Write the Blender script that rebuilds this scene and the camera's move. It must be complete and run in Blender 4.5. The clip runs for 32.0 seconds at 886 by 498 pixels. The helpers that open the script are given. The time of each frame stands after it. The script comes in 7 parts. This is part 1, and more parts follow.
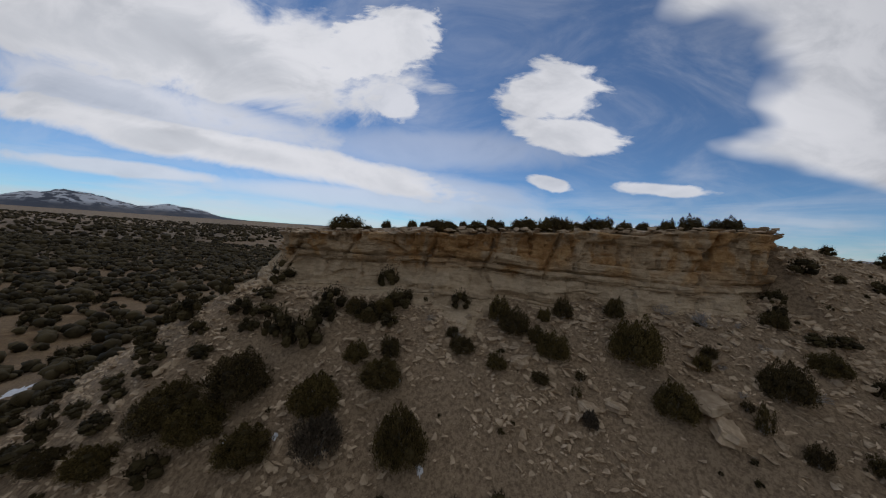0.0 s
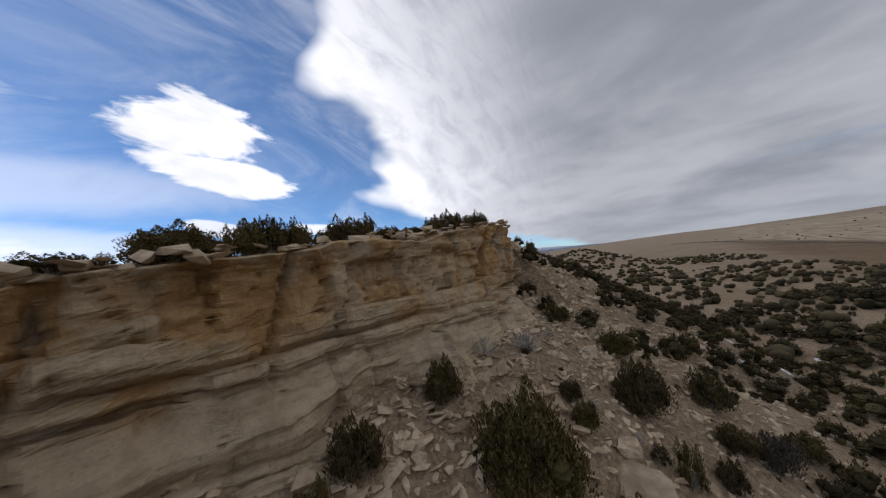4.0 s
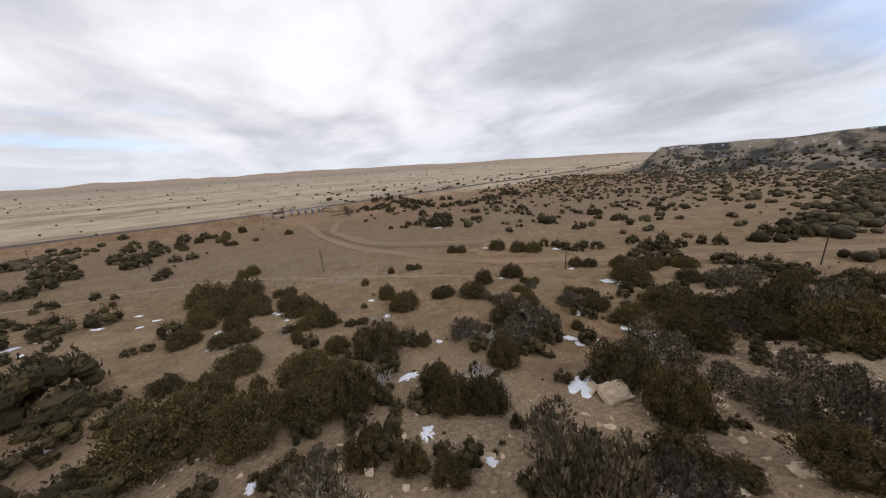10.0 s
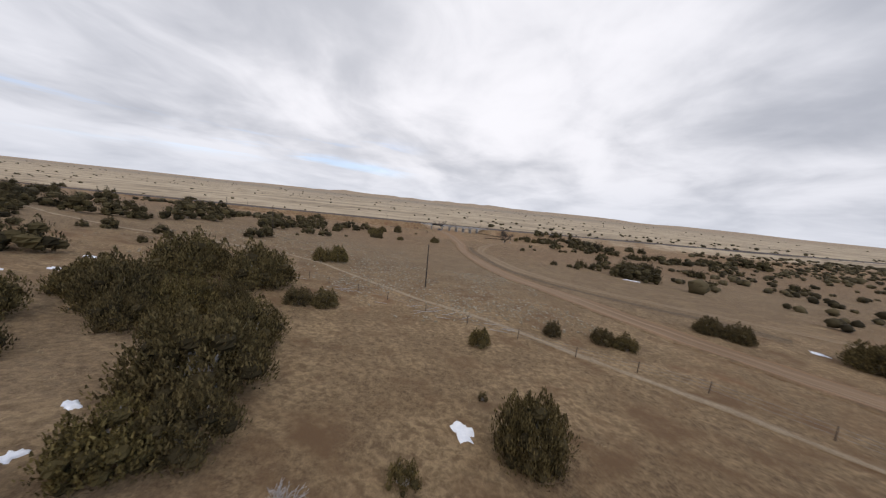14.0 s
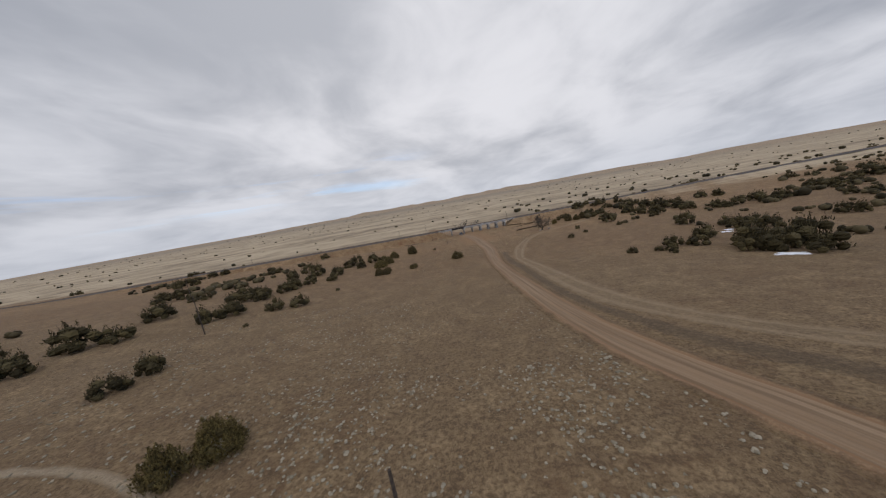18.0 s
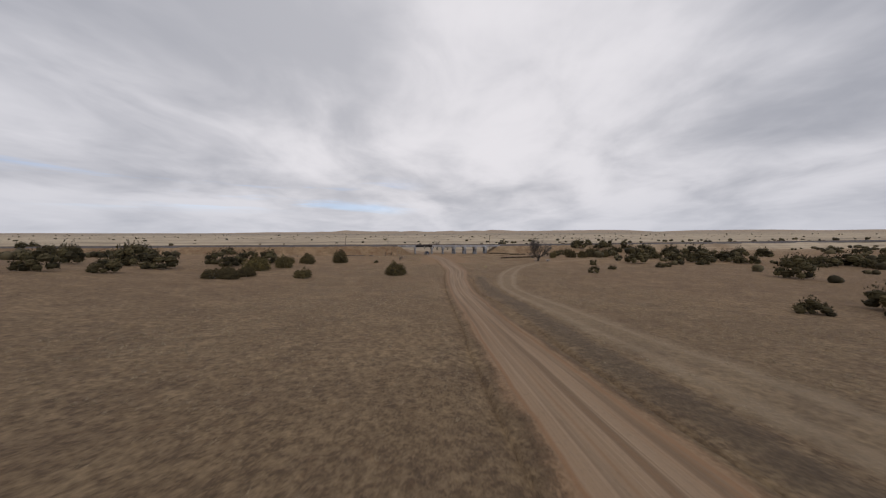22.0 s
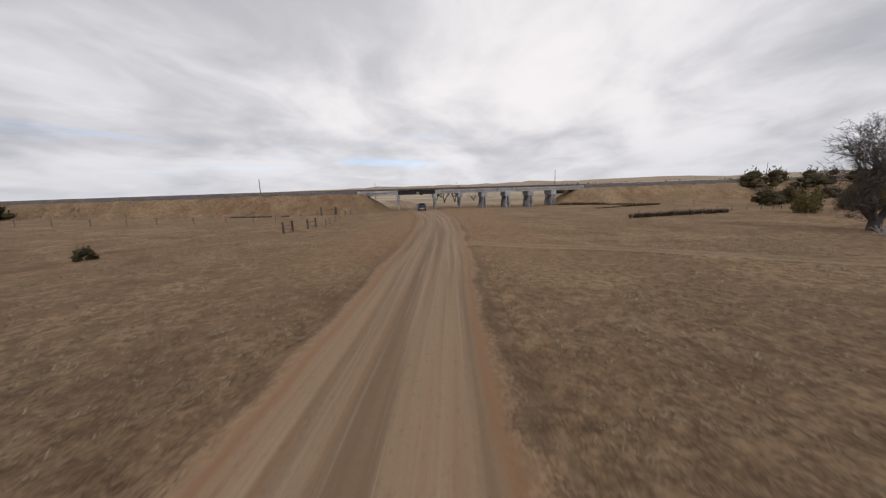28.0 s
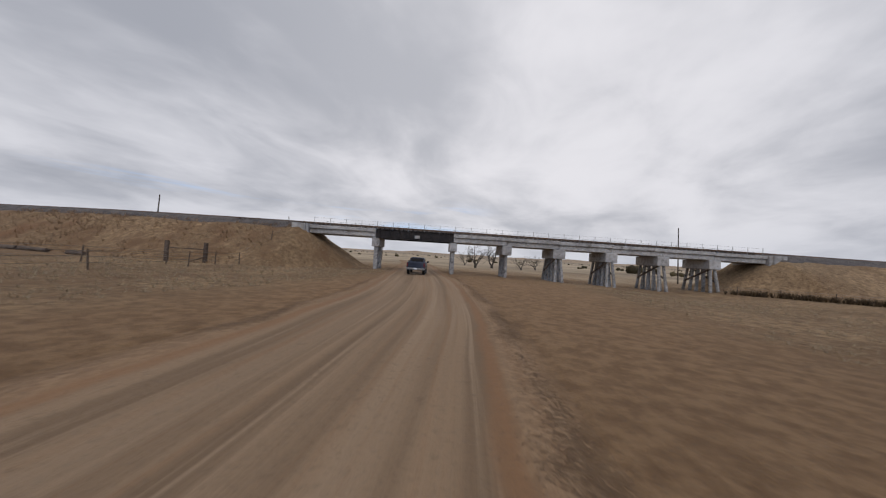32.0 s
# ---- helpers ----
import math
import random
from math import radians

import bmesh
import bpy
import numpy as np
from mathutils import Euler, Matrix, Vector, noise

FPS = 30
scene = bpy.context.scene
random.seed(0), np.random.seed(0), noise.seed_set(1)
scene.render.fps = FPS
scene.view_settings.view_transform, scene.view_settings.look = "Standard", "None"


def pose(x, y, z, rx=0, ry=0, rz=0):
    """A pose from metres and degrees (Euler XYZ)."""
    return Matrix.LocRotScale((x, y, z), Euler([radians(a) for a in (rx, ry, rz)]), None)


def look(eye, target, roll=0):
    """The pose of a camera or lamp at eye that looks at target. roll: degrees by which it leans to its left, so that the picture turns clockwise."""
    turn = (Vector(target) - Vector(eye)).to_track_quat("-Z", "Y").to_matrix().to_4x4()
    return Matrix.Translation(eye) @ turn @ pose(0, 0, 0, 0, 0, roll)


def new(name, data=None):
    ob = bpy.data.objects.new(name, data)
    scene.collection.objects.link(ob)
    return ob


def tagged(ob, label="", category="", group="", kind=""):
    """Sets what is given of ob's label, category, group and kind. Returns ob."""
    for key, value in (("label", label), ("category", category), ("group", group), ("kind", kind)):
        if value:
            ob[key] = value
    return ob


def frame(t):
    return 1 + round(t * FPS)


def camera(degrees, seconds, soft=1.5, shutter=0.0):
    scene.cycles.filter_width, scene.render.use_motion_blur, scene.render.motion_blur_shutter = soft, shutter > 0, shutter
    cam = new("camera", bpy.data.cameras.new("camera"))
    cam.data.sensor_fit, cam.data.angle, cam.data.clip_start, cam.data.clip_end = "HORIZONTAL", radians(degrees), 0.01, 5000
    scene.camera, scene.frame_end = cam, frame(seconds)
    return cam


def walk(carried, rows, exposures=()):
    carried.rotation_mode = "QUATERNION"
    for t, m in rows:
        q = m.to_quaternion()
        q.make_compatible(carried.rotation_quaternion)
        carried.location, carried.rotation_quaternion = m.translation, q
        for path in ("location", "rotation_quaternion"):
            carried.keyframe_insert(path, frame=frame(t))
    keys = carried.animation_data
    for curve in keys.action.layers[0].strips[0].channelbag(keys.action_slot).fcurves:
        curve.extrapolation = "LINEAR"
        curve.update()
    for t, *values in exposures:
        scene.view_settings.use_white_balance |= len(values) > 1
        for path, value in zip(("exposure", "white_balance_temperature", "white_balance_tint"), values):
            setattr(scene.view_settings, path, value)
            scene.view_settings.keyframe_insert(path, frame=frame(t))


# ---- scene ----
cam = camera(111.7, 32.0, soft=1.2, shutter=0.15)
# seconds, place, yaw, pitch, roll
PATH = [
    (0, 4.11, -294.16, 47.35, 163.58, -2.92, -4.04),
    (0.5, 2.12, -297.99, 46.99, 158.57, -1.84, -2.34),
    (1, 0.34, -301.61, 46.76, 151.64, -1.27, -0.89),
    (1.5, -1.21, -304.81, 46.69, 144.14, -1.25, -0.11),
    (2, -2.56, -307.77, 46.70, 137.21, -1.05, -0.11),
    (2.5, -4.08, -310.46, 46.84, 131.60, -0.81, 0.09),
    (4.5, -13.32, -319.61, 46.44, 97.24, 2.71, 11.87),
    (5, -16.01, -321.21, 46.82, 83.17, 0.44, 14.96),
    (5.5, -19.09, -321.99, 46.78, 67.95, -2.28, 15.64),
    (6, -22.03, -322.37, 46.92, 52.08, -5.50, 14.64),
    (6.5, -25.11, -322.15, 46.58, 36.15, -8.18, 13.23),
    (7, -28.08, -321.21, 45.83, 20.40, -10.35, 12.50),
    (7.5, -30.91, -319.52, 44.97, 5.42, -12.69, 11.04),
    (8, -33.35, -317.47, 43.73, -8.35, -14.31, 9.76),
    (8.5, -35.35, -314.86, 42.40, -19.89, -15.55, 8.25),
    (9, -36.45, -311.29, 40.43, -27.98, -15.78, 6.11),
    (9.5, -36.44, -307.28, 38.87, -33.16, -16.10, 4.64),
    (10, -35.77, -302.80, 36.96, -36.04, -15.75, 3.41),
    (10.5, -34.61, -297.94, 35.25, -37.47, -15.18, 2.42),
    (11, -33.25, -292.21, 33.59, -37.89, -14.77, 1.42),
    (11.5, -31.04, -286.83, 32.01, -36.63, -14.69, 0.62),
    (12, -28.78, -281.40, 29.86, -34.07, -14.32, -0.42),
    (12.5, -26.53, -276.15, 27.77, -29.95, -13.92, -1.61),
    (13, -24.14, -271.19, 26.28, -23.56, -13.62, -3.04),
    (13.5, -22.00, -266.57, 24.03, -15.32, -11.23, -4.97),
    (14, -19.52, -262.17, 22.60, -4.97, -8.61, -6.01),
    (14.5, -17.18, -256.76, 21.57, 6.56, -6.23, -6.75),
    (16.5, -15.02, -237.46, 24.27, 16.27, -2.50, 3.30),
    (17, -15.03, -233.47, 25.03, 10.02, -3.91, 6.69),
    (17.5, -14.80, -229.54, 25.99, 3.44, -6.58, 9.02),
    (18, -13.39, -225.91, 25.95, -1.65, -9.05, 10.02),
    (18.5, -11.64, -222.17, 25.86, -4.65, -10.92, 9.39),
    (19, -11.85, -218.87, 24.08, -6.23, -11.27, 7.68),
    (19.5, -11.68, -213.26, 22.65, -6.68, -11.49, 4.98),
    (20, -10.88, -206.82, 20.91, -6.63, -11.16, 2.74),
    (20.5, -9.25, -198.89, 19.30, -6.60, -10.40, 1.77),
    (21, -7.18, -189.91, 16.81, -6.43, -8.20, 1.34),
    (21.5, -4.53, -180.15, 13.64, -5.56, -5.28, 0.52),
    (22, -1.92, -170.64, 10.62, -4.45, -2.84, 0.15),
    (22.5, -0.31, -159.77, 7.73, -3.65, -0.57, 0.65),
    (23, 1.13, -148.56, 6.20, -2.93, 0.80, 0.75),
    (23.5, 2.56, -138.30, 4.80, -1.99, 2.15, -0.05),
    (24, 3.99, -128.69, 4.25, -0.90, 2.50, -1.68),
    (24.5, 4.73, -119.41, 3.68, -0.40, 2.96, -3.34),
    (26.5, 10.60, -96.09, 2.74, 3.93, 2.92, -0.44),
    (27, 10.06, -90.82, 2.59, 2.81, -0.80, 1.76),
    (27.5, 9.71, -85.53, 2.82, 1.76, -6.42, 2.70),
    (28, 9.90, -79.79, 4.46, 1.88, -11.34, 1.92),
    (28.5, 9.99, -74.29, 5.64, 2.77, -12.58, -0.18),
    (29, 10.43, -69.42, 5.12, 3.92, -10.37, -1.94),
    (29.5, 10.84, -64.81, 3.26, 4.60, -6.43, -2.98),
    (30, 11.07, -59.61, 1.98, 5.18, -2.46, -3.41),
    (30.5, 11.10, -53.75, 2.15, 6.05, 0.62, -2.96),
    (31, 11.03, -47.93, 2.48, 7.09, 1.63, -2.58),
    (31.5, 10.43, -42.35, 2.34, 7.91, 1.37, -2.64),
    (32, 9.62, -37.05, 1.40, 8.67, 1.52, -3.55),
]
walk(cam, [(t, pose(x, y, z, 90 + p, r, yw)) for t, x, y, z, yw, p, r in PATH],
     exposures=[(0, -1.36, 6300, 12), (1, -1.36, 6250, 12), (2.0, -0.95, 6250, 13), (2.5, -0.86, 6300, 13), (5, -0.42, 6300, 13), (7, 0.0, 6500, 15), (9, 0.12, 6450, 14), (10, 0.2, 6500, 14), (11, 0.1, 6500, 14), (13, 0.2, 6500, 14), (14.5, 0.08, 6500, 14), (17, -0.26, 6350, 12), (18, -0.16, 6450, 13), (19, -0.02, 6550, 14), (22, -0.16, 6600, 15), (24.5, -0.33, 6550, 14), (26, -0.32, 6600, 14), (27.2, -0.24, 6600, 14), (28, 0.05, 6750, 14), (29.5, -0.05, 6600, 14), (31, -0.15, 6500, 14), (32, -0.15, 6500, 14)])

# ---- sky and sun ----
SUN_EL, SUN_AZ = 42.0, 165.0        # degrees; azimuth from +Y towards +X


class Nodes:
    """Short hand for node trees."""

    def __init__(self, tree):
        self.tree = tree
        tree.nodes.clear()

    def add(self, kind, **sets):
        n = self.tree.nodes.new(kind)
        for k, v in sets.items():
            setattr(n, k, v)
        return n

    def link(self, a, b):
        if isinstance(a, (int, float)):
            b.default_value = a
        elif isinstance(a, tuple):
            b.default_value = a if len(a) == len(b.default_value) else (*a, 1)
        else:
            self.tree.links.new(a, b)

    def math(self, op, a, b=None, c=None, clamp=False):
        n = self.add("ShaderNodeMath", operation=op, use_clamp=clamp)
        for i, v in enumerate((a, b, c)):
            if v is not None:
                self.link(v, n.inputs[i])
        return n.outputs[0]

    def vmath(self, op, a, b=None, scale=None):
        n = self.add("ShaderNodeVectorMath", operation=op)
        self.link(a, n.inputs[0])
        if b is not None:
            self.link(b, n.inputs[1])
        if scale is not None:
            self.link(scale, n.inputs["Scale"])
        return n.outputs["Value"] if op in ("LENGTH", "DOT_PRODUCT", "DISTANCE") else n.outputs["Vector"]

    def step(self, v, lo, hi, to0=0.0, to1=1.0):
        n = self.add("ShaderNodeMapRange", interpolation_type="SMOOTHSTEP")
        for i, q in enumerate((v, lo, hi, to0, to1)):
            self.link(q, n.inputs[i])
        return n.outputs[0]

    def mix(self, f, a, b, blend="MIX"):
        n = self.add("ShaderNodeMix", data_type="RGBA", blend_type=blend)
        self.link(f, n.inputs[0])
        self.link(a, n.inputs[6])
        self.link(b, n.inputs[7])
        return n.outputs[2]

    def noise(self, vec, scale, detail=4.0, rough=0.55, distort=0.0):
        n = self.add("ShaderNodeTexNoise")
        self.link(vec, n.inputs["Vector"])
        n.inputs["Scale"].default_value, n.inputs["Detail"].default_value = scale, detail
        n.inputs["Roughness"].default_value, n.inputs["Distortion"].default_value = rough, distort
        return n.outputs[0]

    def xyz(self, v):
        n = self.add("ShaderNodeSeparateXYZ")
        self.link(v, n.inputs[0])
        return n.outputs

    def vec(self, x, y, z=0.0):
        n = self.add("ShaderNodeCombineXYZ")
        for i, v in enumerate((x, y, z)):
            self.link(v, n.inputs[i])
        return n.outputs[0]

    def scaled(self, v, sx, sy, sz):
        n = self.add("ShaderNodeMapping")
        self.link(v, n.inputs[0])
        n.inputs["Scale"].default_value = (sx, sy, sz)
        return n.outputs[0]


def make_sky():
    world = bpy.data.worlds.new("sky")
    scene.world = world
    world.use_nodes = True
    g = Nodes(world.node_tree)
    sky = g.add("ShaderNodeTexSky", sky_type="NISHITA", sun_disc=False)
    sky.sun_elevation, sky.sun_rotation = radians(SUN_EL), radians(SUN_AZ)
    sky.altitude, sky.air_density, sky.dust_density, sky.ozone_density = 2000, 0.9, 0.05, 1.5
    d = g.vmath("NORMALIZE", g.add("ShaderNodeTexCoord").outputs["Generated"])
    x, y, z = g.xyz(d)
    # a frame that faces the mesa: right, ahead
    a = radians(163.6)
    right = g.math("ADD", g.math("MULTIPLY", x, math.cos(a)), g.math("MULTIPLY", y, math.sin(a)))
    ahead = g.math("ADD", g.math("MULTIPLY", x, -math.sin(a)), g.math("MULTIPLY", y, math.cos(a)))
    up = g.math("MAXIMUM", z, 0.0)
    plane = g.vmath("SCALE", d, scale=g.math("DIVIDE", 1.0, g.math("ADD", up, 0.24)))
    # ragged edge and streaks
    turn = g.add("ShaderNodeVectorRotate", rotation_type="Z_AXIS")
    g.link(plane, turn.inputs["Vector"])
    turn.inputs["Angle"].default_value = radians(14)
    streak = g.noise(g.scaled(turn.outputs[0], 1.0, 0.75, 1.0), 1.1, 5.0, 0.52, 0.4)
    puff = g.noise(g.scaled(turn.outputs[0], 1.0, 0.8, 1.6), 2.6, 5.0, 0.55, 0.5)
    big = g.noise(g.scaled(turn.outputs[0], 0.6, 0.4, 1.0), 0.75, 3.0, 0.45, 0.3)
    rag = g.noise(plane, 2.2, 7.0, 0.6, 0.25)
    rag0 = g.math("SUBTRACT", rag, 0.5)
    # the overcast, away from the mesa side
    ang = g.math("ARCTAN2", right, ahead)
    el = g.math("ARCSINE", z)
    coarse = g.math("SUBTRACT", g.noise(plane, 0.9, 4.0, 0.45, 0.3), 0.5)
    aa = g.math("ADD", ang, g.math("MULTIPLY", coarse, 1.15))
    over_right = g.step(g.math("ADD", aa, g.math("MULTIPLY", el, 0.35)), 0.73, 0.82)
    low = g.math("SUBTRACT", el, g.math("MULTIPLY", g.math("SUBTRACT", 1.33, ang), 0.37))
    low = g.step(g.math("ADD", low, g.math("MULTIPLY", coarse, 0.14)), 0.0, 0.04)
    over_right = g.math("MULTIPLY", over_right, low)
    behind_left = g.step(g.math("ADD", aa, 0.0), -1.9, -1.35, 1.0, 0.0)
    top = g.step(g.math("ADD", el, g.math("MULTIPLY", rag0, 0.4)), 0.75, 1.0)
    over = g.math("MAXIMUM", g.math("MAXIMUM", over_right, behind_left), top)
    # single clouds over the mesa
    ah = g.math("MAXIMUM", ahead, 0.02)
    u, v = g.math("DIVIDE", right, ah), g.math("DIVIDE", z, ah)
    fine = g.noise(g.vec(g.math("MULTIPLY", u, 0.55), v), 5.0, 7.0, 0.60, 0.5)
    fine0 = g.math("SUBTRACT", fine, 0.5)
    wisp0 = g.math("SUBTRACT", g.noise(g.vec(g.math("MULTIPLY", u, 0.40), v), 17.0, 6.0, 0.6, 0.6), 0.5)
    clouds, under = over, 0.0
    for cu, cv, ru, rv, slope, soft, most in (
            (-0.92, 0.57, 0.85, 0.21, -0.10, 0.55, 1.0), (-0.28, 0.58, 0.26, 0.13, 0.3, 0.4, 1.0),
            (-0.20, 0.42, 0.12, 0.07, -0.3, 0.5, 0.9),
            (-0.80, 0.24, 1.05, 0.070, -0.13, 0.6, 1.0), (-0.10, 0.14, 0.50, 0.07, -0.05, 1.0, 0.55),
            (-0.05, 0.27, 0.45, 0.08, 0.05, 1.0, 0.4), (0.34, 0.48, 0.19, 0.10, 0.05, 0.5, 1.0),
            (0.40, 0.35, 0.20, 0.06, -0.08, 0.5, 1.0), (0.34, 0.185, 0.08, 0.022, -0.15, 0.5, 0.9),
            (0.72, 0.195, 0.17, 0.022, 0.0, 0.6, 0.9), (0.55, 0.06, 0.5, 0.02, 0.02, 1.0, 0.5),
            (-0.45, 0.03, 0.30, 0.04, 0.0, 1.0, 0.6),
            (-1.05, 0.36, 0.75, 0.10, -0.16, 1.0, 0.85), (-0.30, 0.10, 0.75, 0.05, -0.02, 1.0, 0.65), (-1.1, 0.14, 0.5, 0.03, -0.05, 0.8, 0.8)):
        du = g.math("SUBTRACT", u, cu)
        dv = g.math("SUBTRACT", g.math("SUBTRACT", v, cv), g.math("MULTIPLY", du, slope))
        r = g.math("SQRT", g.math("ADD", g.math("POWER", g.math("DIVIDE", du, ru), 2.0), g.math("POWER", g.math("DIVIDE", dv, rv), 2.0)))
        r = g.math("ADD", r, g.math("ADD", g.math("MULTIPLY", fine0, 1.7), 0.05))
        if ru < 0.27:
            r = g.math("ADD", r, g.math("MULTIPLY", wisp0, 1.2))
        m = g.math("MULTIPLY", g.step(r, 1.0 - soft * 0.5, 1.0 + soft * 0.3, most, 0.0), g.step(ahead, 0.02, 0.2))
        clouds = g.math("MAXIMUM", clouds, m)
        if ru * rv > 0.06:
            # grey undersides in the thick of the large clouds
            low_in = g.math("ADD", r, g.math("MULTIPLY", g.math("DIVIDE", dv, rv), 0.35))
            under = g.math("MAXIMUM", under, g.step(low_in, 0.15, 0.75, 0.8, 0.0))
    # thin places let blue through
    slit = g.noise(g.vec(g.math("MULTIPLY", x, 1.5), g.math("MULTIPLY", el, 15.0), y), 1.3, 5.0, 0.55, 0.3)
    low_west = g.math("MULTIPLY", g.step(el, 0.05, 0.085), g.step(el, 0.15, 0.19, 1.0, 0.0))
    low_west = g.math("MULTIPLY", low_west, g.step(x, 0.05, -0.15))
    thin = g.math("SUBTRACT", 1.0, g.math("MULTIPLY", g.step(slit, 0.53, 0.66, 0.0, 0.20), g.math("MULTIPLY", low_west, g.step(y, 0.0, 0.3))))
    wisps = g.math("MULTIPLY", g.step(el, 0.0, 0.22, 0.7, 0.0), g.step(g.noise(g.vec(g.math("MULTIPLY", ang, 1.4), g.math("MULTIPLY", el, 9.0)), 2.0, 6.0, 0.6, 0.4), 0.36, 0.66, 0.15, 1.0))
    clouds = g.math("MAXIMUM", clouds, wisps)
    veil = g.step(g.noise(g.vec(g.math("MULTIPLY", u, 0.5), v), 3.0, 8.0, 0.62, 1.2), 0.38, 0.72, 0.04, 0.30)
    clouds = g.math("MAXIMUM", clouds, veil)
    clouds = g.math("MULTIPLY", clouds, thin)
    shade = g.math("ADD", g.math("ADD", g.math("MULTIPLY", streak, 0.46), g.math("MULTIPLY", big, 0.36)), g.math("MULTIPLY", puff, 0.18))
    lum = g.step(shade, 0.40, 0.605, 0.0, 1.0)
    col = g.mix(lum, (0.42, 0.45, 0.50), (0.765, 0.79, 0.83))
    # clouds towards the sun are whiter and brighter
    toward = g.step(ahead, 0.05, 0.75)
    south = g.math("MULTIPLY", g.math("MULTIPLY", toward, g.step(fine, 0.30, 0.60, 0.45, 1.0)), g.math("SUBTRACT", 1.0, under))
    col = g.mix(g.math("MULTIPLY", south, 0.9), col, (1.02, 1.02, 1.04))
    # a bright stretch low over the plain
    glow = g.vmath("DOT_PRODUCT", d, (0.05, 0.87, 0.48))
    col = g.mix(g.step(glow, 0.62, 1.0, 0.0, 0.5), col, g.mix(lum, (0.66, 0.68, 0.71), (1.0, 1.0, 1.01)))
    haze = g.step(el, 0.0, 0.14, 0.5, 0.0)
    col = g.mix(haze, col, (0.64, 0.68, 0.74))
    blue = g.mix(1.0, sky.outputs[0], (0.70, 1.06, 1.30), "MULTIPLY")
    bg_sky, bg_cloud = g.add("ShaderNodeBackground"), g.add("ShaderNodeBackground")
    g.link(blue, bg_sky.inputs[0])
    bg_sky.inputs[1].default_value = 0.15
    g.link(col, bg_cloud.inputs[0])
    g.link(g.math("ADD", 0.97, g.math("MULTIPLY", toward, 0.9)), bg_cloud.inputs[1])
    both = g.add("ShaderNodeMixShader")
    g.link(clouds, both.inputs[0])
    g.link(bg_sky.outputs[0], both.inputs[1])
    g.link(bg_cloud.outputs[0], both.inputs[2])
    g.link(both.outputs[0], g.add("ShaderNodeOutputWorld").inputs[0])


make_sky()
sun_data = bpy.data.lights.new("sun", "SUN")
sun_data.energy, sun_data.angle, sun_data.color = 0.8, radians(20), (1.0, 0.95, 0.88)
sun = new("sun", sun_data)
sx, sy = math.sin(radians(SUN_AZ)), math.cos(radians(SUN_AZ))
sun.matrix_world = look((sx * 50, sy * 50, 60 + 50 * math.tan(radians(SUN_EL))), (0, 0, 60))


# ---- materials ----
def material(name, rough=0.9, metal=0.0):
    m = bpy.data.materials.new(name)
    m.use_nodes = True
    g = Nodes(m.node_tree)
    out = g.add("ShaderNodeOutputMaterial")
    b = g.add("ShaderNodeBsdfPrincipled")
    b.inputs["Roughness"].default_value, b.inputs["Metallic"].default_value = rough, metal
    b.inputs["Specular IOR Level"].default_value = 0.25
    g.link(b.outputs[0], out.inputs[0])
    return m, g, b


def bump(g, b, height, strength=0.4, dist=0.05):
    n = g.add("ShaderNodeBump")
    n.inputs["Strength"].default_value, n.inputs["Distance"].default_value = strength, dist
    g.link(height, n.inputs["Height"])
    g.link(n.outputs[0], b.inputs["Normal"])


def plain(name, dark, light, scale=6.0, rough=0.85, metal=0.0, relief=0.3, dist=0.02, each=0.0, wear=None):
    """A surface that varies between two colours at two scales, and from piece to piece."""
    m, g, b = material(name, rough, metal)
    co = g.add("ShaderNodeTexCoord").outputs["Object"]
    fine, wide = g.noise(co, scale, 6.0, 0.6), g.noise(co, scale * 0.13, 3.0)
    f = g.step(g.math("ADD", g.math("MULTIPLY", fine, 0.6), g.math("MULTIPLY", wide, 0.5)), 0.38, 0.72)
    col = g.mix(f, dark, light)
    if wear:
        col = g.mix(g.step(g.noise(co, scale * 0.4, 5.0, 0.65), 0.55, 0.68), col, wear)
    if each:
        r = g.add("ShaderNodeObjectInfo").outputs["Random"]
        v = g.math("ADD", 1.0 - each, g.math("MULTIPLY", r, 2 * each))
        col = g.mix(1.0, col, g.vec(v, v, v), "MULTIPLY")
    g.link(col, b.inputs["Base Color"])
    if relief:
        bump(g, b, fine, relief, dist)
    return m


# ---- the lie of the land ----
def value_noise(x, y, seed=0):
    """Smooth noise from -1 to 1 on arrays."""
    xi, yi = np.floor(x).astype(np.int64), np.floor(y).astype(np.int64)
    fx, fy = x - xi, y - yi
    fx, fy = fx * fx * (3 - 2 * fx), fy * fy * (3 - 2 * fy)

    def h(i, j):
        n = (i * 374761393 + j * 668265263 + seed * 974634777) & 0xFFFFFFFF
        n = ((n ^ (n >> 13)) * 1274126177) & 0xFFFFFFFF
        return ((n ^ (n >> 16)) & 0xFFFF) / 32767.5 - 1.0
    a, b_, c, d = h(xi, yi), h(xi + 1, yi), h(xi, yi + 1), h(xi + 1, yi + 1)
    return (a * (1 - fx) + b_ * fx) * (1 - fy) + (c * (1 - fx) + d * fx) * fy


def fbm(x, y, seed=0, octaves=4, gain=0.5):
    s, amp, tot = 0.0, 1.0, 0.0
    for k in range(octaves):
        s = s + amp * value_noise(x * 2**k + 17.3 * k, y * 2**k - 9.1 * k, seed + k)
        tot, amp = tot + amp, amp * gain
    return s / tot


def arr(*v):
    return tuple(np.atleast_1d(np.asarray(q, float)) for q in v)


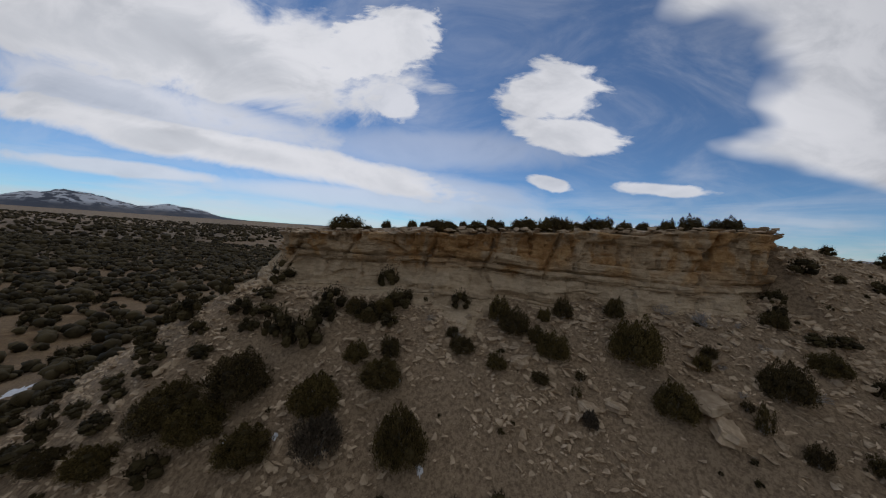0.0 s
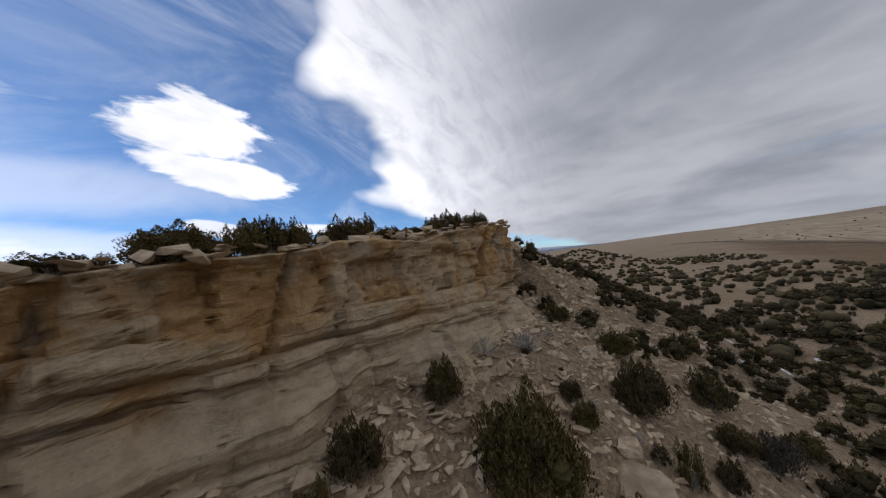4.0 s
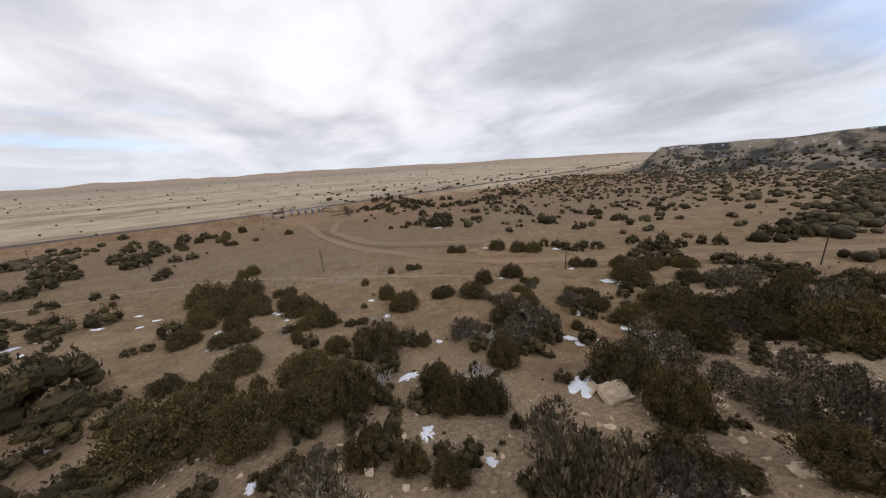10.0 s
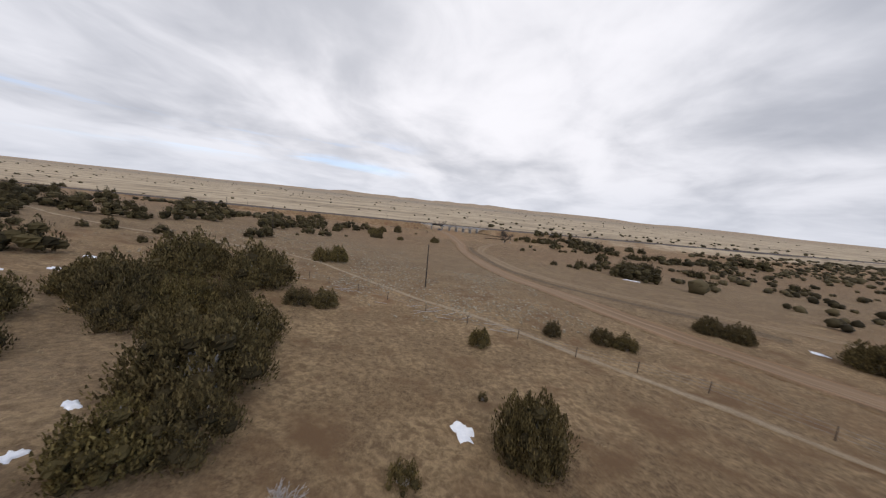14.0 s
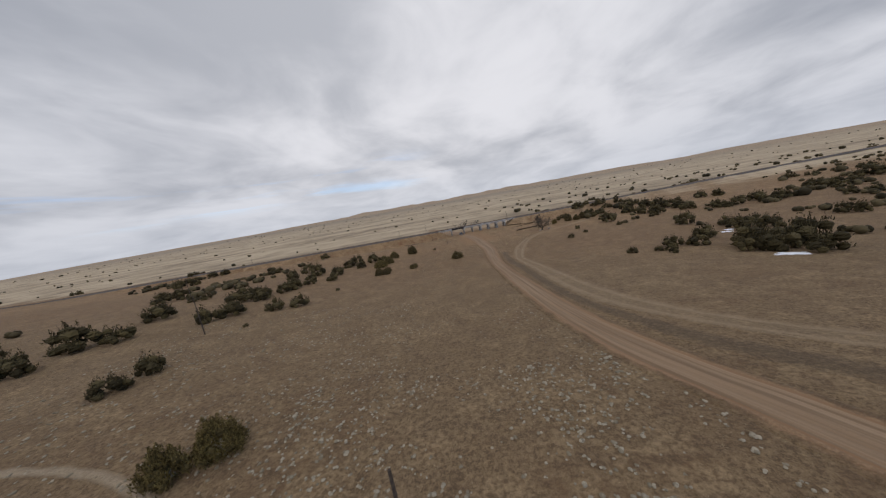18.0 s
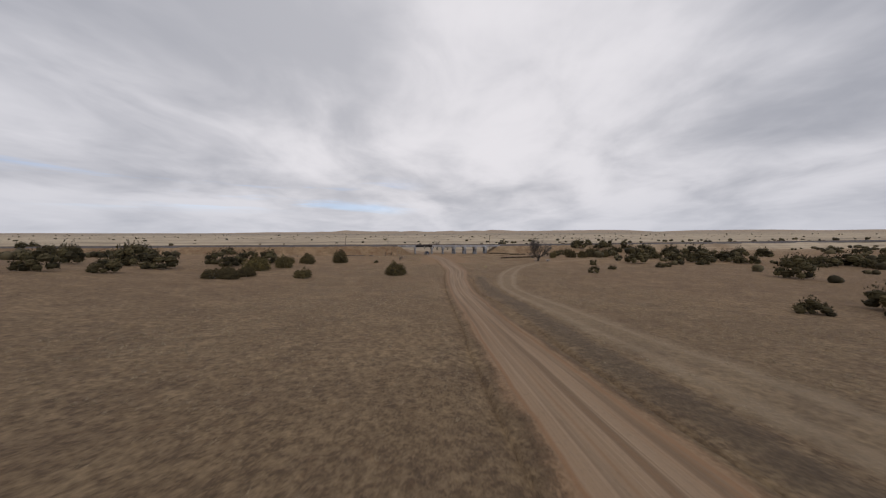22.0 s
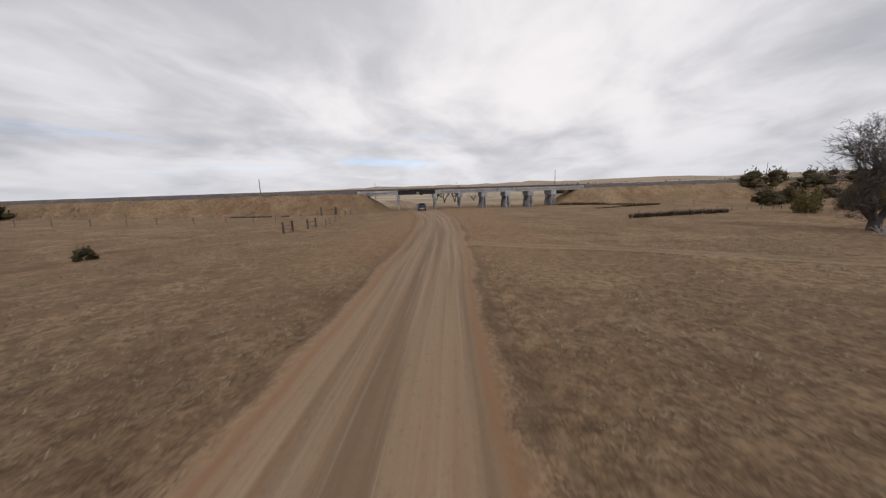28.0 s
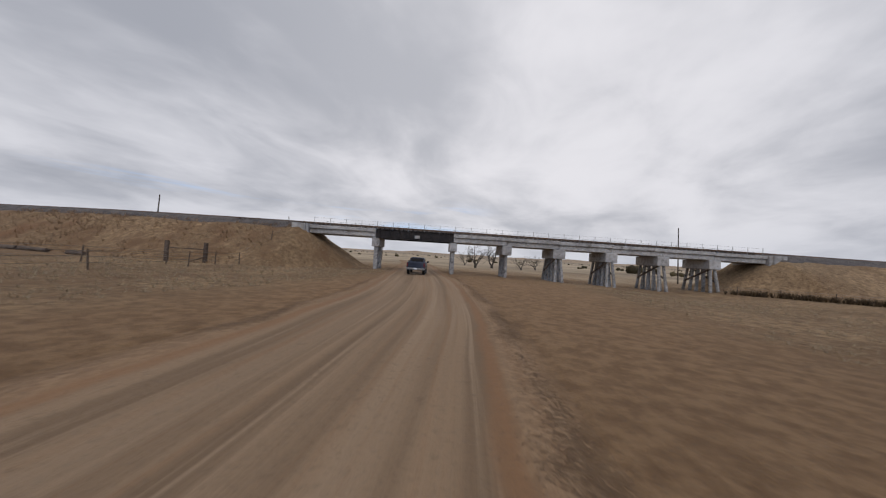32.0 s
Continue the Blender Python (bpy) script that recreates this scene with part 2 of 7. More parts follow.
def to_line(x, y, pts, closed=False):
    """Distance to a line of points and the length along it."""
    best, along, run = np.full(x.shape, 1e9), np.zeros(x.shape), 0.0
    for (ax, ay), (bx, by) in zip(pts, pts[1:] + (pts[:1] if closed else [])):
        ux, uy = bx - ax, by - ay
        n = math.hypot(ux, uy)
        k = np.clip(((x - ax) * ux + (y - ay) * uy) / n**2, 0, 1)
        q = np.hypot(x - ax - k * ux, y - ay - k * uy)
        near = q < best
        best, along = np.where(near, q, best), np.where(near, run + k * n, along)
        run += n
    return best, along


def curve_through(pts, step=4.0):
    """Points along a smooth line through pts."""
    out = []
    for i in range(len(pts) - 1):
        p0, p1, p2, p3 = (np.array(pts[min(max(i + k, 0), len(pts) - 1)], float) for k in (-1, 0, 1, 2))
        n = max(2, int(np.linalg.norm(p2 - p1) / step))
        for k in range(n):
            t = k / n
            out.append(tuple(0.5 * (2 * p1 + (p2 - p0) * t + (2 * p0 - 5 * p1 + 4 * p2 - p3) * t**2 + (3 * p1 - p0 - 3 * p2 + p3) * t**3)))
    return out + [tuple(map(float, pts[-1]))]


MESA = [(15.5, -347.5), (-51, -321.5), (-64, -331), (-88, -375), (-72, -425), (0, -425), (12, -378)]
ROAD = curve_through([(125, -350), (92, -318), (68, -297.5), (45, -275), (28, -255), (18, -238), (11.5, -221), (8.0, -208), (5.3, -196), (4.1, -184), (3.8, -168), (4.0, -150), (4.6, -125), (6.2, -105),
                      (8.2, -88), (8.3, -70), (8.15, -52), (7.7, -38), (6.3, -24), (3.6, -11), (0.6, 1), (-4, 20), (-12, 50), (-22, 80)])
TRACK = curve_through([(84, -38), (60, -52), (42, -63), (29, -79), (19.2, -100), (15.6, -112), (13.4, -121), (13.4, -140), (12.9, -156), (12.7, -168), (13.6, -180), (15.7, -187), (18.2, -192.5), (24, -201), (34, -213), (48, -229)])
OLD_TRACK = curve_through([(-110, -190), (-80, -205), (-57, -204), (-46, -204.5), (-38, -207), (-32, -211), (-19, -222.5), (-9, -231.5), (-1, -240.5), (4.5, -247), (12, -262)])
BR_TURN = 9.5                                   # degrees by which the bridge turns from the x axis
BR_C, BR_S = math.cos(radians(BR_TURN)), math.sin(radians(BR_TURN))
DECK_W, DECK_E = -13.0, 44.0                    # ends along the bridge


SLOPE_D = [0, 6, 12, 17, 25, 32, 38, 44, 51, 70, 400]
SLOPE_Z = [38.6, 36.4, 32.6, 28.8, 22.6, 19.2, 17.6, 16.0, 14.6, 8, -60]
PLAIN_D = [51, 72, 80, 94, 111, 124, 138, 170, 204, 233, 300, 420]
PLAIN_Z = [14.6, 13.1, 11.9, 10.4, 9.2, 8.5, 7.0, 4.1, 1.6, 0.6, -0.6, -1]


def mesa_distance(x, y):
    """Metres outside the mesa's edge; inside below zero."""
    q, _ = to_line(x, y, MESA, True)
    inside = np.zeros(x.shape, bool)
    for (ax, ay), (bx, by) in zip(MESA, MESA[1:] + MESA[:1]):
        cross = ((ay > y) != (by > y)) & (x < (bx - ax) * (y - ay) / (by - ay + 1e-12) + ax)
        inside ^= cross
    return np.where(inside, -q, q)


def rail_line(x):
    """The railway's y: along the bridge eastwards, almost along x in the west."""
    k = np.logaddexp(0, (x + 25) / 8.0) * 8.0
    return 0.9 - 0.1673 * 25 + 0.012 * (x + 25) + (0.1673 - 0.012) * k


def rail_z(x):
    """Height of the deck's top."""
    return 4.32 - 0.007 * np.clip(x, -40, 60)


def land(x, y, cut=False):
    """Height of the ground. cut: with a bed lowered under the road."""
    x, y = arr(x, y)
    s = mesa_distance(x, y)
    d = 0.359 * x + 0.934 * y + 319
    side = np.clip(0.06 * (-20 - x), 0, 4) * np.clip((300 - d) / 150, 0, 1)
    z = np.maximum(np.interp(s, SLOPE_D, SLOPE_Z), np.interp(d, PLAIN_D, PLAIN_Z)) + side
    # the bench and the knoll along the foot of the mesa, westwards
    z = z + 20 * np.exp(-(((x + 398) / 75) ** 2 + ((y + 275) / 45) ** 2)) + 14 * np.exp(-(((x + 260) / 130) ** 2 + ((y + 330) / 60) ** 2))
    # a shoulder that runs down westwards from the mesa's corner
    k = np.clip(-55 - x, 0, None)
    crest = 49.4 - 0.055 * k - 0.0007 * k**2 - (0.60 + 0.6 * np.exp(-k / 10)) * np.abs(y + 323 - 0.04 * k)
    z = np.where(x < -53, np.maximum(z, crest), z)
    z = z + 1.7 * fbm(x / 11, y / 11, 5) * np.clip(1 - s / 18, 0, 1) * np.clip((s - 1) / 5, 0, 1)
    # gullies and hummocks
    rough = np.clip((z - 6) / 10, 0.15, 1)
    z = z + rough * (0.9 * fbm(x / 16, y / 16, 3) + 0.25 * fbm(x / 3.5, y / 3.5, 7)) * np.clip(np.abs(s) / 6, 0.2, 1)
    # far plains rise, with low hills
    r = np.hypot(x, y + 150)
    far = np.clip((r - 350) / 600, 0, 1)
    z = z + 0.0048 * np.clip(r - 400, 0, None) + far * 3.0 * fbm(x / 220, y / 220, 11)
    hills = np.clip((y - 500) / 2500, 0, 1) * np.clip((r - 2400) / 900, 0, 1)
    z = z + hills * (22 + 46 * fbm(x / 480, y / 480, 21, 5)) * np.clip((x + 2900) / 2000, 0.2, 1)
    # top of the near mesa
    top = 46.9 - 0.072 * x + 0.35 * fbm(x / 7, y / 7, 9) + np.clip(-s, 0, 30) * 0.035
    z = np.where(s < -2.8, top, z)
    # railway bank
    off = np.abs(y - rail_line(x)) * 0.986
    bank = rail_z(x) - 0.45 - np.clip(off - 2.9, 0, None) * 0.60 + 0.16 * fbm(x / 2.5, y / 2.5, 31)
    u = BR_C * (x - 0.2) + BR_S * (y - 0.9)
    gap = np.clip(np.maximum(DECK_W - 0.2 - u, u - DECK_E - 0.2), -12, 0.0)
    bank = bank + np.where(gap < 0, -0.5 + gap * 0.62, 0.0)
    z = np.where(bank > z, bank, z)
    # creek bed below the bridge's east half
    z = z - 0.5 * np.exp(-(((x - 30) / 10) ** 2 + ((y - 4) / 26) ** 2))
    q, _ = to_line(x, y, ROAD)
    if cut:
        z = z - 0.30 * np.clip((3.5 - q) / 0.7, 0, 1)
    return z


def land_at(x, y):
    return float(land(x, y)[0])


def mesh_object(name, verts, faces, mat, smooth=True, parent=None):
    me = bpy.data.meshes.new(name)
    me.from_pydata([tuple(map(float, v)) for v in verts], [], faces)
    if smooth:
        me.polygons.foreach_set("use_smooth", [True] * len(me.polygons))
    me.materials.append(mat)
    ob = new(name, me)
    ob.parent = parent
    return ob


def grid_object(name, X, Y, Z, mat, parent=None):
    """A sheet from arrays of the same shape."""
    n, m = X.shape
    me = bpy.data.meshes.new(name)
    i = np.arange(n * m).reshape(n, m)
    quads = np.stack([i[:-1, :-1], i[:-1, 1:], i[1:, 1:], i[1:, :-1]], -1).reshape(-1, 4)
    me.vertices.add(n * m)
    me.vertices.foreach_set("co", np.stack([X, Y, Z], -1).astype(np.float32).ravel())
    me.loops.add(quads.size)
    me.loops.foreach_set("vertex_index", quads.astype(np.int32).ravel())
    me.polygons.add(len(quads))
    me.polygons.foreach_set("loop_start", np.arange(0, quads.size, 4, dtype=np.int32))
    me.update(calc_edges=True)
    me.polygons.foreach_set("use_smooth", np.ones(len(quads), bool))
    me.materials.append(mat)
    ob = new(name, me)
    ob.parent = parent
    return ob


def low_ground(g, co):
    """Colour of the plain: soil, dry grass and turf in patches; also a relief."""
    x, y, z = g.xyz(co)
    wide, mid, fine = g.noise(co, 0.035, 4.0), g.noise(co, 0.35, 5.0, 0.6), g.noise(co, 2.6, 6.0, 0.65)
    clump, blade = g.noise(co, 2.4, 6.0, 0.7, 0.4), g.noise(g.scaled(co, 1.0, 0.8, 1.0), 8.5, 7.0, 0.72, 0.8)
    soil = g.mix(g.step(mid, 0.35, 0.68), (0.150, 0.094, 0.051), (0.275, 0.186, 0.106))
    grass = g.mix(g.step(g.math("ADD", g.math("MULTIPLY", blade, 0.5), g.math("MULTIPLY", clump, 0.5)), 0.36, 0.66), (0.098, 0.065, 0.037), (0.305, 0.222, 0.130))
    straw = g.step(g.noise(co, 0.16, 5.0, 0.62, 0.6), 0.45, 0.62, 0.0, 0.85)
    grass = g.mix(straw, grass, g.mix(g.step(clump, 0.37, 0.63), (0.165, 0.114, 0.065), (0.36, 0.270, 0.163)))
    red = g.step(g.noise(co, 0.11, 4.0, 0.6), 0.56, 0.72, 0.0, 0.55)
    soil = g.mix(red, soil, (0.215, 0.118, 0.063))
    patch = g.step(g.math("ADD", g.math("MULTIPLY", wide, 0.4), g.math("MULTIPLY", mid, 0.6)), 0.36, 0.52)
    low = g.mix(patch, soil, grass)
    # darker turf over the middle of the plain, broken by straw and bare soil
    span = g.math("MULTIPLY", g.step(g.math("ADD", y, g.math("MULTIPLY", g.math("SUBTRACT", wide, 0.5), 50.0)), -232.0, -208.0), g.step(y, -85.0, -55.0, 1.0, 0.0))
    turf = g.mix(g.step(g.math("ADD", g.math("MULTIPLY", blade, 0.5), g.math("MULTIPLY", clump, 0.5)), 0.38, 0.64), (0.068, 0.047, 0.029), (0.245, 0.180, 0.112))
    spots = g.noise(co, 0.75, 5.0, 0.65, 0.5)
    turf = g.mix(g.step(spots, 0.55, 0.68, 0.0, 0.6), turf, g.mix(g.step(blade, 0.4, 0.62), (0.190, 0.135, 0.080), (0.345, 0.262, 0.165)))
    turf = g.mix(g.step(spots, 0.44, 0.33, 0.0, 0.55), turf, (0.125, 0.076, 0.043))
    low = g.mix(g.math("MULTIPLY", span, g.step(mid, 0.30, 0.55, 0.85, 0.4)), low, turf)
    # worn bare soil spreading from the road towards the bridge
    side = g.math("ADD", g.math("ABSOLUTE", g.math("SUBTRACT", x, 8.5)), g.math("MULTIPLY", g.math("SUBTRACT", mid, 0.5), 7.0))
    worn = g.math("MULTIPLY", g.step(side, 6.0, 13.0, 0.9, 0.0), g.math("MULTIPLY", g.step(y, -72.0, -50.0), g.step(y, -6.0, 10.0, 1.0, 0.0)))
    low = g.mix(worn, low, g.mix(g.step(fine, 0.35, 0.65), (0.175, 0.112, 0.060), (0.285, 0.195, 0.112)))
    grit = g.noise(co, 14.0, 4.0, 0.7)
    relief = g.math("ADD", fine, g.math("ADD", g.math("MULTIPLY", grit, 0.5), g.math("MULTIPLY", blade, 0.7)))
    # redder soil towards the railway
    hue = g.mix(g.step(g.math("ADD", y, g.math("MULTIPLY", g.math("SUBTRACT", wide, 0.5), 60.0)), -175.0, -110.0), (1.04, 0.97, 0.865), (1.03, 0.905, 0.785))
    return g.mix(1.0, low, hue, "MULTIPLY"), grit, relief


def ground_material():
    m, g, b = material("dry_ground", 0.95)
    co = g.add("ShaderNodeTexCoord").outputs["Object"]
    x, y, z = g.xyz(co)
    low, grit, relief = low_ground(g, co)
    wide, fine = g.noise(co, 0.035, 4.0), g.noise(co, 2.6, 6.0, 0.65)
    blade = g.noise(g.scaled(co, 1.0, 0.8, 1.0), 8.5, 7.0, 0.72, 0.8)
    talus = g.mix(g.step(g.math("ADD", g.math("MULTIPLY", fine, 0.6), g.math("MULTIPLY", blade, 0.4)), 0.38, 0.60), (0.185, 0.130, 0.081), (0.41, 0.305, 0.196))
    bands = g.noise(g.scaled(co, 0.0022, 0.02, 1.0), 1.0, 5.0, 0.62)
    far_grass = g.mix(g.step(g.math("ADD", g.math("MULTIPLY", bands, 0.6), g.math("MULTIPLY", wide, 0.4)), 0.36, 0.60), (0.220, 0.165, 0.104), (0.45, 0.352, 0.230))
    # talus climbs the slope, grass lies below, pale grass beyond the railway
    high = g.step(g.math("ADD", z, g.math("MULTIPLY", g.math("SUBTRACT", wide, 0.5), 14.0)), 12.0, 22.0)
    # brushy country south and east of the mesa
    brushy = g.math("MULTIPLY", g.step(g.math("ADD", x, g.math("MULTIPLY", g.math("SUBTRACT", wide, 0.5), 200.0)), 120.0, 260.0), g.step(y, -330.0, -420.0))
    low = g.mix(g.math("MULTIPLY", brushy, g.step(g.noise(co, 0.02, 5.0, 0.65), 0.40, 0.52, 0.25, 0.9)), low, (0.050, 0.043, 0.030))
    west = g.math("MULTIPLY", g.step(x, -260.0, -520.0), g.step(g.noise(co, 0.035, 6.0, 0.68), 0.41, 0.52, 0.1, 0.8))
    low = g.mix(west, low, (0.055, 0.047, 0.034))
    beyond = g.step(g.math("ADD", y, g.math("MULTIPLY", g.math("SUBTRACT", wide, 0.5), 60.0)), 0.0, 60.0)
    low = g.mix(beyond, low, far_grass)
    low = g.mix(g.step(g.math("ADD", y, g.math("MULTIPLY", g.math("SUBTRACT", wide, 0.5), 900.0)), 900.0, 2200.0, 0.0, 0.8), low, (0.235, 0.185, 0.130))
    col = g.mix(high, low, talus)
    col = g.mix(g.step(grit, 0.5, 0.75, 0.0, 0.35), col, (0.10, 0.082, 0.06))
    g.link(col, b.inputs["Base Color"])
    bump(g, b, relief, 0.9, 0.12)
    return m


MAT_GROUND = ground_material()


def spaced(lo, hi, step, far, grow=1.16):
    """Even steps between lo and hi that widen towards +-far."""
    mid = list(np.arange(lo, hi + step, step))
    out, v, s = [], mid[-1], step
    while v < far:
        s *= grow
        v += s
        out.append(v)
    back, v, s = [], lo, step
    while v > -far:
        s *= grow
        v -= s
        back.append(v)
    return np.array(back[::-1] + mid + out)


gx, gy = spaced(-110, 100, 1.1, 4700), spaced(-380, 30, 1.1, 4700)
GX, GY = np.meshgrid(gx, gy)
ground = tagged(grid_object("ground", GX, GY, land(GX, GY, cut=True), MAT_GROUND), "dry grassland and stony slope with bare sandy soil", "ground", kind="structure")


def strip(name, line, half, mat, rise, profile):
    """A band along a line on the ground: profile gives the height across, from -1 to 1."""
    p = np.array(line)
    t = np.gradient(p, axis=0)
    t /= np.linalg.norm(t, axis=1)[:, None]
    k = np.linspace(-1, 1, 25)
    wob = (half(p[:, 1]) if callable(half) else half) * (1 + 0.08 * fbm(np.arange(len(p)) / 6.0, np.zeros(len(p)), 41))
    X = p[:, :1] + t[:, 1:] * k * wob[:, None]
    Y = p[:, 1:] - t[:, :1] * k * wob[:, None]
    Z = land(X, Y) + rise + profile(k)[None] + 0.015 * fbm(X * 1.5, Y * 0.6, 43)
    ob = grid_object(name, X, Y, Z, mat)
    at = ob.data.attributes.new("across", "FLOAT", "POINT")
    at.data.foreach_set("value", np.broadcast_to(k[None], X.shape).astype(np.float32).ravel())
    return ob


def road_material():
    """Grey-brown wheel lanes and rusty loose margins; 'across' runs from -1 to 1 over the road."""
    m, g, b = material("dirt_road", 0.93)
    co = g.add("ShaderNodeTexCoord").outputs["Object"]
    at = g.add("ShaderNodeAttribute", attribute_name="across").outputs["Fac"]
    mid, fine = g.noise(co, 0.4, 5.0, 0.6), g.noise(co, 6.0, 6.0, 0.65)
    along = g.xyz(co)[1]
    off = g.math("ADD", g.math("ABSOLUTE", at), g.math("MULTIPLY", g.math("SUBTRACT", mid, 0.5), 0.12))
    lane = g.noise(g.vec(g.math("MULTIPLY", at, 4.0), g.math("MULTIPLY", along, 0.022)), 1.5, 3.0, 0.5)
    streak = g.noise(g.vec(g.math("MULTIPLY", at, 11.0), g.math("MULTIPLY", along, 0.035)), 1.3, 5.0, 0.62)
    col = g.mix(g.step(lane, 0.36, 0.64), (0.172, 0.125, 0.081), (0.270, 0.203, 0.136))
    col = g.mix(g.step(streak, 0.50, 0.66, 0.0, 0.6), col, (0.222, 0.140, 0.080))
    col = g.mix(g.step(streak, 0.47, 0.32, 0.0, 0.65), col, (0.320, 0.252, 0.178))
    # gravel swept out of the wheel lanes
    col = g.mix(g.step(g.math("ABSOLUTE", g.math("SUBTRACT", off, 0.27)), 0.02, 0.10, 0.35, 0.0), col, (0.305, 0.240, 0.170))
    col = g.mix(g.step(fine, 0.54, 0.72, 0.0, 0.35), col, (0.120, 0.090, 0.062))
    margin = g.step(g.math("ADD", off, g.math("MULTIPLY", g.math("SUBTRACT", fine, 0.5), 0.15)), 0.56, 0.70)
    col = g.mix(g.math("MULTIPLY", margin, 0.75), col, g.mix(g.step(fine, 0.4, 0.65), (0.200, 0.130, 0.075), (0.300, 0.212, 0.130)))
    col = g.mix(g.step(g.math("ABSOLUTE", g.math("SUBTRACT", off, 0.60)), 0.012, 0.055, 0.55, 0.0), col, (0.225, 0.128, 0.066))
    # loose soil gives way raggedly to grass
    low, grit, relief = low_ground(g, co)
    col = g.mix(1.0, col, (1.02, 0.905, 0.795), "MULTIPLY")
    out = g.step(g.math("ADD", off, g.math("ADD", g.math("MULTIPLY", g.math("SUBTRACT", mid, 0.5), 0.45), g.math("MULTIPLY", g.math("SUBTRACT", grit, 0.5), 0.5))), 0.70, 0.90)
    out = g.math("MAXIMUM", out, g.step(off, 0.74, 0.90))
    col = g.mix(out, col, low)
    col = g.mix(g.step(grit, 0.5, 0.75, 0.0, 0.25), col, (0.10, 0.082, 0.06))
    g.link(col, b.inputs["Base Color"])
    rough = g.math("MULTIPLY", g.math("ADD", g.math("ADD", fine, streak), g.math("MULTIPLY", grit, 0.5)), g.math("MULTIPLY", g.math("SUBTRACT", 1.0, out), 0.4))
    bump(g, b, g.math("ADD", rough, g.math("MULTIPLY", relief, out)), 0.9, 0.12)
    return m


MAT_ROAD = road_material()


def road_shape(k):
    rut = 0.05 * (np.exp(-((np.abs(k) - 0.27) / 0.08) ** 2))
    return 0.05 - rut + 0.05 * np.exp(-((np.abs(k) - 0.70) / 0.06) ** 2) - 0.10 * np.clip((np.abs(k) - 0.72) / 0.22, 0, 1) - 0.4 * np.clip((np.abs(k) - 0.95) / 0.05, 0, 1)


road_line = curve_through(ROAD, 1.2)
tagged(strip("road", road_line, lambda y: np.interp(y, (-200, -150, -122, -95, -60, -30), (3.7, 2.9, 2.5, 3.4, 3.9, 4.4)), MAT_ROAD, 0.0, road_shape), "reddish-brown graded dirt road with worn wheel ruts", "road", kind="structure")


# ---- the cliff ----
def cliff_material():
    m, g, b = material("sandstone", 0.92)
    co = g.add("ShaderNodeTexCoord").outputs["Object"]
    layers = g.noise(g.scaled(co, 0.22, 0.22, 1.5), 1.0, 6.0, 0.62, 0.5)
    wide, mid, fine = g.noise(co, 0.10, 3.0), g.noise(co, 0.8, 6.0, 0.62), g.noise(co, 4.5, 7.0, 0.68)
    z = g.xyz(co)[2]
    pale = g.mix(g.step(g.math("ADD", g.math("MULTIPLY", layers, 0.5), g.math("MULTIPLY", mid, 0.5)), 0.36, 0.62), (0.40, 0.300, 0.190), (0.64, 0.505, 0.34))
    rust = g.mix(g.step(mid, 0.35, 0.65), (0.43, 0.235, 0.085), (0.59, 0.37, 0.165))
    up = g.step(g.math("ADD", z, g.math("MULTIPLY", g.math("SUBTRACT", wide, 0.5), 9.0)), 41.5, 45.0)
    patch = g.step(g.noise(g.scaled(co, 1.0, 1.0, 0.6), 0.17, 5.0, 0.6, 0.8), 0.42, 0.54, 0.08, 0.9)
    col = g.mix(g.math("MULTIPLY", up, patch), pale, rust)
    # dark varnish that runs down the face, grit, thin seams
    runs = g.noise(g.scaled(co, 1.1, 1.1, 0.14), 1.0, 5.0, 0.62, 0.4)
    col = g.mix(g.math("MULTIPLY", up, g.step(runs, 0.58, 0.72, 0.0, 0.35)), col, (0.135, 0.092, 0.058))
    col = g.mix(g.step(fine, 0.54, 0.72, 0.0, 0.40), col, (0.185, 0.135, 0.09))
    seams = g.noise(g.scaled(co, 0.5, 0.5, 2.4), 1.0, 6.0, 0.65, 1.0)
    col = g.mix(g.step(seams, 0.62, 0.72, 0.0, 0.3), col, (0.14, 0.095, 0.058))
    col = g.mix(g.step(fine, 0.44, 0.30, 0.0, 0.4), col, (0.60, 0.49, 0.34))
    g.link(col, b.inputs["Base Color"])
    bump(g, b, g.math("ADD", g.math("MULTIPLY", mid, 1.2), g.math("ADD", fine, seams)), 1.0, 0.22)
    return m


MAT_CLIFF = cliff_material()
CLIFF_LINE = curve_through([(6, -400), (12, -378), (15.5, -349), (11, -345.5), (0, -341), (-26, -331.5), (-50, -322), (-58, -325), (-66, -334), (-88, -375), (-86, -400)], 0.3)


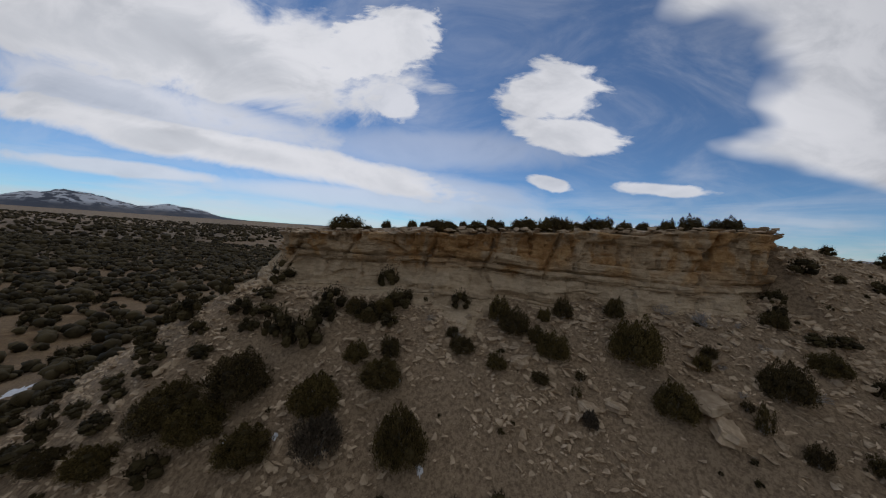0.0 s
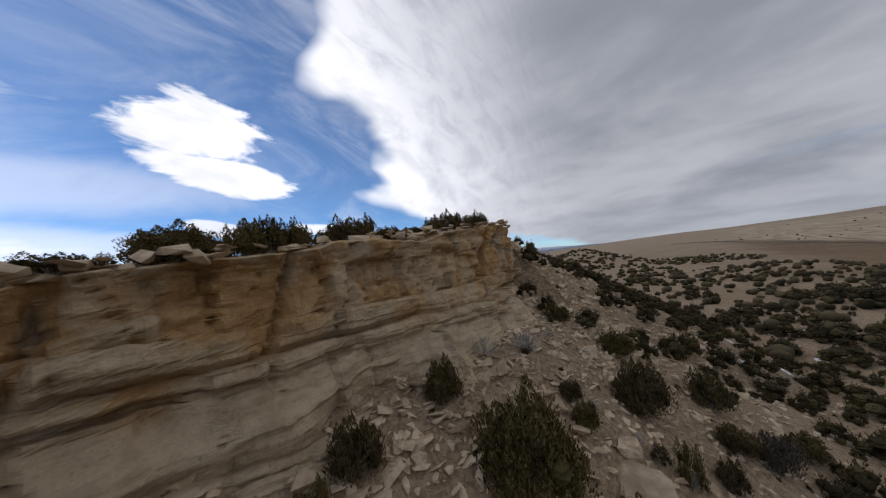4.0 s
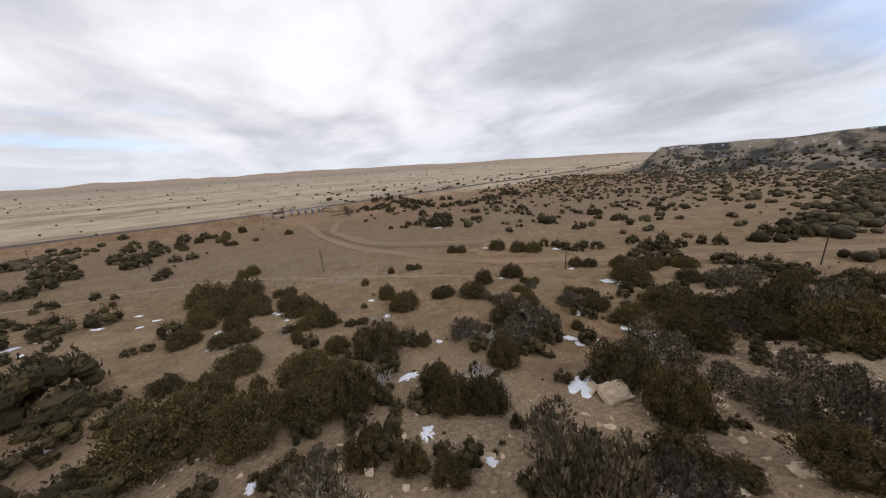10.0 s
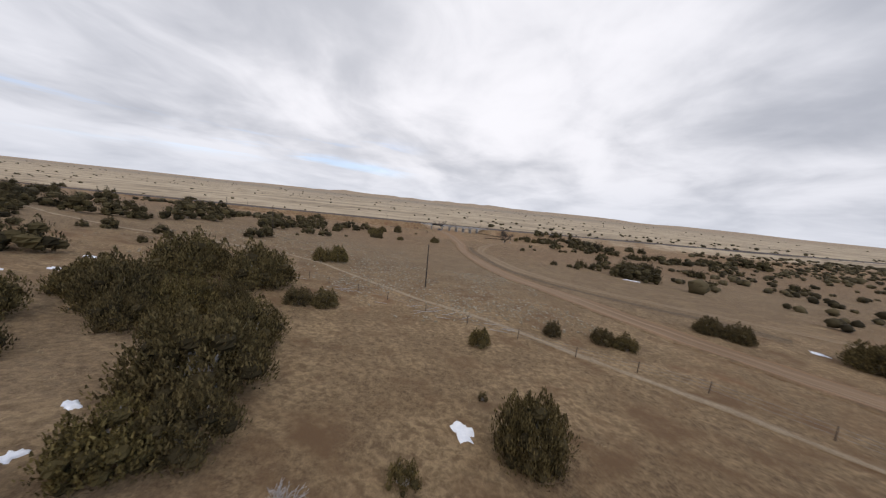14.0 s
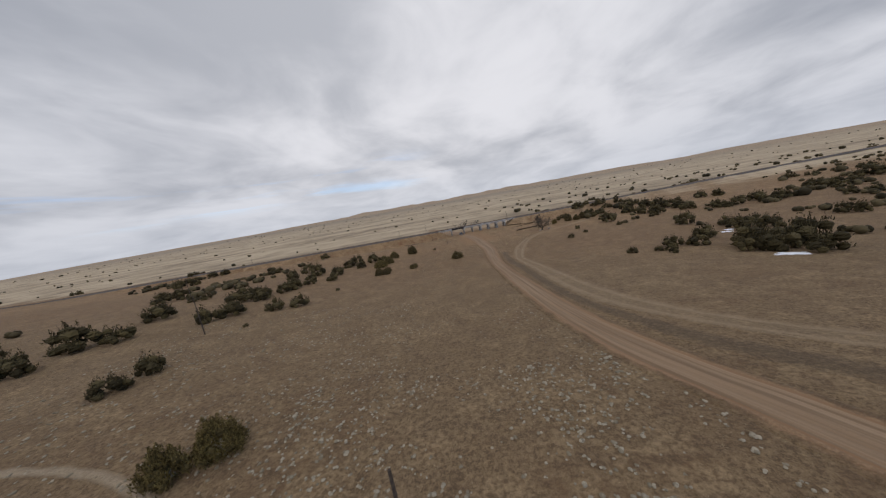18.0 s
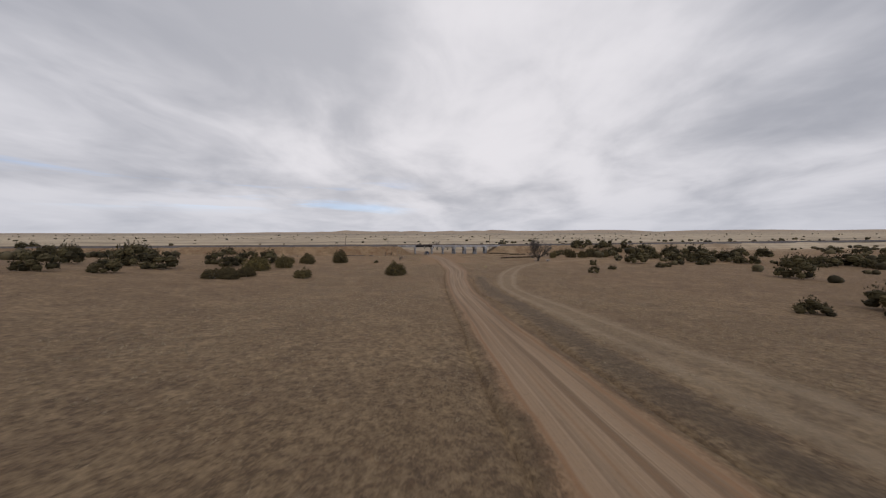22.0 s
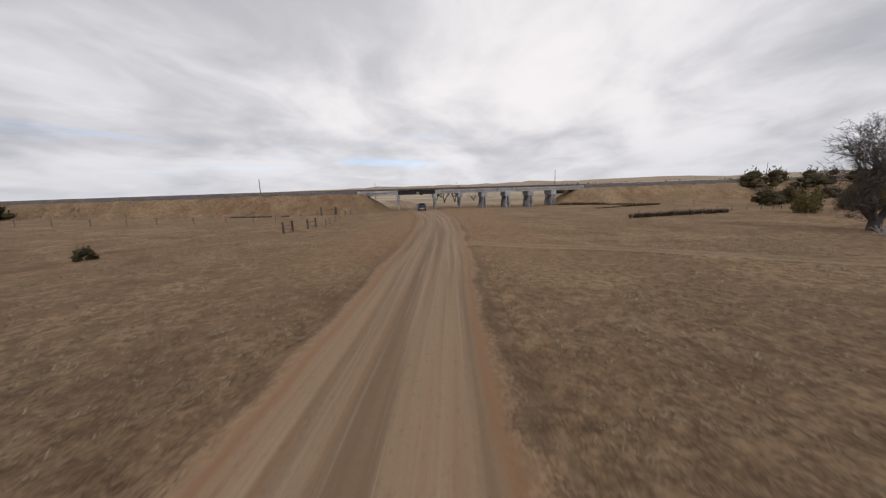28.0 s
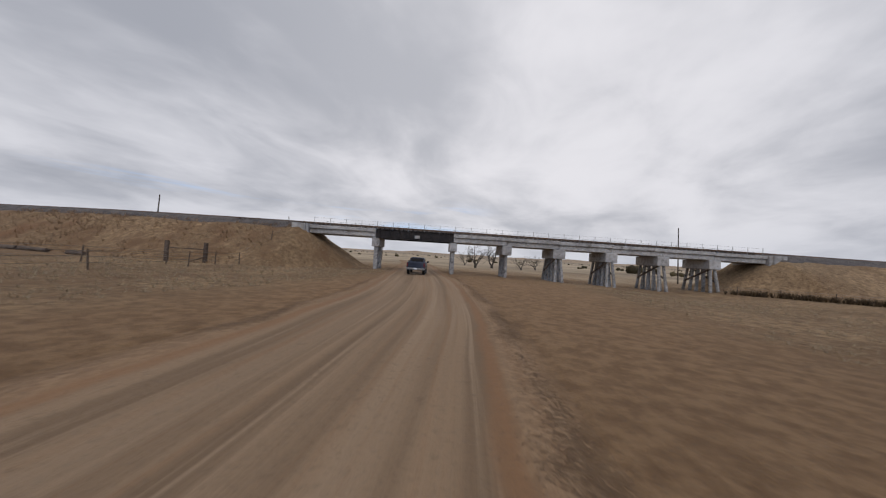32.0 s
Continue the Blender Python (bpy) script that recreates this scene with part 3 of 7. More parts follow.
def cliff():
    p = np.array(CLIFF_LINE)
    t = np.gradient(p, axis=0)
    t /= np.linalg.norm(t, axis=1)[:, None]
    out = np.stack([-t[:, 1], t[:, 0]], 1) * -1.0
    run = np.r_[0, np.cumsum(np.linalg.norm(np.diff(p, axis=0), axis=1))]
    if ((p + out * 2 - np.array([-30, -380])) ** 2).sum() < ((p - out * 2 - np.array([-30, -380])) ** 2).sum():
        out = -out
    rows = 165
    v = np.linspace(0, 1, rows)
    A, V = np.meshgrid(run, v)
    top = (46.9 - 0.072 * p[:, 0])[None] + 0.35 + 0.6 * fbm(A / 6, A * 0, 60)
    bottom = 32.0
    Z = bottom + (top - bottom) * V
    # beds of uneven thickness that rise, fall and pinch out along the face
    rng = np.random.RandomState(12)
    zz = Z + 1.1 * fbm(A / 16, Z / 24, 62) + 0.28 * fbm(A / 5, Z / 6, 69) + 0.010 * A
    edges = np.cumsum(np.r_[26.0, rng.choice([0.4, 0.8, 1.2, 1.8, 2.6, 3.4], 40, p=[.14, .16, .2, .2, .18, .12])])
    bed = np.searchsorted(edges, zz)
    bed_in = rng.uniform(-0.5, 0.5, 60)[bed]
    within = (zz - edges[np.clip(bed - 1, 0, 40)]) / (edges[np.clip(bed, 0, 40)] - edges[np.clip(bed - 1, 0, 40)])
    # blocks along each bed, parted by joints, split once more
    warp = A + 1.1 * fbm(A / 2.5, Z / 2.0, 63)
    width = rng.choice([1.8, 2.8, 4.0, 6.0, 8.5], 60)[bed]
    shift = rng.uniform(0, 9, 60)[bed]
    cell = np.floor(warp / width + shift)
    jig = ((cell * 127.1 + bed * 311.7) * 43.7585) % 1.0
    cell2 = np.floor(warp / (width * 0.41) + shift * 1.7) + np.floor(within * 2.2) * 57
    jig2 = ((cell2 * 91.7 + bed * 173.3) * 23.1731) % 1.0
    frac = (warp / width + shift) % 1.0
    joint = -0.32 * np.exp(-(np.minimum(frac, 1 - frac) * width / 0.09) ** 2)
    face = fbm(A / 11, Z / 14, 64, 3)
    steps = fbm(A / 7, Z / 5, 72, 3)
    foot = np.clip((42.9 - Z + 1.6 * face + 1.5 * steps) / 9.0, 0, 1)
    hard = np.clip(1 - 0.55 * foot, 0.45, 1)
    spall = np.clip((fbm(A / 5.5, Z / 3.6, 74, 3) - 0.10) / 0.10, 0, 1)
    off = hard * (bed_in + 0.95 * (jig - 0.5) + 0.30 * (jig2 - 0.5) + joint) + 2.2 * face + 0.8 * fbm(A / 4.5, Z / 3.2, 68, 3)
    notch = rng.uniform(0.0, 1.25, 60)[bed] ** 1.5
    off = off - notch * hard * (1 - 0.5 * foot) * np.clip(1 - within * 3.6, 0, 1) - 0.75 * spall * (1 - foot)
    # a few deep clefts from top to bottom
    for at in (58.0, 66.5, 79.0, 88.0, 97.0, 118.0):
        off = off - 1.2 * np.exp(-((A - at - 0.25 * (Z - 46) - 0.7 * fbm(Z / 3, A * 0, 71)) / 0.35) ** 2) * np.clip((Z - 40) / 3, 0, 1)
    off = off + foot ** 1.15 * (7.5 + 2.5 * steps) + 0.24 * fbm(A / 0.9, Z / 0.6, 66, 3) + 0.07 * fbm(A / 2.2, zz / 0.35, 67, 3)
    cap = np.clip((V - 0.93) / 0.04, 0, 1)
    off = off + cap * 0.35 - np.clip((V - 0.975) / 0.025, 0, 1) * 7.0
    X = p[:, 0][None] + out[:, 0][None] * off
    Y = p[:, 1][None] + out[:, 1][None] * off
    Z = Z - 0.12 * (1 - within) * hard
    ob = grid_object("cliff", X, Y, Z, MAT_CLIFF)
    ob.data.polygons.foreach_set("use_smooth", np.zeros(len(ob.data.polygons), bool))
    return tagged(ob, "layered tan and rust-orange sandstone cliff with ledges and cracks", "cliff", kind="structure")


cliff()


# ---- things: shared helpers ----
def part(name, bm, mat, parent, label=""):
    me = bpy.data.meshes.new(name)
    bm.to_mesh(me)
    bm.free()
    me.materials.append(mat)
    ob = new(name, me)
    ob.parent = parent
    if label:
        ob["label"] = label
    return ob


def thing(name, label, category, group=""):
    return tagged(new(name), label, category, group)


def box(bm, sx, sy, sz, at=(0, 0, 0), bevel=0.0, m=None):
    made = bmesh.ops.create_cube(bm, size=1.0, matrix=(m or Matrix()) @ Matrix.Translation(at) @ Matrix.Diagonal((sx, sy, sz, 1)))
    if bevel:
        edges = list({e for v in made["verts"] for e in v.link_edges})
        bmesh.ops.bevel(bm, geom=edges, offset=bevel, segments=1, affect="EDGES")


def tube(bm, a, b, ra, rb, n=6):
    """A closed tapered tube between two points."""
    a, b = Vector(a), Vector(b)
    way = (b - a).normalized()
    u = way.orthogonal().normalized()
    w = way.cross(u)
    lo, hi = [], []
    for k in range(n):
        q = 2 * math.pi * k / n
        d = u * math.cos(q) + w * math.sin(q)
        lo.append(bm.verts.new(a + d * ra))
        hi.append(bm.verts.new(b + d * rb))
    for k in range(n):
        bm.faces.new((lo[k], lo[(k + 1) % n], hi[(k + 1) % n], hi[k]))
    bm.faces.new(lo[::-1])
    bm.faces.new(hi)


def leaf_material(name, dark, light, each=0.22):
    m, g, b = material(name, 0.75)
    geo = g.add("ShaderNodeNewGeometry").outputs["Random Per Island"]
    r = g.add("ShaderNodeObjectInfo").outputs["Random"]
    co = g.add("ShaderNodeTexCoord").outputs["Object"]
    f = g.math("ADD", g.math("MULTIPLY", geo, 0.7), g.math("MULTIPLY", g.noise(co, 2.0, 3.0), 0.5))
    col = g.mix(g.step(f, 0.2, 1.0), dark, light)
    v = g.math("ADD", 1.0 - each, g.math("MULTIPLY", r, 2 * each))
    w = g.math("MULTIPLY", v, g.math("SUBTRACT", 1.0, g.math("MULTIPLY", r, each)))
    col = g.mix(1.0, col, g.vec(v, v, w), "MULTIPLY")
    g.link(col, b.inputs["Base Color"])
    b.inputs["Specular IOR Level"].default_value = 0.1
    return m


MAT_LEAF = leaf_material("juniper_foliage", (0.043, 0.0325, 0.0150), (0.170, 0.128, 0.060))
# The same juniper foliage in a darker colour, for bushes further off.
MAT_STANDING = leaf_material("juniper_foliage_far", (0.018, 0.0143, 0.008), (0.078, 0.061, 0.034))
# Smooth lumps have no leaves to shade each other; the colour holds that shade.
MAT_FAR = leaf_material("self_shaded_crowns", (0.024, 0.019, 0.011), (0.098, 0.076, 0.045))
# Shade deep inside a crown, put into the colour of its core lumps.
MAT_SHADED_CORE = leaf_material("juniper_inside_shade", (0.028, 0.0215, 0.0108), (0.078, 0.060, 0.031))
MAT_SAGE = leaf_material("sage_foliage", (0.175, 0.145, 0.102), (0.34, 0.292, 0.22), 0.05)
MAT_GRASS = leaf_material("dry_grass_blades", (0.19, 0.140, 0.085), (0.43, 0.338, 0.215), 0.05)
MAT_BARK = plain("grey_bark", (0.034, 0.027, 0.021), (0.098, 0.080, 0.063), 9.0, 0.9)
MAT_DEAD = plain("bleached_branches", (0.24, 0.215, 0.19), (0.48, 0.445, 0.41), 9.0, 0.9)
MAT_CONCRETE = plain("weathered_concrete", (0.25, 0.23, 0.205), (0.44, 0.41, 0.37), 2.5, 0.85, wear=(0.16, 0.14, 0.12))
MAT_PILE = plain("stained_piles", (0.16, 0.145, 0.13), (0.36, 0.335, 0.30), 3.5, 0.9, wear=(0.07, 0.06, 0.05))
MAT_STEEL = plain("dark_steel", (0.014, 0.012, 0.011), (0.040, 0.032, 0.028), 3.0, 0.6, 0.3)
MAT_WOOD = plain("weathered_timber", (0.050, 0.035, 0.026), (0.15, 0.11, 0.08), 8.0, 0.9)
MAT_POLE = plain("pole_timber", (0.035, 0.026, 0.020), (0.085, 0.065, 0.050), 5.0, 0.9)
MAT_WIRE = plain("galvanised_wire", (0.16, 0.15, 0.14), (0.30, 0.29, 0.27), 20.0, 0.5, 0.6, relief=0)
MAT_RUST = plain("rusty_steel", (0.06, 0.035, 0.022), (0.15, 0.085, 0.05), 10.0, 0.8, 0.3)
MAT_SNOW = plain("old_snow", (0.66, 0.68, 0.72), (0.86, 0.87, 0.88), 3.0, 0.7, relief=0.5, dist=0.05)
MAT_STONE = plain("sandstone_blocks", (0.36, 0.268, 0.175), (0.60, 0.475, 0.33), 2.0, 0.9, relief=0.6, dist=0.05, each=0.18)
MAT_BALLAST = plain("dark_ballast", (0.055, 0.047, 0.042), (0.14, 0.12, 0.105), 9.0, 0.95, relief=0.8, dist=0.06)


def fading_material(name, dark, light, ruts, most):
    """A band whose look gives way raggedly to the ground at its sides, with two ruts or none."""
    m, g, b = material(name, 0.95)
    co = g.add("ShaderNodeTexCoord").outputs["Object"]
    at = g.math("ABSOLUTE", g.add("ShaderNodeAttribute", attribute_name="across").outputs["Fac"])
    mid, tuft, blade = g.noise(co, 0.45, 5.0, 0.65), g.noise(co, 2.2, 6.0, 0.7), g.noise(co, 8.5, 7.0, 0.72, 0.8)
    tone = g.step(g.math("ADD", g.math("MULTIPLY", tuft, 0.5), g.math("MULTIPLY", blade, 0.5)), 0.40, 0.62)
    low, grit, relief = low_ground(g, co)
    wander = g.math("ADD", g.math("MULTIPLY", g.math("SUBTRACT", mid, 0.5), 1.0), g.math("MULTIPLY", g.math("SUBTRACT", tuft, 0.5), 0.9))
    f = g.step(g.math("ADD", at, wander), 0.20, 0.95, most, 0.0)
    f = g.math("MULTIPLY", f, g.step(at, 0.70, 0.98, 1.0, 0.0))
    if ruts:
        rut = g.step(g.math("ABSOLUTE", g.math("SUBTRACT", g.math("ADD", at, g.math("MULTIPLY", g.math("SUBTRACT", mid, 0.5), 0.25)), 0.50)), 0.10, 0.30, 1.0, 0.30)
        f = g.math("MULTIPLY", f, rut)
    col = g.mix(f, low, g.mix(tone, dark, light))
    col = g.mix(g.step(grit, 0.5, 0.75, 0.0, 0.35), col, (0.10, 0.082, 0.06))
    g.link(col, b.inputs["Base Color"])
    bump(g, b, relief, 0.9, 0.12)
    return m


MAT_BANK = fading_material("dark_gravel_bank", (0.046, 0.033, 0.021), (0.150, 0.107, 0.064), False, 0.62)
MAT_TWOTRACK = fading_material("bare_wheel_track", (0.230, 0.166, 0.099), (0.350, 0.258, 0.158), True, 0.95)

MAT_FOOTPATH = fading_material("worn_pale_soil", (0.255, 0.192, 0.122), (0.385, 0.298, 0.196), False, 1.0)

# ---- two-tracks and the dark bank beside the road ----


def flat_shape(k):
    return 0.05 - 0.04 * np.exp(-((np.abs(k) - 0.5) / 0.22) ** 2) - 0.25 * np.clip((np.abs(k) - 0.82) / 0.18, 0, 1)


def bank_shape(k):
    return 0.05 + 0.07 * np.exp(-((k - 0.1) / 0.5) ** 2) - 0.30 * np.clip((np.abs(k) - 0.8) / 0.2, 0, 1)


tagged(strip("track", curve_through(TRACK, 1.5), lambda y: np.interp(y, (-215, -190, -178, -160, -140, -122, -100, -70), (3.0, 3.4, 4.0, 3.8, 3.0, 2.3, 3.2, 2.2)), MAT_TWOTRACK, 0.0, flat_shape), "bare sandy two-track beside the road", "track", kind="structure")
SPUR = curve_through([(10.2, -54.2), (13.3, -55.8), (16.4, -57.0), (20.5, -58.3), (26.1, -61.1), (31, -64.0), (35, -66.5)], 1.2)
tagged(strip("track", SPUR, 1.3, MAT_TWOTRACK, 0.012, flat_shape), "faint two-track turning off the road", "track", kind="structure")
tagged(strip("footpath", curve_through(OLD_TRACK, 1.5), 0.75, MAT_FOOTPATH, 0.0, flat_shape), "pale worn path across dry grass", "path", kind="structure")
BANK = curve_through([(33, -228), (24, -216), (16.5, -204), (12.4, -196.4), (10.6, -189), (8.9, -182), (8.2, -173), (8.3, -159), (9.4, -140), (9.4, -124), (10.4, -112), (11.5, -104)], 1.2)
tagged(strip("verge", BANK, lambda y: np.interp(y, (-225, -200, -190, -175, -150, -125, -105), (3.0, 2.6, 2.0, 1.6, 1.7, 2.2, 1.6)), MAT_BANK, 0.006, bank_shape), "dark gravelly bank along the road edge", "verge", kind="structure")


# ---- distance ----
WOODED = []


def ridge(name, yaw0, yaw1, dist, depth, heights, seed, mat, label, steep=False, relief=0.16):
    """Far high ground between two headings; heights: rise at even steps along it."""
    n, m = 160, 26
    K, J = np.meshgrid(np.linspace(0, 1, n), np.linspace(0, 1, m))
    a = np.radians(yaw0 + (yaw1 - yaw0) * K)
    r = dist + depth * J
    X, Y = -np.sin(a) * r, -np.cos(a) * -r - 290
    h = np.interp(K, np.linspace(0, 1, len(heights)), heights)
    shape = np.interp(J, (0, 0.35, 0.66, 0.74, 1), (0, 0.22, 0.60, 0.97, 1)) if steep else np.sin(np.pi * J * 0.5)
    Z = 0.0048 * (dist - 400) - 12 + h * shape * (1 + relief * fbm(K * 28, J * 6, seed, 5) * np.sqrt(shape)) - 20 * np.abs(fbm(K * 40, J * 3, seed + 3, 3)) * shape * (1 - shape) * h / 150
    if steep:
        WOODED.append((X, Y, Z))
    return tagged(grid_object(name, X, Y, Z, mat), label, name, kind="structure")


def mountain_material(name, rock, rock2, snow_from, snow_amount, grain=1.0):
    m, g, b = material(name, 0.95)
    co = g.add("ShaderNodeTexCoord").outputs["Object"]
    n = g.noise(co, 0.012 * grain, 6.0, 0.62)
    col = g.mix(g.step(g.noise(co, 0.004 * grain, 6.0, 0.6), 0.42, 0.58), rock, rock2)
    z = g.xyz(co)[2]
    f = g.math("MULTIPLY", g.step(z, snow_from, snow_from + 60), g.step(n, 0.56 - snow_amount, 0.62 - snow_amount))
    col = g.mix(f, col, (0.62, 0.66, 0.72))
    g.link(col, b.inputs["Base Color"])
    return m


# Peaks and far range: the blue of distance haze is in their rock colours.
MAT_PEAK = mountain_material("hazy_snowy_peaks", (0.10, 0.115, 0.15), (0.17, 0.17, 0.185), 60, 0.10)
MAT_RANGE = mountain_material("hazy_far_range", (0.16, 0.20, 0.28), (0.22, 0.26, 0.33), 40, 0.18)
MAT_MESA = mountain_material("wooded_mesa", (0.045, 0.042, 0.036), (0.22, 0.175, 0.125), 6, -0.03, 9.0)
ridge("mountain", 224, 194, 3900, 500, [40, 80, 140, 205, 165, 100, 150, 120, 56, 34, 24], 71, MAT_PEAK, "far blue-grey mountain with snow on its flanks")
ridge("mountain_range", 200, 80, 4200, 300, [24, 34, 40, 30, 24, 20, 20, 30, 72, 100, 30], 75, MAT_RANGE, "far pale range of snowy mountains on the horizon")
ridge("mesa", 297, 236, 540, 190, [6, 12, 22, 55, 57, 56, 57, 58, 57, 59, 62, 63, 61, 61, 62, 60, 61, 60, 60, 58, 52, 36, 20, 6, 0], 79, MAT_MESA, "far flat-topped mesa with dark woods and snow streaks", True, 0.03)


# ---- rocks ----
def stone_mesh(rng, name="stone", flat=0.6):
    bm = bmesh.new()
    pts = [(rng.uniform(-1, 1), rng.uniform(-1, 1) * rng.uniform(0.6, 1), rng.uniform(-1, 1) * flat) for _ in range(13)]
    for q in pts:
        bm.verts.new(q)
    bmesh.ops.convex_hull(bm, input=bm.verts)
    bmesh.ops.delete(bm, geom=[v for v in bm.verts if not v.link_faces], context="VERTS")
    me = bpy.data.meshes.new(name)
    bm.to_mesh(me)
    bm.free()
    me.materials.append(MAT_STONE)
    return me


def boulder_mesh(rng):
    bm = bmesh.new()
    bmesh.ops.create_cube(bm, size=1.7)
    bmesh.ops.subdivide_edges(bm, edges=bm.edges[:], cuts=4, use_grid_fill=True)
    seed = rng.uniform(0, 99)
    for v in bm.verts:
        p = v.co.copy()
        v.co = p.normalized().lerp(p, 0.5) * (1 + 0.34 * noise.noise(p * 1.1 + Vector((seed, 0, 0))) + 0.07 * noise.noise(p * 4 + Vector((0, seed, 0))))
        v.co.z *= 0.75
        k = noise.noise(Vector((seed, 3, v.co.z * 3)))
        v.co.x *= 1 + 0.10 * k
        v.co.y *= 1 + 0.10 * k
    me = bpy.data.meshes.new("boulder")
    bm.to_mesh(me)
    bm.free()
    me.materials.append(MAT_STONE)
    return me


RNG = random.Random(21)
STONES = [stone_mesh(RNG, flat=RNG.uniform(0.3, 0.8)) for _ in range(9)]
BOULDERS = [boulder_mesh(RNG) for _ in range(6)]


BUSHES = []
BUSHES += [
    (79.6, -438.0, 4.20), (107.8, -430.0, 4.20), (90.5, -428.4, 4.20), (87.4, -404.8, 4.20), (68.8, -398.6, 4.20), (59.8, -375.2, 4.20), (14.8, -348.3, 1.90), (29.2, -344.4, 3.15),
    (21.4, -344.2, 1.33), (25.2, -342.5, 2.35), (17.8, -338.7, 1.63), (35.3, -337.2, 0.97), (24.0, -304.9, 2.14), (27.9, -299.1, 3.36), (89.1, -295.6, 4.20), (87.3, -290.5, 4.20),
    (-138.7, -285.4, 4.20), (-112.7, -284.7, 4.20), (-106.0, -283.7, 3.91), (68.2, -280.8, 3.54), (-122.4, -279.4, 4.20), (60.0, -274.1, 4.20), (-110.3, -273.8, 4.20), (54.6, -272.1, 4.20),
    (-194.3, -271.3, 4.20), (62.8, -263.6, 3.26), (-81.7, -253.5, 4.18), (-100.9, -245.1, 4.20), (150.9, -240.9, 2.98), (-142.9, -240.1, 4.20), (109.8, -238.7, 4.20), (78.6, -237.3, 3.30),
]
BUSHES += [
    (-95.2, -233.6, 4.20), (177.9, -228.2, 4.20), (130.4, -216.2, 4.20), (-95.7, -206.7, 4.20), (-88.8, -203.5, 1.47), (-128.9, -196.8, 4.20), (-116.9, -193.6, 4.20), (-102.1, -192.0, 3.30),
    (-126.3, -182.8, 3.65), (-95.8, -173.5, 2.06), (88.5, -164.0, 4.20), (-144.0, -159.8, 4.20), (144.4, -152.6, 4.20), (-143.8, -147.9, 4.16), (114.4, -135.4, 4.20), (-120.1, -110.9, 4.20),
    (138.2, -90.1, 4.20), (123.1, -83.6, 4.20), (182.1, -81.9, 4.20), (96.8, -73.0, 3.55), (118.2, -68.6, 4.20), (187.0, -67.1, 4.20), (235.4, -61.1, 4.20), (-108.1, -58.8, 3.91),
    (102.4, -43.0, 4.20), (-177.1, -37.0, 4.20), (137.8, -34.8, 4.20), (272.9, -27.5, 4.20), (89.0, -26.8, 4.20), (94.5, -25.4, 4.09), (87.0, -22.8, 4.20), (68.0, -22.2, 2.04),
]
BUSHES += [
    (247.0, -20.6, 4.20), (267.8, -18.8, 4.20), (75.5, -16.7, 4.20), (240.8, -11.4, 4.20), (-196.4, -5.2, 4.20), (99.2, -3.7, 3.40), (133.5, -3.1, 4.20), (115.5, 2.2, 4.20),
    (132.9, 16.3, 4.20), (-322.6, 26.9, 4.20), (154.5, 97.8, 4.20),
]
MAPPED = []
MAPPED += [
    (-30.2, -61.3, 2.70, 4.20), (-39.6, -66.3, 2.70, 3.00), (-38.0, -69.5, 1.30, 1.70), (-46.0, -71.0, 2.20, 2.60), (-17.9, -58.7, 1.00, 1.10), (-41.8, -93.5, 3.00, 2.60), (-26.0, -106.7, 1.75, 1.62), (-52.4, -86.9, 2.97, 2.87),
    (-53.1, -82.4, 2.49, 3.23), (-50.1, -71.3, 4.26, 3.90), (-7.8, -98.3, 2.74, 2.99), (57.5, -72.3, 1.68, 2.22), (43.4, -96.0, 1.81, 1.68), (98.0, 11.1, 5.67, 5.51), (118.2, 14.6, 5.31, 4.65), (124.2, -8.4, 5.57, 4.74),
    (120.2, -32.8, 5.93, 5.19), (113.7, -25.4, 5.93, 5.44), (118.6, -48.3, 6.65, 5.97), (73.2, -82.6, 1.73, 2.08), (-95.7, -191.0, 3.25, 3.88), (-98.0, -195.8, 3.25, 4.26), (-81.9, -193.5, 2.96, 3.58), (-84.3, -197.8, 2.96, 3.93),
]
MAPPED += [
    (-91.0, -200.8, 1.89, 3.59), (-78.1, -192.2, 2.42, 3.51), (-104.5, -170.1, 3.63, 5.42), (-77.6, -184.2, 2.77, 4.03), (-80.7, -173.8, 4.51, 3.84), (-76.2, -171.1, 3.34, 3.50), (-83.0, -155.7, 4.08, 3.52), (-66.6, -162.0, 2.95, 3.95),
    (-50.8, -153.8, 2.94, 2.57), (-55.3, -156.0, 2.94, 2.57), (-67.2, -140.8, 3.35, 2.83), (-65.1, -126.0, 3.82, 4.75), (-68.9, -94.5, 4.07, 6.26), (-56.3, -114.9, 2.78, 2.82), (-59.5, -79.6, 3.85, 3.63), (-36.0, -114.1, 1.63, 1.79),
    (-38.7, -114.6, 1.63, 1.79), (-39.5, -84.5, 2.26, 3.08), (-154.0, -170.4, 1.73, 1.94), (-155.2, -173.1, 1.73, 1.94), (40.9, -141.6, 1.96, 2.05), (48.3, -145.9, 1.53, 1.62), (46.2, -144.5, 1.53, 1.55),
]
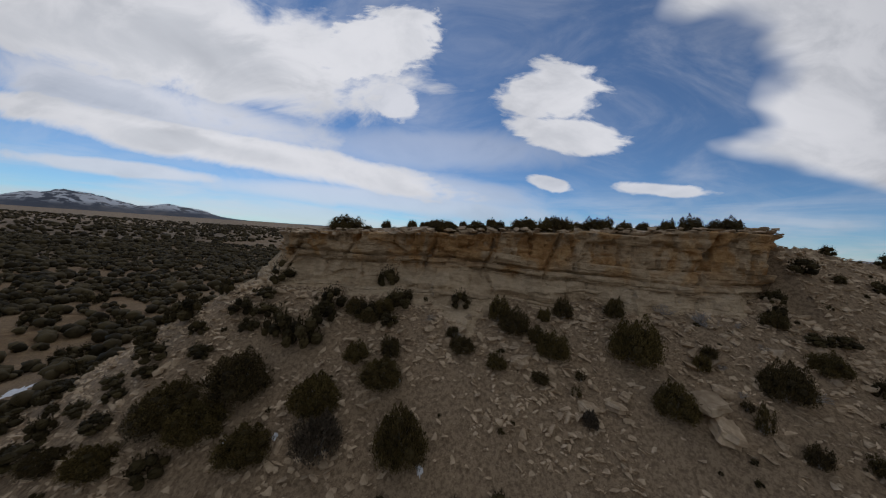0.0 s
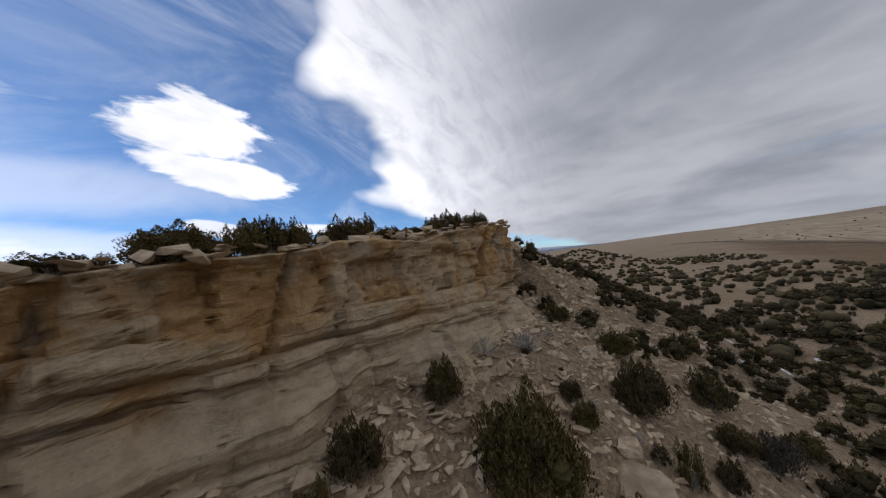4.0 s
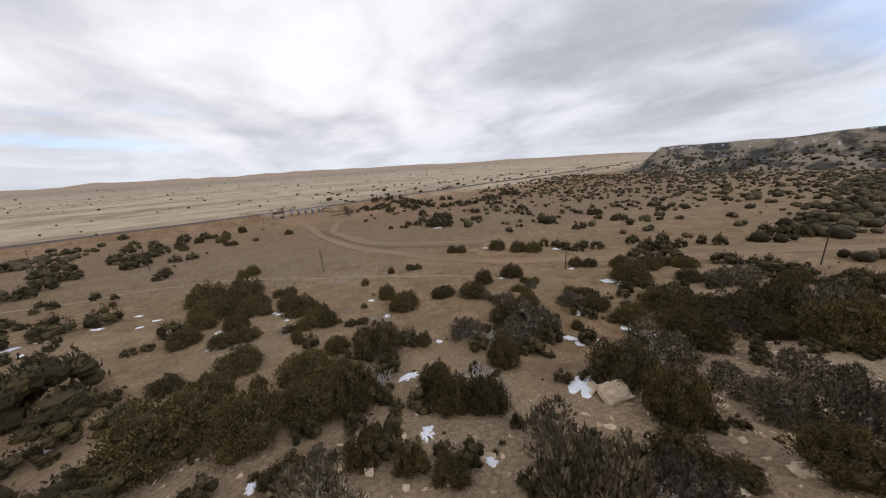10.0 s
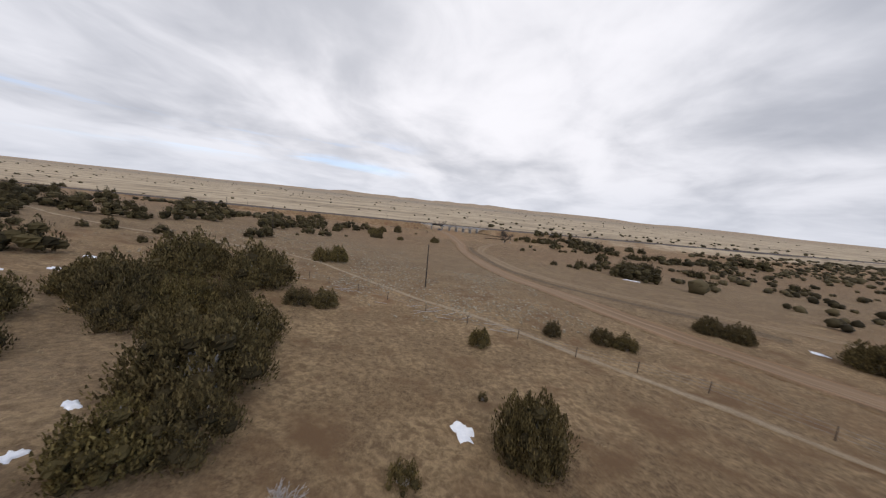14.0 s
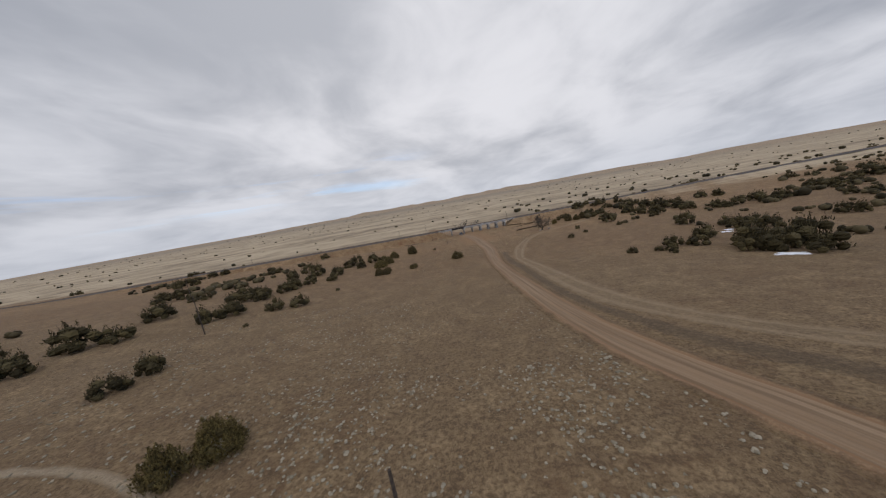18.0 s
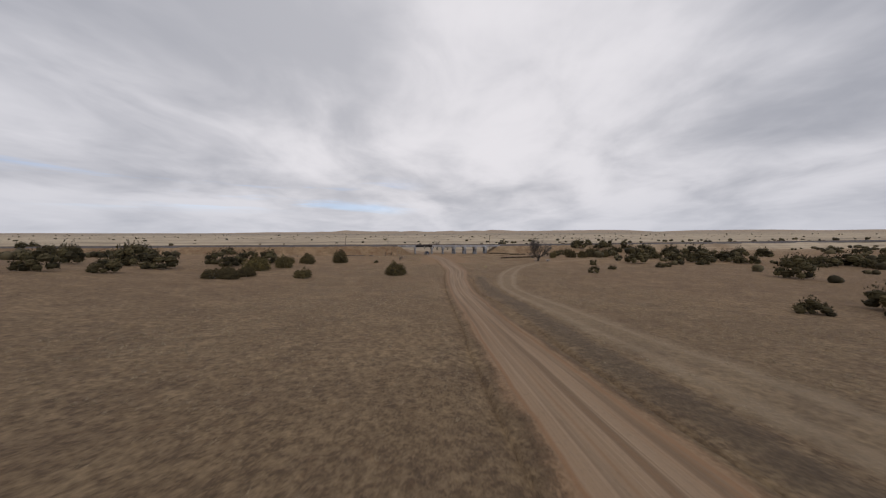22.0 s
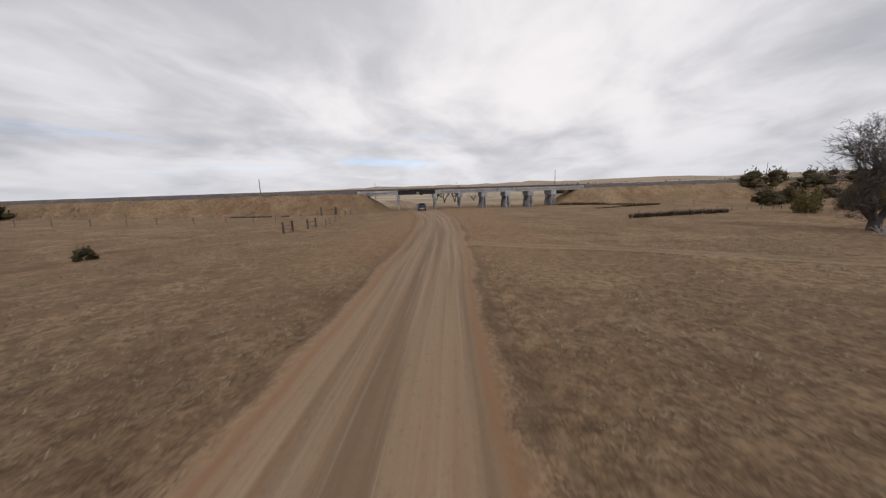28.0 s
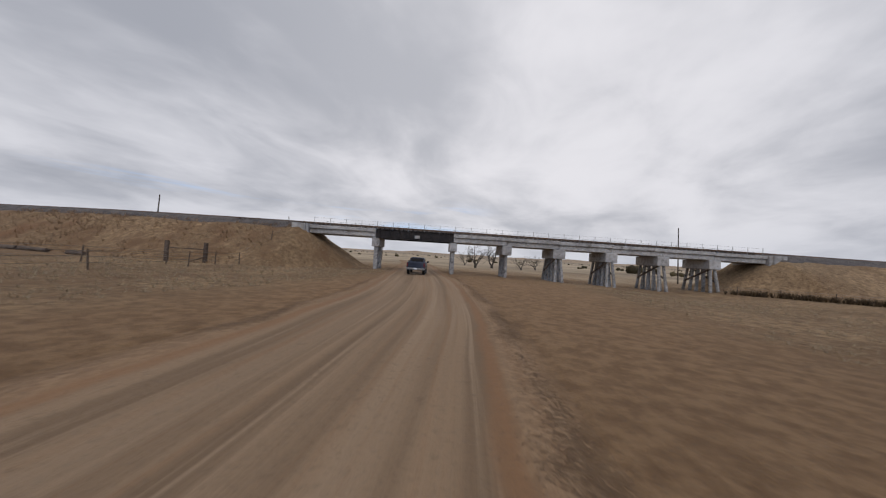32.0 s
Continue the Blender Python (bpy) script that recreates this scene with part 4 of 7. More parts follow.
MAPPED += [
    (57.6, -144.4, 3.38, 3.77), (53.1, -141.0, 3.38, 3.95), (65.9, -136.7, 3.76, 4.94), (83.5, -108.9, 3.91, 5.32), (61.8, -154.3, 5.31, 4.66), (89.8, -128.3, 3.38, 4.07), (85.8, -124.4, 3.38, 4.27), (-35.8, -206.6, 1.69, 3.07),
    (-33.3, -204.4, 1.89, 3.60), (-54.4, -192.8, 2.36, 2.46), (-53.9, -188.0, 2.12, 3.04), (-26.5, -252.5, 1.64, 2.00), (-27.9, -253.5, 1.47, 1.59), (-29.8, -242.9, 2.66, 2.73), (-28.0, -231.5, 1.49, 1.57), (-30.4, -232.3, 1.49, 1.57),
    (-42.9, -238.4, 2.64, 2.55), (-39.1, -240.2, 2.63, 3.42), (-36.2, -238.9, 2.41, 2.91), (-34.2, -237.0, 1.87, 2.41), (-38.5, -250.5, 1.66, 2.57), (-37.8, -249.0, 1.54, 1.98), (-31.9, -256.7, 1.02, 1.07), (-35.5, -254.9, 0.51, 0.64),
]
MAPPED += [
    (-25.1, -257.9, 0.58, 0.83), (-22.2, -260.1, 1.02, 1.14), (-23.9, -259.9, 1.02, 1.03), (-19.1, -252.6, 0.72, 1.35), (-12.8, -237.3, 1.06, 1.99), (-4.0, -233.2, 1.01, 1.60), (2.9, -235.2, 1.27, 1.49), (1.2, -234.0, 1.27, 1.56),
    (-14.6, -246.3, 0.33, 0.82), (-13.5, -250.7, 1.83, 3.46), (-14.0, -258.6, 2.75, 3.29), (-5.5, -258.6, 2.47, 2.10), (5.6, -258.5, 1.91, 3.06), (13.0, -259.7, 2.55, 2.73), (-1.8, -263.6, 2.91, 2.39), (10.9, -267.2, 1.17, 1.24),
    (10.6, -265.2, 1.17, 1.12), (5.6, -267.7, 1.48, 1.13), (-1.2, -268.7, 1.21, 1.19), (-1.5, -266.7, 1.21, 1.31), (23.0, -229.4, 1.84, 2.21), (20.9, -227.1, 1.84, 2.11), (32.8, -235.8, 2.96, 3.16), (36.4, -247.2, 2.72, 2.49),
]
MAPPED += [
    (34.6, -243.0, 2.72, 2.38), (46.0, -248.5, 2.32, 2.03), (44.8, -244.9, 2.32, 2.03), (44.4, -257.1, 2.44, 2.80), (43.5, -253.2, 2.44, 2.80), (49.7, -259.6, 2.44, 2.59), (49.0, -255.6, 2.44, 2.72), (-57.4, -249.4, 2.22, 2.54),
    (-60.8, -250.9, 2.22, 2.31), (-54.6, -249.8, 1.76, 1.99), (-57.3, -250.9, 1.76, 1.91), (-51.6, -264.7, 2.89, 2.29), (-47.0, -267.8, 2.42, 2.51), (-44.7, -263.9, 1.72, 1.68), (-41.1, -269.4, 2.59, 2.64), (-37.0, -271.8, 0.82, 1.55),
    (-38.3, -263.7, 2.53, 2.56), (-37.2, -255.3, 1.71, 1.78), (-40.0, -255.5, 1.71, 1.78), (-44.4, -251.1, 2.14, 1.99), (-34.1, -243.1, 1.64, 1.95), (-36.8, -243.1, 1.64, 2.04), (-28.9, -248.3, 3.07, 2.62), (-26.7, -257.6, 1.74, 2.05),
]
MAPPED += [
    (-29.6, -257.1, 1.74, 1.87), (-31.6, -261.3, 0.91, 0.72), (-33.4, -278.6, 2.49, 3.24), (-30.1, -279.1, 2.40, 3.99), (-30.0, -273.6, 2.55, 2.33), (-31.8, -286.6, 1.36, 2.58), (-34.4, -284.8, 1.32, 1.15), (-36.6, -284.7, 1.32, 1.21),
    (-23.9, -270.8, 3.00, 3.60), (-13.3, -274.9, 2.33, 2.65), (-5.1, -279.2, 4.00, 3.49), (-5.7, -275.6, 2.78, 2.96), (7.6, -281.5, 2.15, 1.97), (5.9, -278.3, 2.15, 1.79), (11.9, -277.7, 1.45, 1.21), (10.7, -275.6, 1.45, 1.33),
    (22.1, -280.4, 3.53, 3.50), (38.5, -280.0, 1.60, 1.87), (37.7, -277.5, 1.60, 1.79), (39.4, -283.5, 2.55, 2.12), (31.5, -290.4, 2.36, 2.16), (30.7, -286.6, 2.36, 2.07), (34.2, -292.8, 3.64, 3.32), (47.9, -297.8, 1.58, 1.91),
]
MAPPED += [
    (47.7, -295.1, 1.58, 2.00), (40.0, -302.6, 2.16, 1.89), (39.9, -299.0, 2.16, 1.89), (48.1, -307.8, 1.92, 1.95), (48.2, -304.6, 1.92, 1.95), (29.7, -268.3, 1.71, 1.84), (28.3, -265.8, 1.71, 1.93), (7.3, -291.4, 2.53, 2.21),
    (6.1, -287.4, 2.53, 2.21), (4.6, -294.7, 3.37, 4.44), (11.4, -299.7, 2.28, 2.40), (11.0, -295.9, 2.28, 2.40), (19.6, -303.2, 3.21, 4.30), (19.4, -297.9, 3.21, 3.91), (12.3, -304.8, 4.03, 4.11), (-9.4, -292.9, 3.14, 3.08),
    (-12.3, -297.7, 2.34, 3.64), (-4.9, -299.3, 2.24, 1.75), (-7.5, -302.4, 2.41, 2.39), (-0.1, -303.7, 2.79, 2.38), (-7.0, -305.5, 2.00, 3.46), (-13.2, -305.2, 2.25, 2.28), (-17.3, -299.5, 1.58, 2.00), (-22.0, -294.7, 2.71, 3.27),
]
MAPPED += [
    (-21.5, -287.3, 2.02, 3.06), (-23.7, -285.4, 1.83, 3.35), (-29.7, -289.2, 1.19, 1.81), (-28.2, -291.4, 1.28, 1.52), (-16.5, -301.7, 1.46, 1.03), (-57.4, -229.5, 3.20, 2.80), (-62.5, -231.2, 3.20, 2.67), (-68.0, -223.3, 1.38, 1.23),
    (-70.1, -224.2, 1.38, 1.29), (-48.3, -249.5, 1.11, 0.93), (-50.1, -250.0, 1.11, 1.02), (-79.1, -188.6, 1.12, 1.14), (-80.8, -189.3, 1.12, 1.14), (-36.3, -227.7, 3.99, 3.66), (-42.9, -228.3, 3.99, 3.49), (-42.8, -244.8, 2.20, 1.83),
    (-46.4, -245.7, 2.20, 1.83), (-31.5, -259.8, 0.91, 0.91), (-36.9, -270.2, 0.85, 1.61), (-27.9, -266.8, 1.73, 1.78), (-18.4, -272.6, 0.95, 1.80), (0.4, -274.0, 2.08, 2.33), (-1.4, -271.0, 2.08, 2.22), (-9.2, -276.8, 1.01, 0.84),
]
MAPPED += [
    (-10.2, -275.4, 1.01, 0.93), (-10.5, -280.4, 2.40, 2.39), (-15.0, -283.2, 1.77, 3.37), (-23.0, -282.1, 1.89, 2.74), (-0.7, -283.4, 0.80, 1.38), (33.5, -278.7, 2.72, 2.38), (32.4, -274.3, 2.72, 2.38), (8.0, -268.8, 1.31, 1.33),
    (11.1, -286.1, 0.88, 0.73), (10.8, -284.6, 0.88, 0.77), (46.7, -293.8, 3.40, 2.98), (46.6, -288.1, 3.40, 2.98), (13.5, -295.9, 3.92, 3.59), (13.6, -289.4, 3.92, 3.43), (-61.0, -254.9, 2.96, 2.76), (-65.5, -257.1, 2.96, 2.76),
    (-52.0, -274.7, 1.91, 2.43), (-54.9, -276.0, 1.91, 2.43), (-47.8, -285.0, 3.07, 2.80), (-42.1, -288.8, 2.91, 3.12), (-35.4, -289.6, 2.58, 2.90), (-62.8, -267.2, 2.51, 2.81), (-66.3, -269.5, 2.51, 2.81), (-74.2, -245.0, 2.48, 2.48),
]
MAPPED += [
    (-77.8, -247.1, 2.48, 2.48), (-75.2, -229.0, 3.77, 3.30), (-80.8, -231.9, 3.77, 3.30), (-65.5, -238.1, 2.71, 2.77), (-69.6, -239.8, 2.71, 2.65), (-71.2, -219.4, 1.94, 1.98), (-74.2, -220.6, 1.94, 1.88), (-84.4, -207.5, 2.06, 1.89),
    (-87.5, -209.0, 2.06, 1.72), (-20.1, -300.3, 1.93, 2.47), (-108.7, -117.5, 3.76, 4.08), (-112.8, -122.2, 3.76, 4.08), (-91.7, -129.5, 2.10, 2.15), (-94.1, -132.0, 2.10, 2.37), (-64.2, -157.9, 3.63, 3.62), (-73.3, -141.2, 4.56, 4.80),
    (-77.0, -128.5, 2.92, 2.54), (-66.2, -130.7, 3.01, 2.64), (-70.2, -133.8, 3.01, 2.76), (-54.3, -168.6, 0.72, 0.72), (-46.9, -136.5, 0.89, 0.98), (-62.7, -118.2, 3.09, 3.89), (-78.4, -98.8, 3.37, 5.97), (-79.6, -80.5, 4.39, 3.87),
]
MAPPED += [
    (-59.0, -99.7, 4.14, 3.55), (-96.6, -14.2, 4.07, 4.37), (-60.6, -63.3, 4.33, 4.32), (-36.7, -107.9, 1.81, 1.88), (-39.6, -108.7, 1.81, 1.88), (-45.0, -67.4, 1.53, 2.10),     (-156.7, -54.6, 4.12, 5.57), (-161.6, -59.5, 4.12, 5.84), (-169.1, -12.6, 4.23, 3.70), (-174.5, -17.1, 4.23, 3.53), (46.4, -149.7, 1.45, 2.15), (76.9, -67.1, 4.68, 6.88), (77.3, -80.5, 1.78, 1.30), (53.8, -88.0, 1.42, 1.45),
    (86.8, -136.6, 4.13, 4.39), (82.6, -131.1, 4.13, 4.00), (56.6, -159.7, 3.10, 4.06), (60.1, -161.5, 5.42, 4.84), (68.2, -160.3, 5.64, 7.20), (61.5, -168.9, 4.33, 4.52), (130.9, -82.7, 4.21, 4.41), (126.2, -77.5, 4.21, 4.02),
]
MAPPED += [
    (148.5, -86.4, 4.93, 4.11), (143.4, -79.9, 4.93, 4.52), (150.8, -71.3, 2.58, 2.73), (148.0, -68.1, 2.58, 2.73), (163.1, -38.6, 4.57, 3.81), (157.7, -33.2, 4.57, 4.19), (121.3, -58.4, 4.51, 4.04), (104.9, -64.5, 5.13, 4.56),
    (101.8, -55.9, 4.52, 4.02), (111.0, 12.8, 3.09, 3.52), (106.5, 15.2, 3.09, 3.87), (156.0, -104.9, 3.36, 3.69), (163.0, -114.0, 3.17, 2.91), (160.4, -109.3, 3.17, 2.91),
    (209.2, -54.3, 2.37, 2.85), (206.9, -51.0, 2.37, 2.98), (198.0, -76.9, 3.77, 3.46), (194.6, -71.6, 3.77, 3.46), (226.9, -75.2, 7.06, 6.18), (221.0, -65.0, 7.06, 5.89), (-1.1, -340.5, 2.07, 3.50), (-2.4, -334.8, 2.11, 2.92),
]
MAPPED += [
    (2.1, -333.9, 1.74, 2.70), (0.7, -333.9, 1.54, 2.00), (-0.6, -332.6, 1.68, 1.88), (-10.5, -332.9, 1.80, 2.73), (-6.1, -335.3, 0.51, 0.94), (-14.9, -329.5, 1.54, 2.92), (-15.9, -327.3, 1.88, 2.78), (-20.4, -327.7, 0.89, 1.68),
    (-23.0, -327.3, 1.24, 2.35), (-18.7, -323.2, 1.90, 2.77), (-17.8, -325.4, 1.07, 1.85), (-29.1, -325.0, 1.24, 2.35), (-27.2, -319.9, 2.91, 4.53), (-26.9, -314.8, 1.94, 2.90), (-32.8, -316.6, 0.90, 1.71), (-37.8, -312.2, 2.07, 3.41),
    (-32.9, -311.1, 0.77, 2.27), (-55.1, -319.9, 2.27, 2.66), (-51.4, -320.4, 1.56, 2.17), (-45.7, -317.4, 1.34, 1.79), (-48.0, -314.2, 1.63, 1.65), (-45.0, -312.3, 1.77, 2.25), (-47.3, -309.1, 1.28, 2.35), (-52.0, -305.6, 1.77, 3.16),
]
MAPPED += [
    (-60.8, -310.2, 1.23, 1.73), (-62.6, -300.6, 2.29, 3.38), (-70.8, -298.1, 2.18, 3.20), (-39.5, -306.1, 1.41, 1.76), (-46.6, -303.3, 1.24, 1.91), (-11.9, -323.9, 1.16, 1.62), (-19.1, -319.4, 0.59, 1.18), (-16.0, -321.4, 1.04, 0.94),
    (-8.8, -326.7, 1.47, 1.75), (-8.3, -328.8, 0.89, 1.13), (-65.2, -307.5, 2.18, 2.13), (-68.9, -303.2, 2.45, 2.47), (-153.7, -291.0, 5.31, 6.21), (12.5, -334.4, 2.09, 3.97), (9.3, -332.2, 2.44, 4.64), (7.4, -334.6, 2.08, 3.65),
    (6.1, -336.0, 1.90, 3.57), (0.5, -325.9, 2.26, 2.54), (-20.4, -320.4, 0.59, 1.08), (-18.8, -316.9, 0.84, 1.47), (16.1, -336.1, 1.48, 2.15), (14.2, -344.6, 2.27, 3.00), (15.1, -340.3, 1.97, 1.76), (14.7, -337.5, 1.81, 2.25),
]
MAPPED += [
    (3.2, -329.1, 1.46, 2.05), (-0.6, -328.4, 1.32, 2.28), (-51.2, -308.7, 1.59, 1.95), (26.1, -336.9, 2.25, 2.58), (20.2, -334.2, 1.58, 2.09), (21.9, -337.5, 1.23, 2.11), (25.6, -334.8, 1.43, 1.48), (27.7, -333.7, 1.43, 1.41),
    (29.0, -335.9, 1.60, 1.57), (31.2, -334.4, 1.60, 1.64), (37.9, -342.0, 2.30, 2.39), (41.0, -339.6, 2.30, 2.28), (20.7, -329.4, 3.18, 3.05), (17.3, -327.0, 2.55, 3.21), (15.0, -329.8, 3.36, 3.88), (7.2, -325.9, 2.68, 3.36),
    (12.6, -324.2, 2.43, 2.42), (6.2, -322.4, 2.19, 3.25), (27.2, -330.8, 1.82, 1.69), (29.7, -329.1, 1.82, 1.77), (22.4, -328.8, 2.05, 2.34), (25.3, -327.0, 2.05, 2.23), (32.8, -330.9, 2.55, 2.09), (-0.8, -320.0, 2.38, 4.27),
]
MAPPED += [
    (41.2, -346.9, 1.11, 1.20), (42.8, -345.8, 1.11, 1.15), (59.0, -399.8, 2.35, 2.70), (62.5, -398.0, 2.35, 2.84), (-35.0, -308.4, 0.92, 1.75), (-43.9, -305.6, 1.63, 3.09), (-51.2, -313.6, 1.83, 1.61), (-64.8, -304.4, 1.71, 2.45),
    (-64.3, -296.3, 2.51, 2.79), (-62.4, -292.3, 2.34, 2.31), (-44.9, -299.3, 1.60, 1.81), (-36.4, -298.3, 0.62, 0.83), (-33.6, -298.2, 0.60, 1.16), (-51.2, -289.6, 2.94, 3.04), (-25.1, -298.4, 2.56, 4.86), (-2.6, -293.1, 4.07, 3.49),
    (46.7, -278.3, 3.30, 2.89), (44.1, -273.4, 3.30, 3.02), (5.0, -270.1, 1.06, 1.12), (-75.7, -238.3, 1.72, 2.11), (-78.2, -239.7, 1.72, 1.92), (-80.8, -245.5, 3.34, 3.93), (-85.4, -248.7, 3.34, 3.74), (-90.6, -248.1, 4.86, 4.93),
]
MAPPED += [
    (-115.6, -217.1, 3.55, 3.75), (-120.1, -221.0, 3.55, 3.58), (-116.4, -230.9, 3.30, 3.12), (-128.6, -224.9, 4.91, 4.09), (-134.1, -230.9, 4.91, 4.30), (-136.7, -225.1, 4.85, 4.25), (-141.9, -231.3, 4.85, 4.25), (-90.6, -259.0, 4.28, 3.57),
    (-95.5, -264.2, 4.28, 3.74), (-96.9, -264.4, 3.14, 3.88), (-100.2, -268.5, 3.14, 3.88), (-79.1, -261.0, 2.92, 2.44), (-82.8, -264.2, 2.92, 2.68), (-68.0, -261.0, 2.43, 3.10), (-71.4, -263.3, 2.43, 3.24), (-54.0, -269.5, 2.38, 2.38),
    (-57.6, -271.3, 2.38, 2.38), (-47.1, -279.7, 3.28, 2.64), (-40.0, -303.6, 1.45, 2.26), (-48.2, -318.3, 1.22, 2.32), (-44.6, -320.7, 0.65, 1.01), (-72.9, -281.0, 2.71, 3.53), (-34.8, -317.3, 0.89, 1.25), (-33.2, -312.6, 0.59, 1.08),
]
MAPPED += [
    (-54.0, -259.3, 5.25, 6.58), (-43.4, -275.1, 3.82, 3.65), (-37.9, -278.7, 2.61, 4.08), (-32.6, -270.1, 3.05, 2.59), (-69.1, -253.1, 3.09, 2.83), (-73.2, -256.2, 3.09, 2.71), (-63.6, -282.0, 3.22, 3.23), (-85.5, -268.7, 3.86, 3.55),
    (-89.8, -275.7, 3.83, 3.53), (-70.8, -294.2, 2.30, 2.30), (-75.6, -295.7, 2.41, 2.17), (-78.4, -300.9, 2.68, 2.48), (-77.9, -305.5, 2.53, 2.12), (-150.4, -261.0, 3.09, 4.06), (-152.6, -265.6, 3.09, 3.87), (-119.2, -264.1, 2.51, 3.14),
    (-121.3, -267.7, 2.51, 3.00), (-110.0, -258.6, 2.66, 2.49), (-112.5, -262.3, 2.66, 2.49), (-99.9, -254.0, 2.31, 2.32), (-102.4, -256.9, 2.31, 2.43), (-83.9, -213.1, 3.23, 2.76), (-88.6, -215.8, 3.23, 2.90), (-98.9, -213.8, 2.84, 2.37),
]
MAPPED += [
    (-102.7, -216.6, 2.84, 2.37),
]
SNOW = []
SNOW += [
    (-32.2, -270.3, 1.16), (-23.7, -278.0, 1.11), (-13.0, -291.1, 2.08), (-40.8, -254.0, 0.73), (-31.9, -245.4, 0.79), (-17.9, -259.8, 0.73), (-16.7, -273.4, 0.66), (-6.8, -278.2, 0.41),
    (3.5, -287.8, 0.79), (3.2, -290.3, 1.14), (20.1, -277.3, 1.62), (4.4, -281.0, 1.08), (0.4, -258.5, 1.15), (-4.4, -286.1, 0.90), (-4.0, -284.4, 0.95), (-30.9, -254.4, 0.40),
    (14.5, -296.6, 1.38), (-2.2, -286.9, 0.61), (22.3, -285.6, 1.20), (25.7, -266.4, 0.68), (-16.3, -249.2, 0.72), (-32.7, -243.9, 0.55), (-31.5, -250.9, 0.25), (31.7, -231.6, 0.84),
    (-30.4, -253.6, 0.19), (-37.6, -277.5, 1.51), (-43.9, -283.0, 1.01), (-27.0, -286.8, 1.03), (-25.4, -291.9, 0.66), (24.0, -276.3, 1.19), (20.2, -279.9, 1.28), (10.9, -258.8, 1.03),
]
SNOW += [
    (-67.3, -277.3, 1.40), (-26.4, -303.7, 0.89), (-28.6, -301.1, 0.40), (-42.7, -302.6, 0.65), (28.1, -265.5, 0.84), (-41.2, -255.7, 0.74), (-43.9, -291.9, 0.54), (-38.1, -284.0, 0.50),
    (-5.2, -302.0, 0.63), (-68.7, -291.4, 0.69), (-96.2, -265.3, 1.32), (-62.2, -262.2, 1.07), (-42.1, -295.1, 0.58), (-29.7, -255.8, 0.73), (-66.1, -258.4, 2.00), (-51.6, -268.0, 0.77),
    (79.3, -131.1, 1.47), (68.7, -147.5, 0.79), (56.7, -167.5, 2.57), (-2.5, -318.7, 0.40), (10.3, -324.7, 0.27), (14.8, -325.8, 0.37), (-1.3, -325.6, 0.31), (55.3, -359.0, 2.35),
    (25.2, -295.6, 1.24), (-71.2, -273.7, 1.38), (-68.2, -255.3, 1.99), (42.6, -251.0, 1.42), (37.5, -240.0, 0.84), (65.7, -149.3, 1.00), (75.8, -133.7, 1.64),
]
ROCKS = []
ROCKS += [
    (-14.8, -323.8, 1.34), (-30.2, -314.2, 1.88), (-29.8, -312.3, 1.74), (-19.6, -318.2, 1.10), (-22.1, -317.1, 0.96), (-5.7, -327.8, 0.71), (-11.0, -331.1, 1.08), (-5.6, -330.4, 0.78),
    (-8.5, -330.6, 0.79), (-9.5, -330.3, 0.48), (-19.1, -319.7, 0.61), (-23.6, -317.5, 0.82), (-12.7, -331.9, 0.84), (-34.2, -303.4, 1.29), (-32.7, -302.1, 1.62), (-37.3, -317.3, 0.61),
    (-37.9, -325.9, 1.58), (-32.8, -314.3, 1.10), (-38.6, -319.5, 0.59), (-51.3, -320.4, 1.23), (-45.9, -320.6, 0.86), (-38.6, -318.2, 0.56), (-38.2, -320.6, 0.50), (-35.6, -304.0, 0.95),
    (-28.3, -299.0, 0.98), (-38.7, -300.0, 1.02), (-45.0, -302.8, 0.50), (-12.8, -291.9, 0.56), (-12.9, -293.8, 1.40), (-27.0, -279.7, 0.60), (-24.7, -282.6, 0.44), (-33.2, -271.1, 0.39),
]
DEAD = []
DEAD += [
    (-24.0, -272.2, 1.73), (-18.9, -283.8, 1.89), (-26.8, -278.3, 1.87), (-18.8, -286.2, 1.39), (-31.8, -267.4, 1.30), (-22.7, -254.5, 0.87), (-20.7, -260.8, 1.28), (-32.9, -256.2, 1.17),
    (-29.9, -257.2, 1.02), (-19.4, -262.4, 1.67), (-32.6, -258.3, 0.61), (-22.3, -300.0, 1.60), (-12.9, -277.9, 2.22), (-6.6, -294.6, 1.76), (-20.6, -282.8, 1.56), (-8.5, -328.1, 1.08),
    (-37.9, -319.8, 1.86), (-35.4, -323.4, 1.60), (-40.7, -311.2, 1.35), (-6.0, -331.5, 0.94), (-41.4, -322.5, 0.91), (-42.7, -326.5, 0.83), (-37.9, -324.0, 1.29), (-41.0, -315.7, 0.76),
    (-41.1, -318.3, 0.63), (-33.9, -313.5, 0.66), (-34.8, -315.9, 0.72),
]
RIM_TREES = []
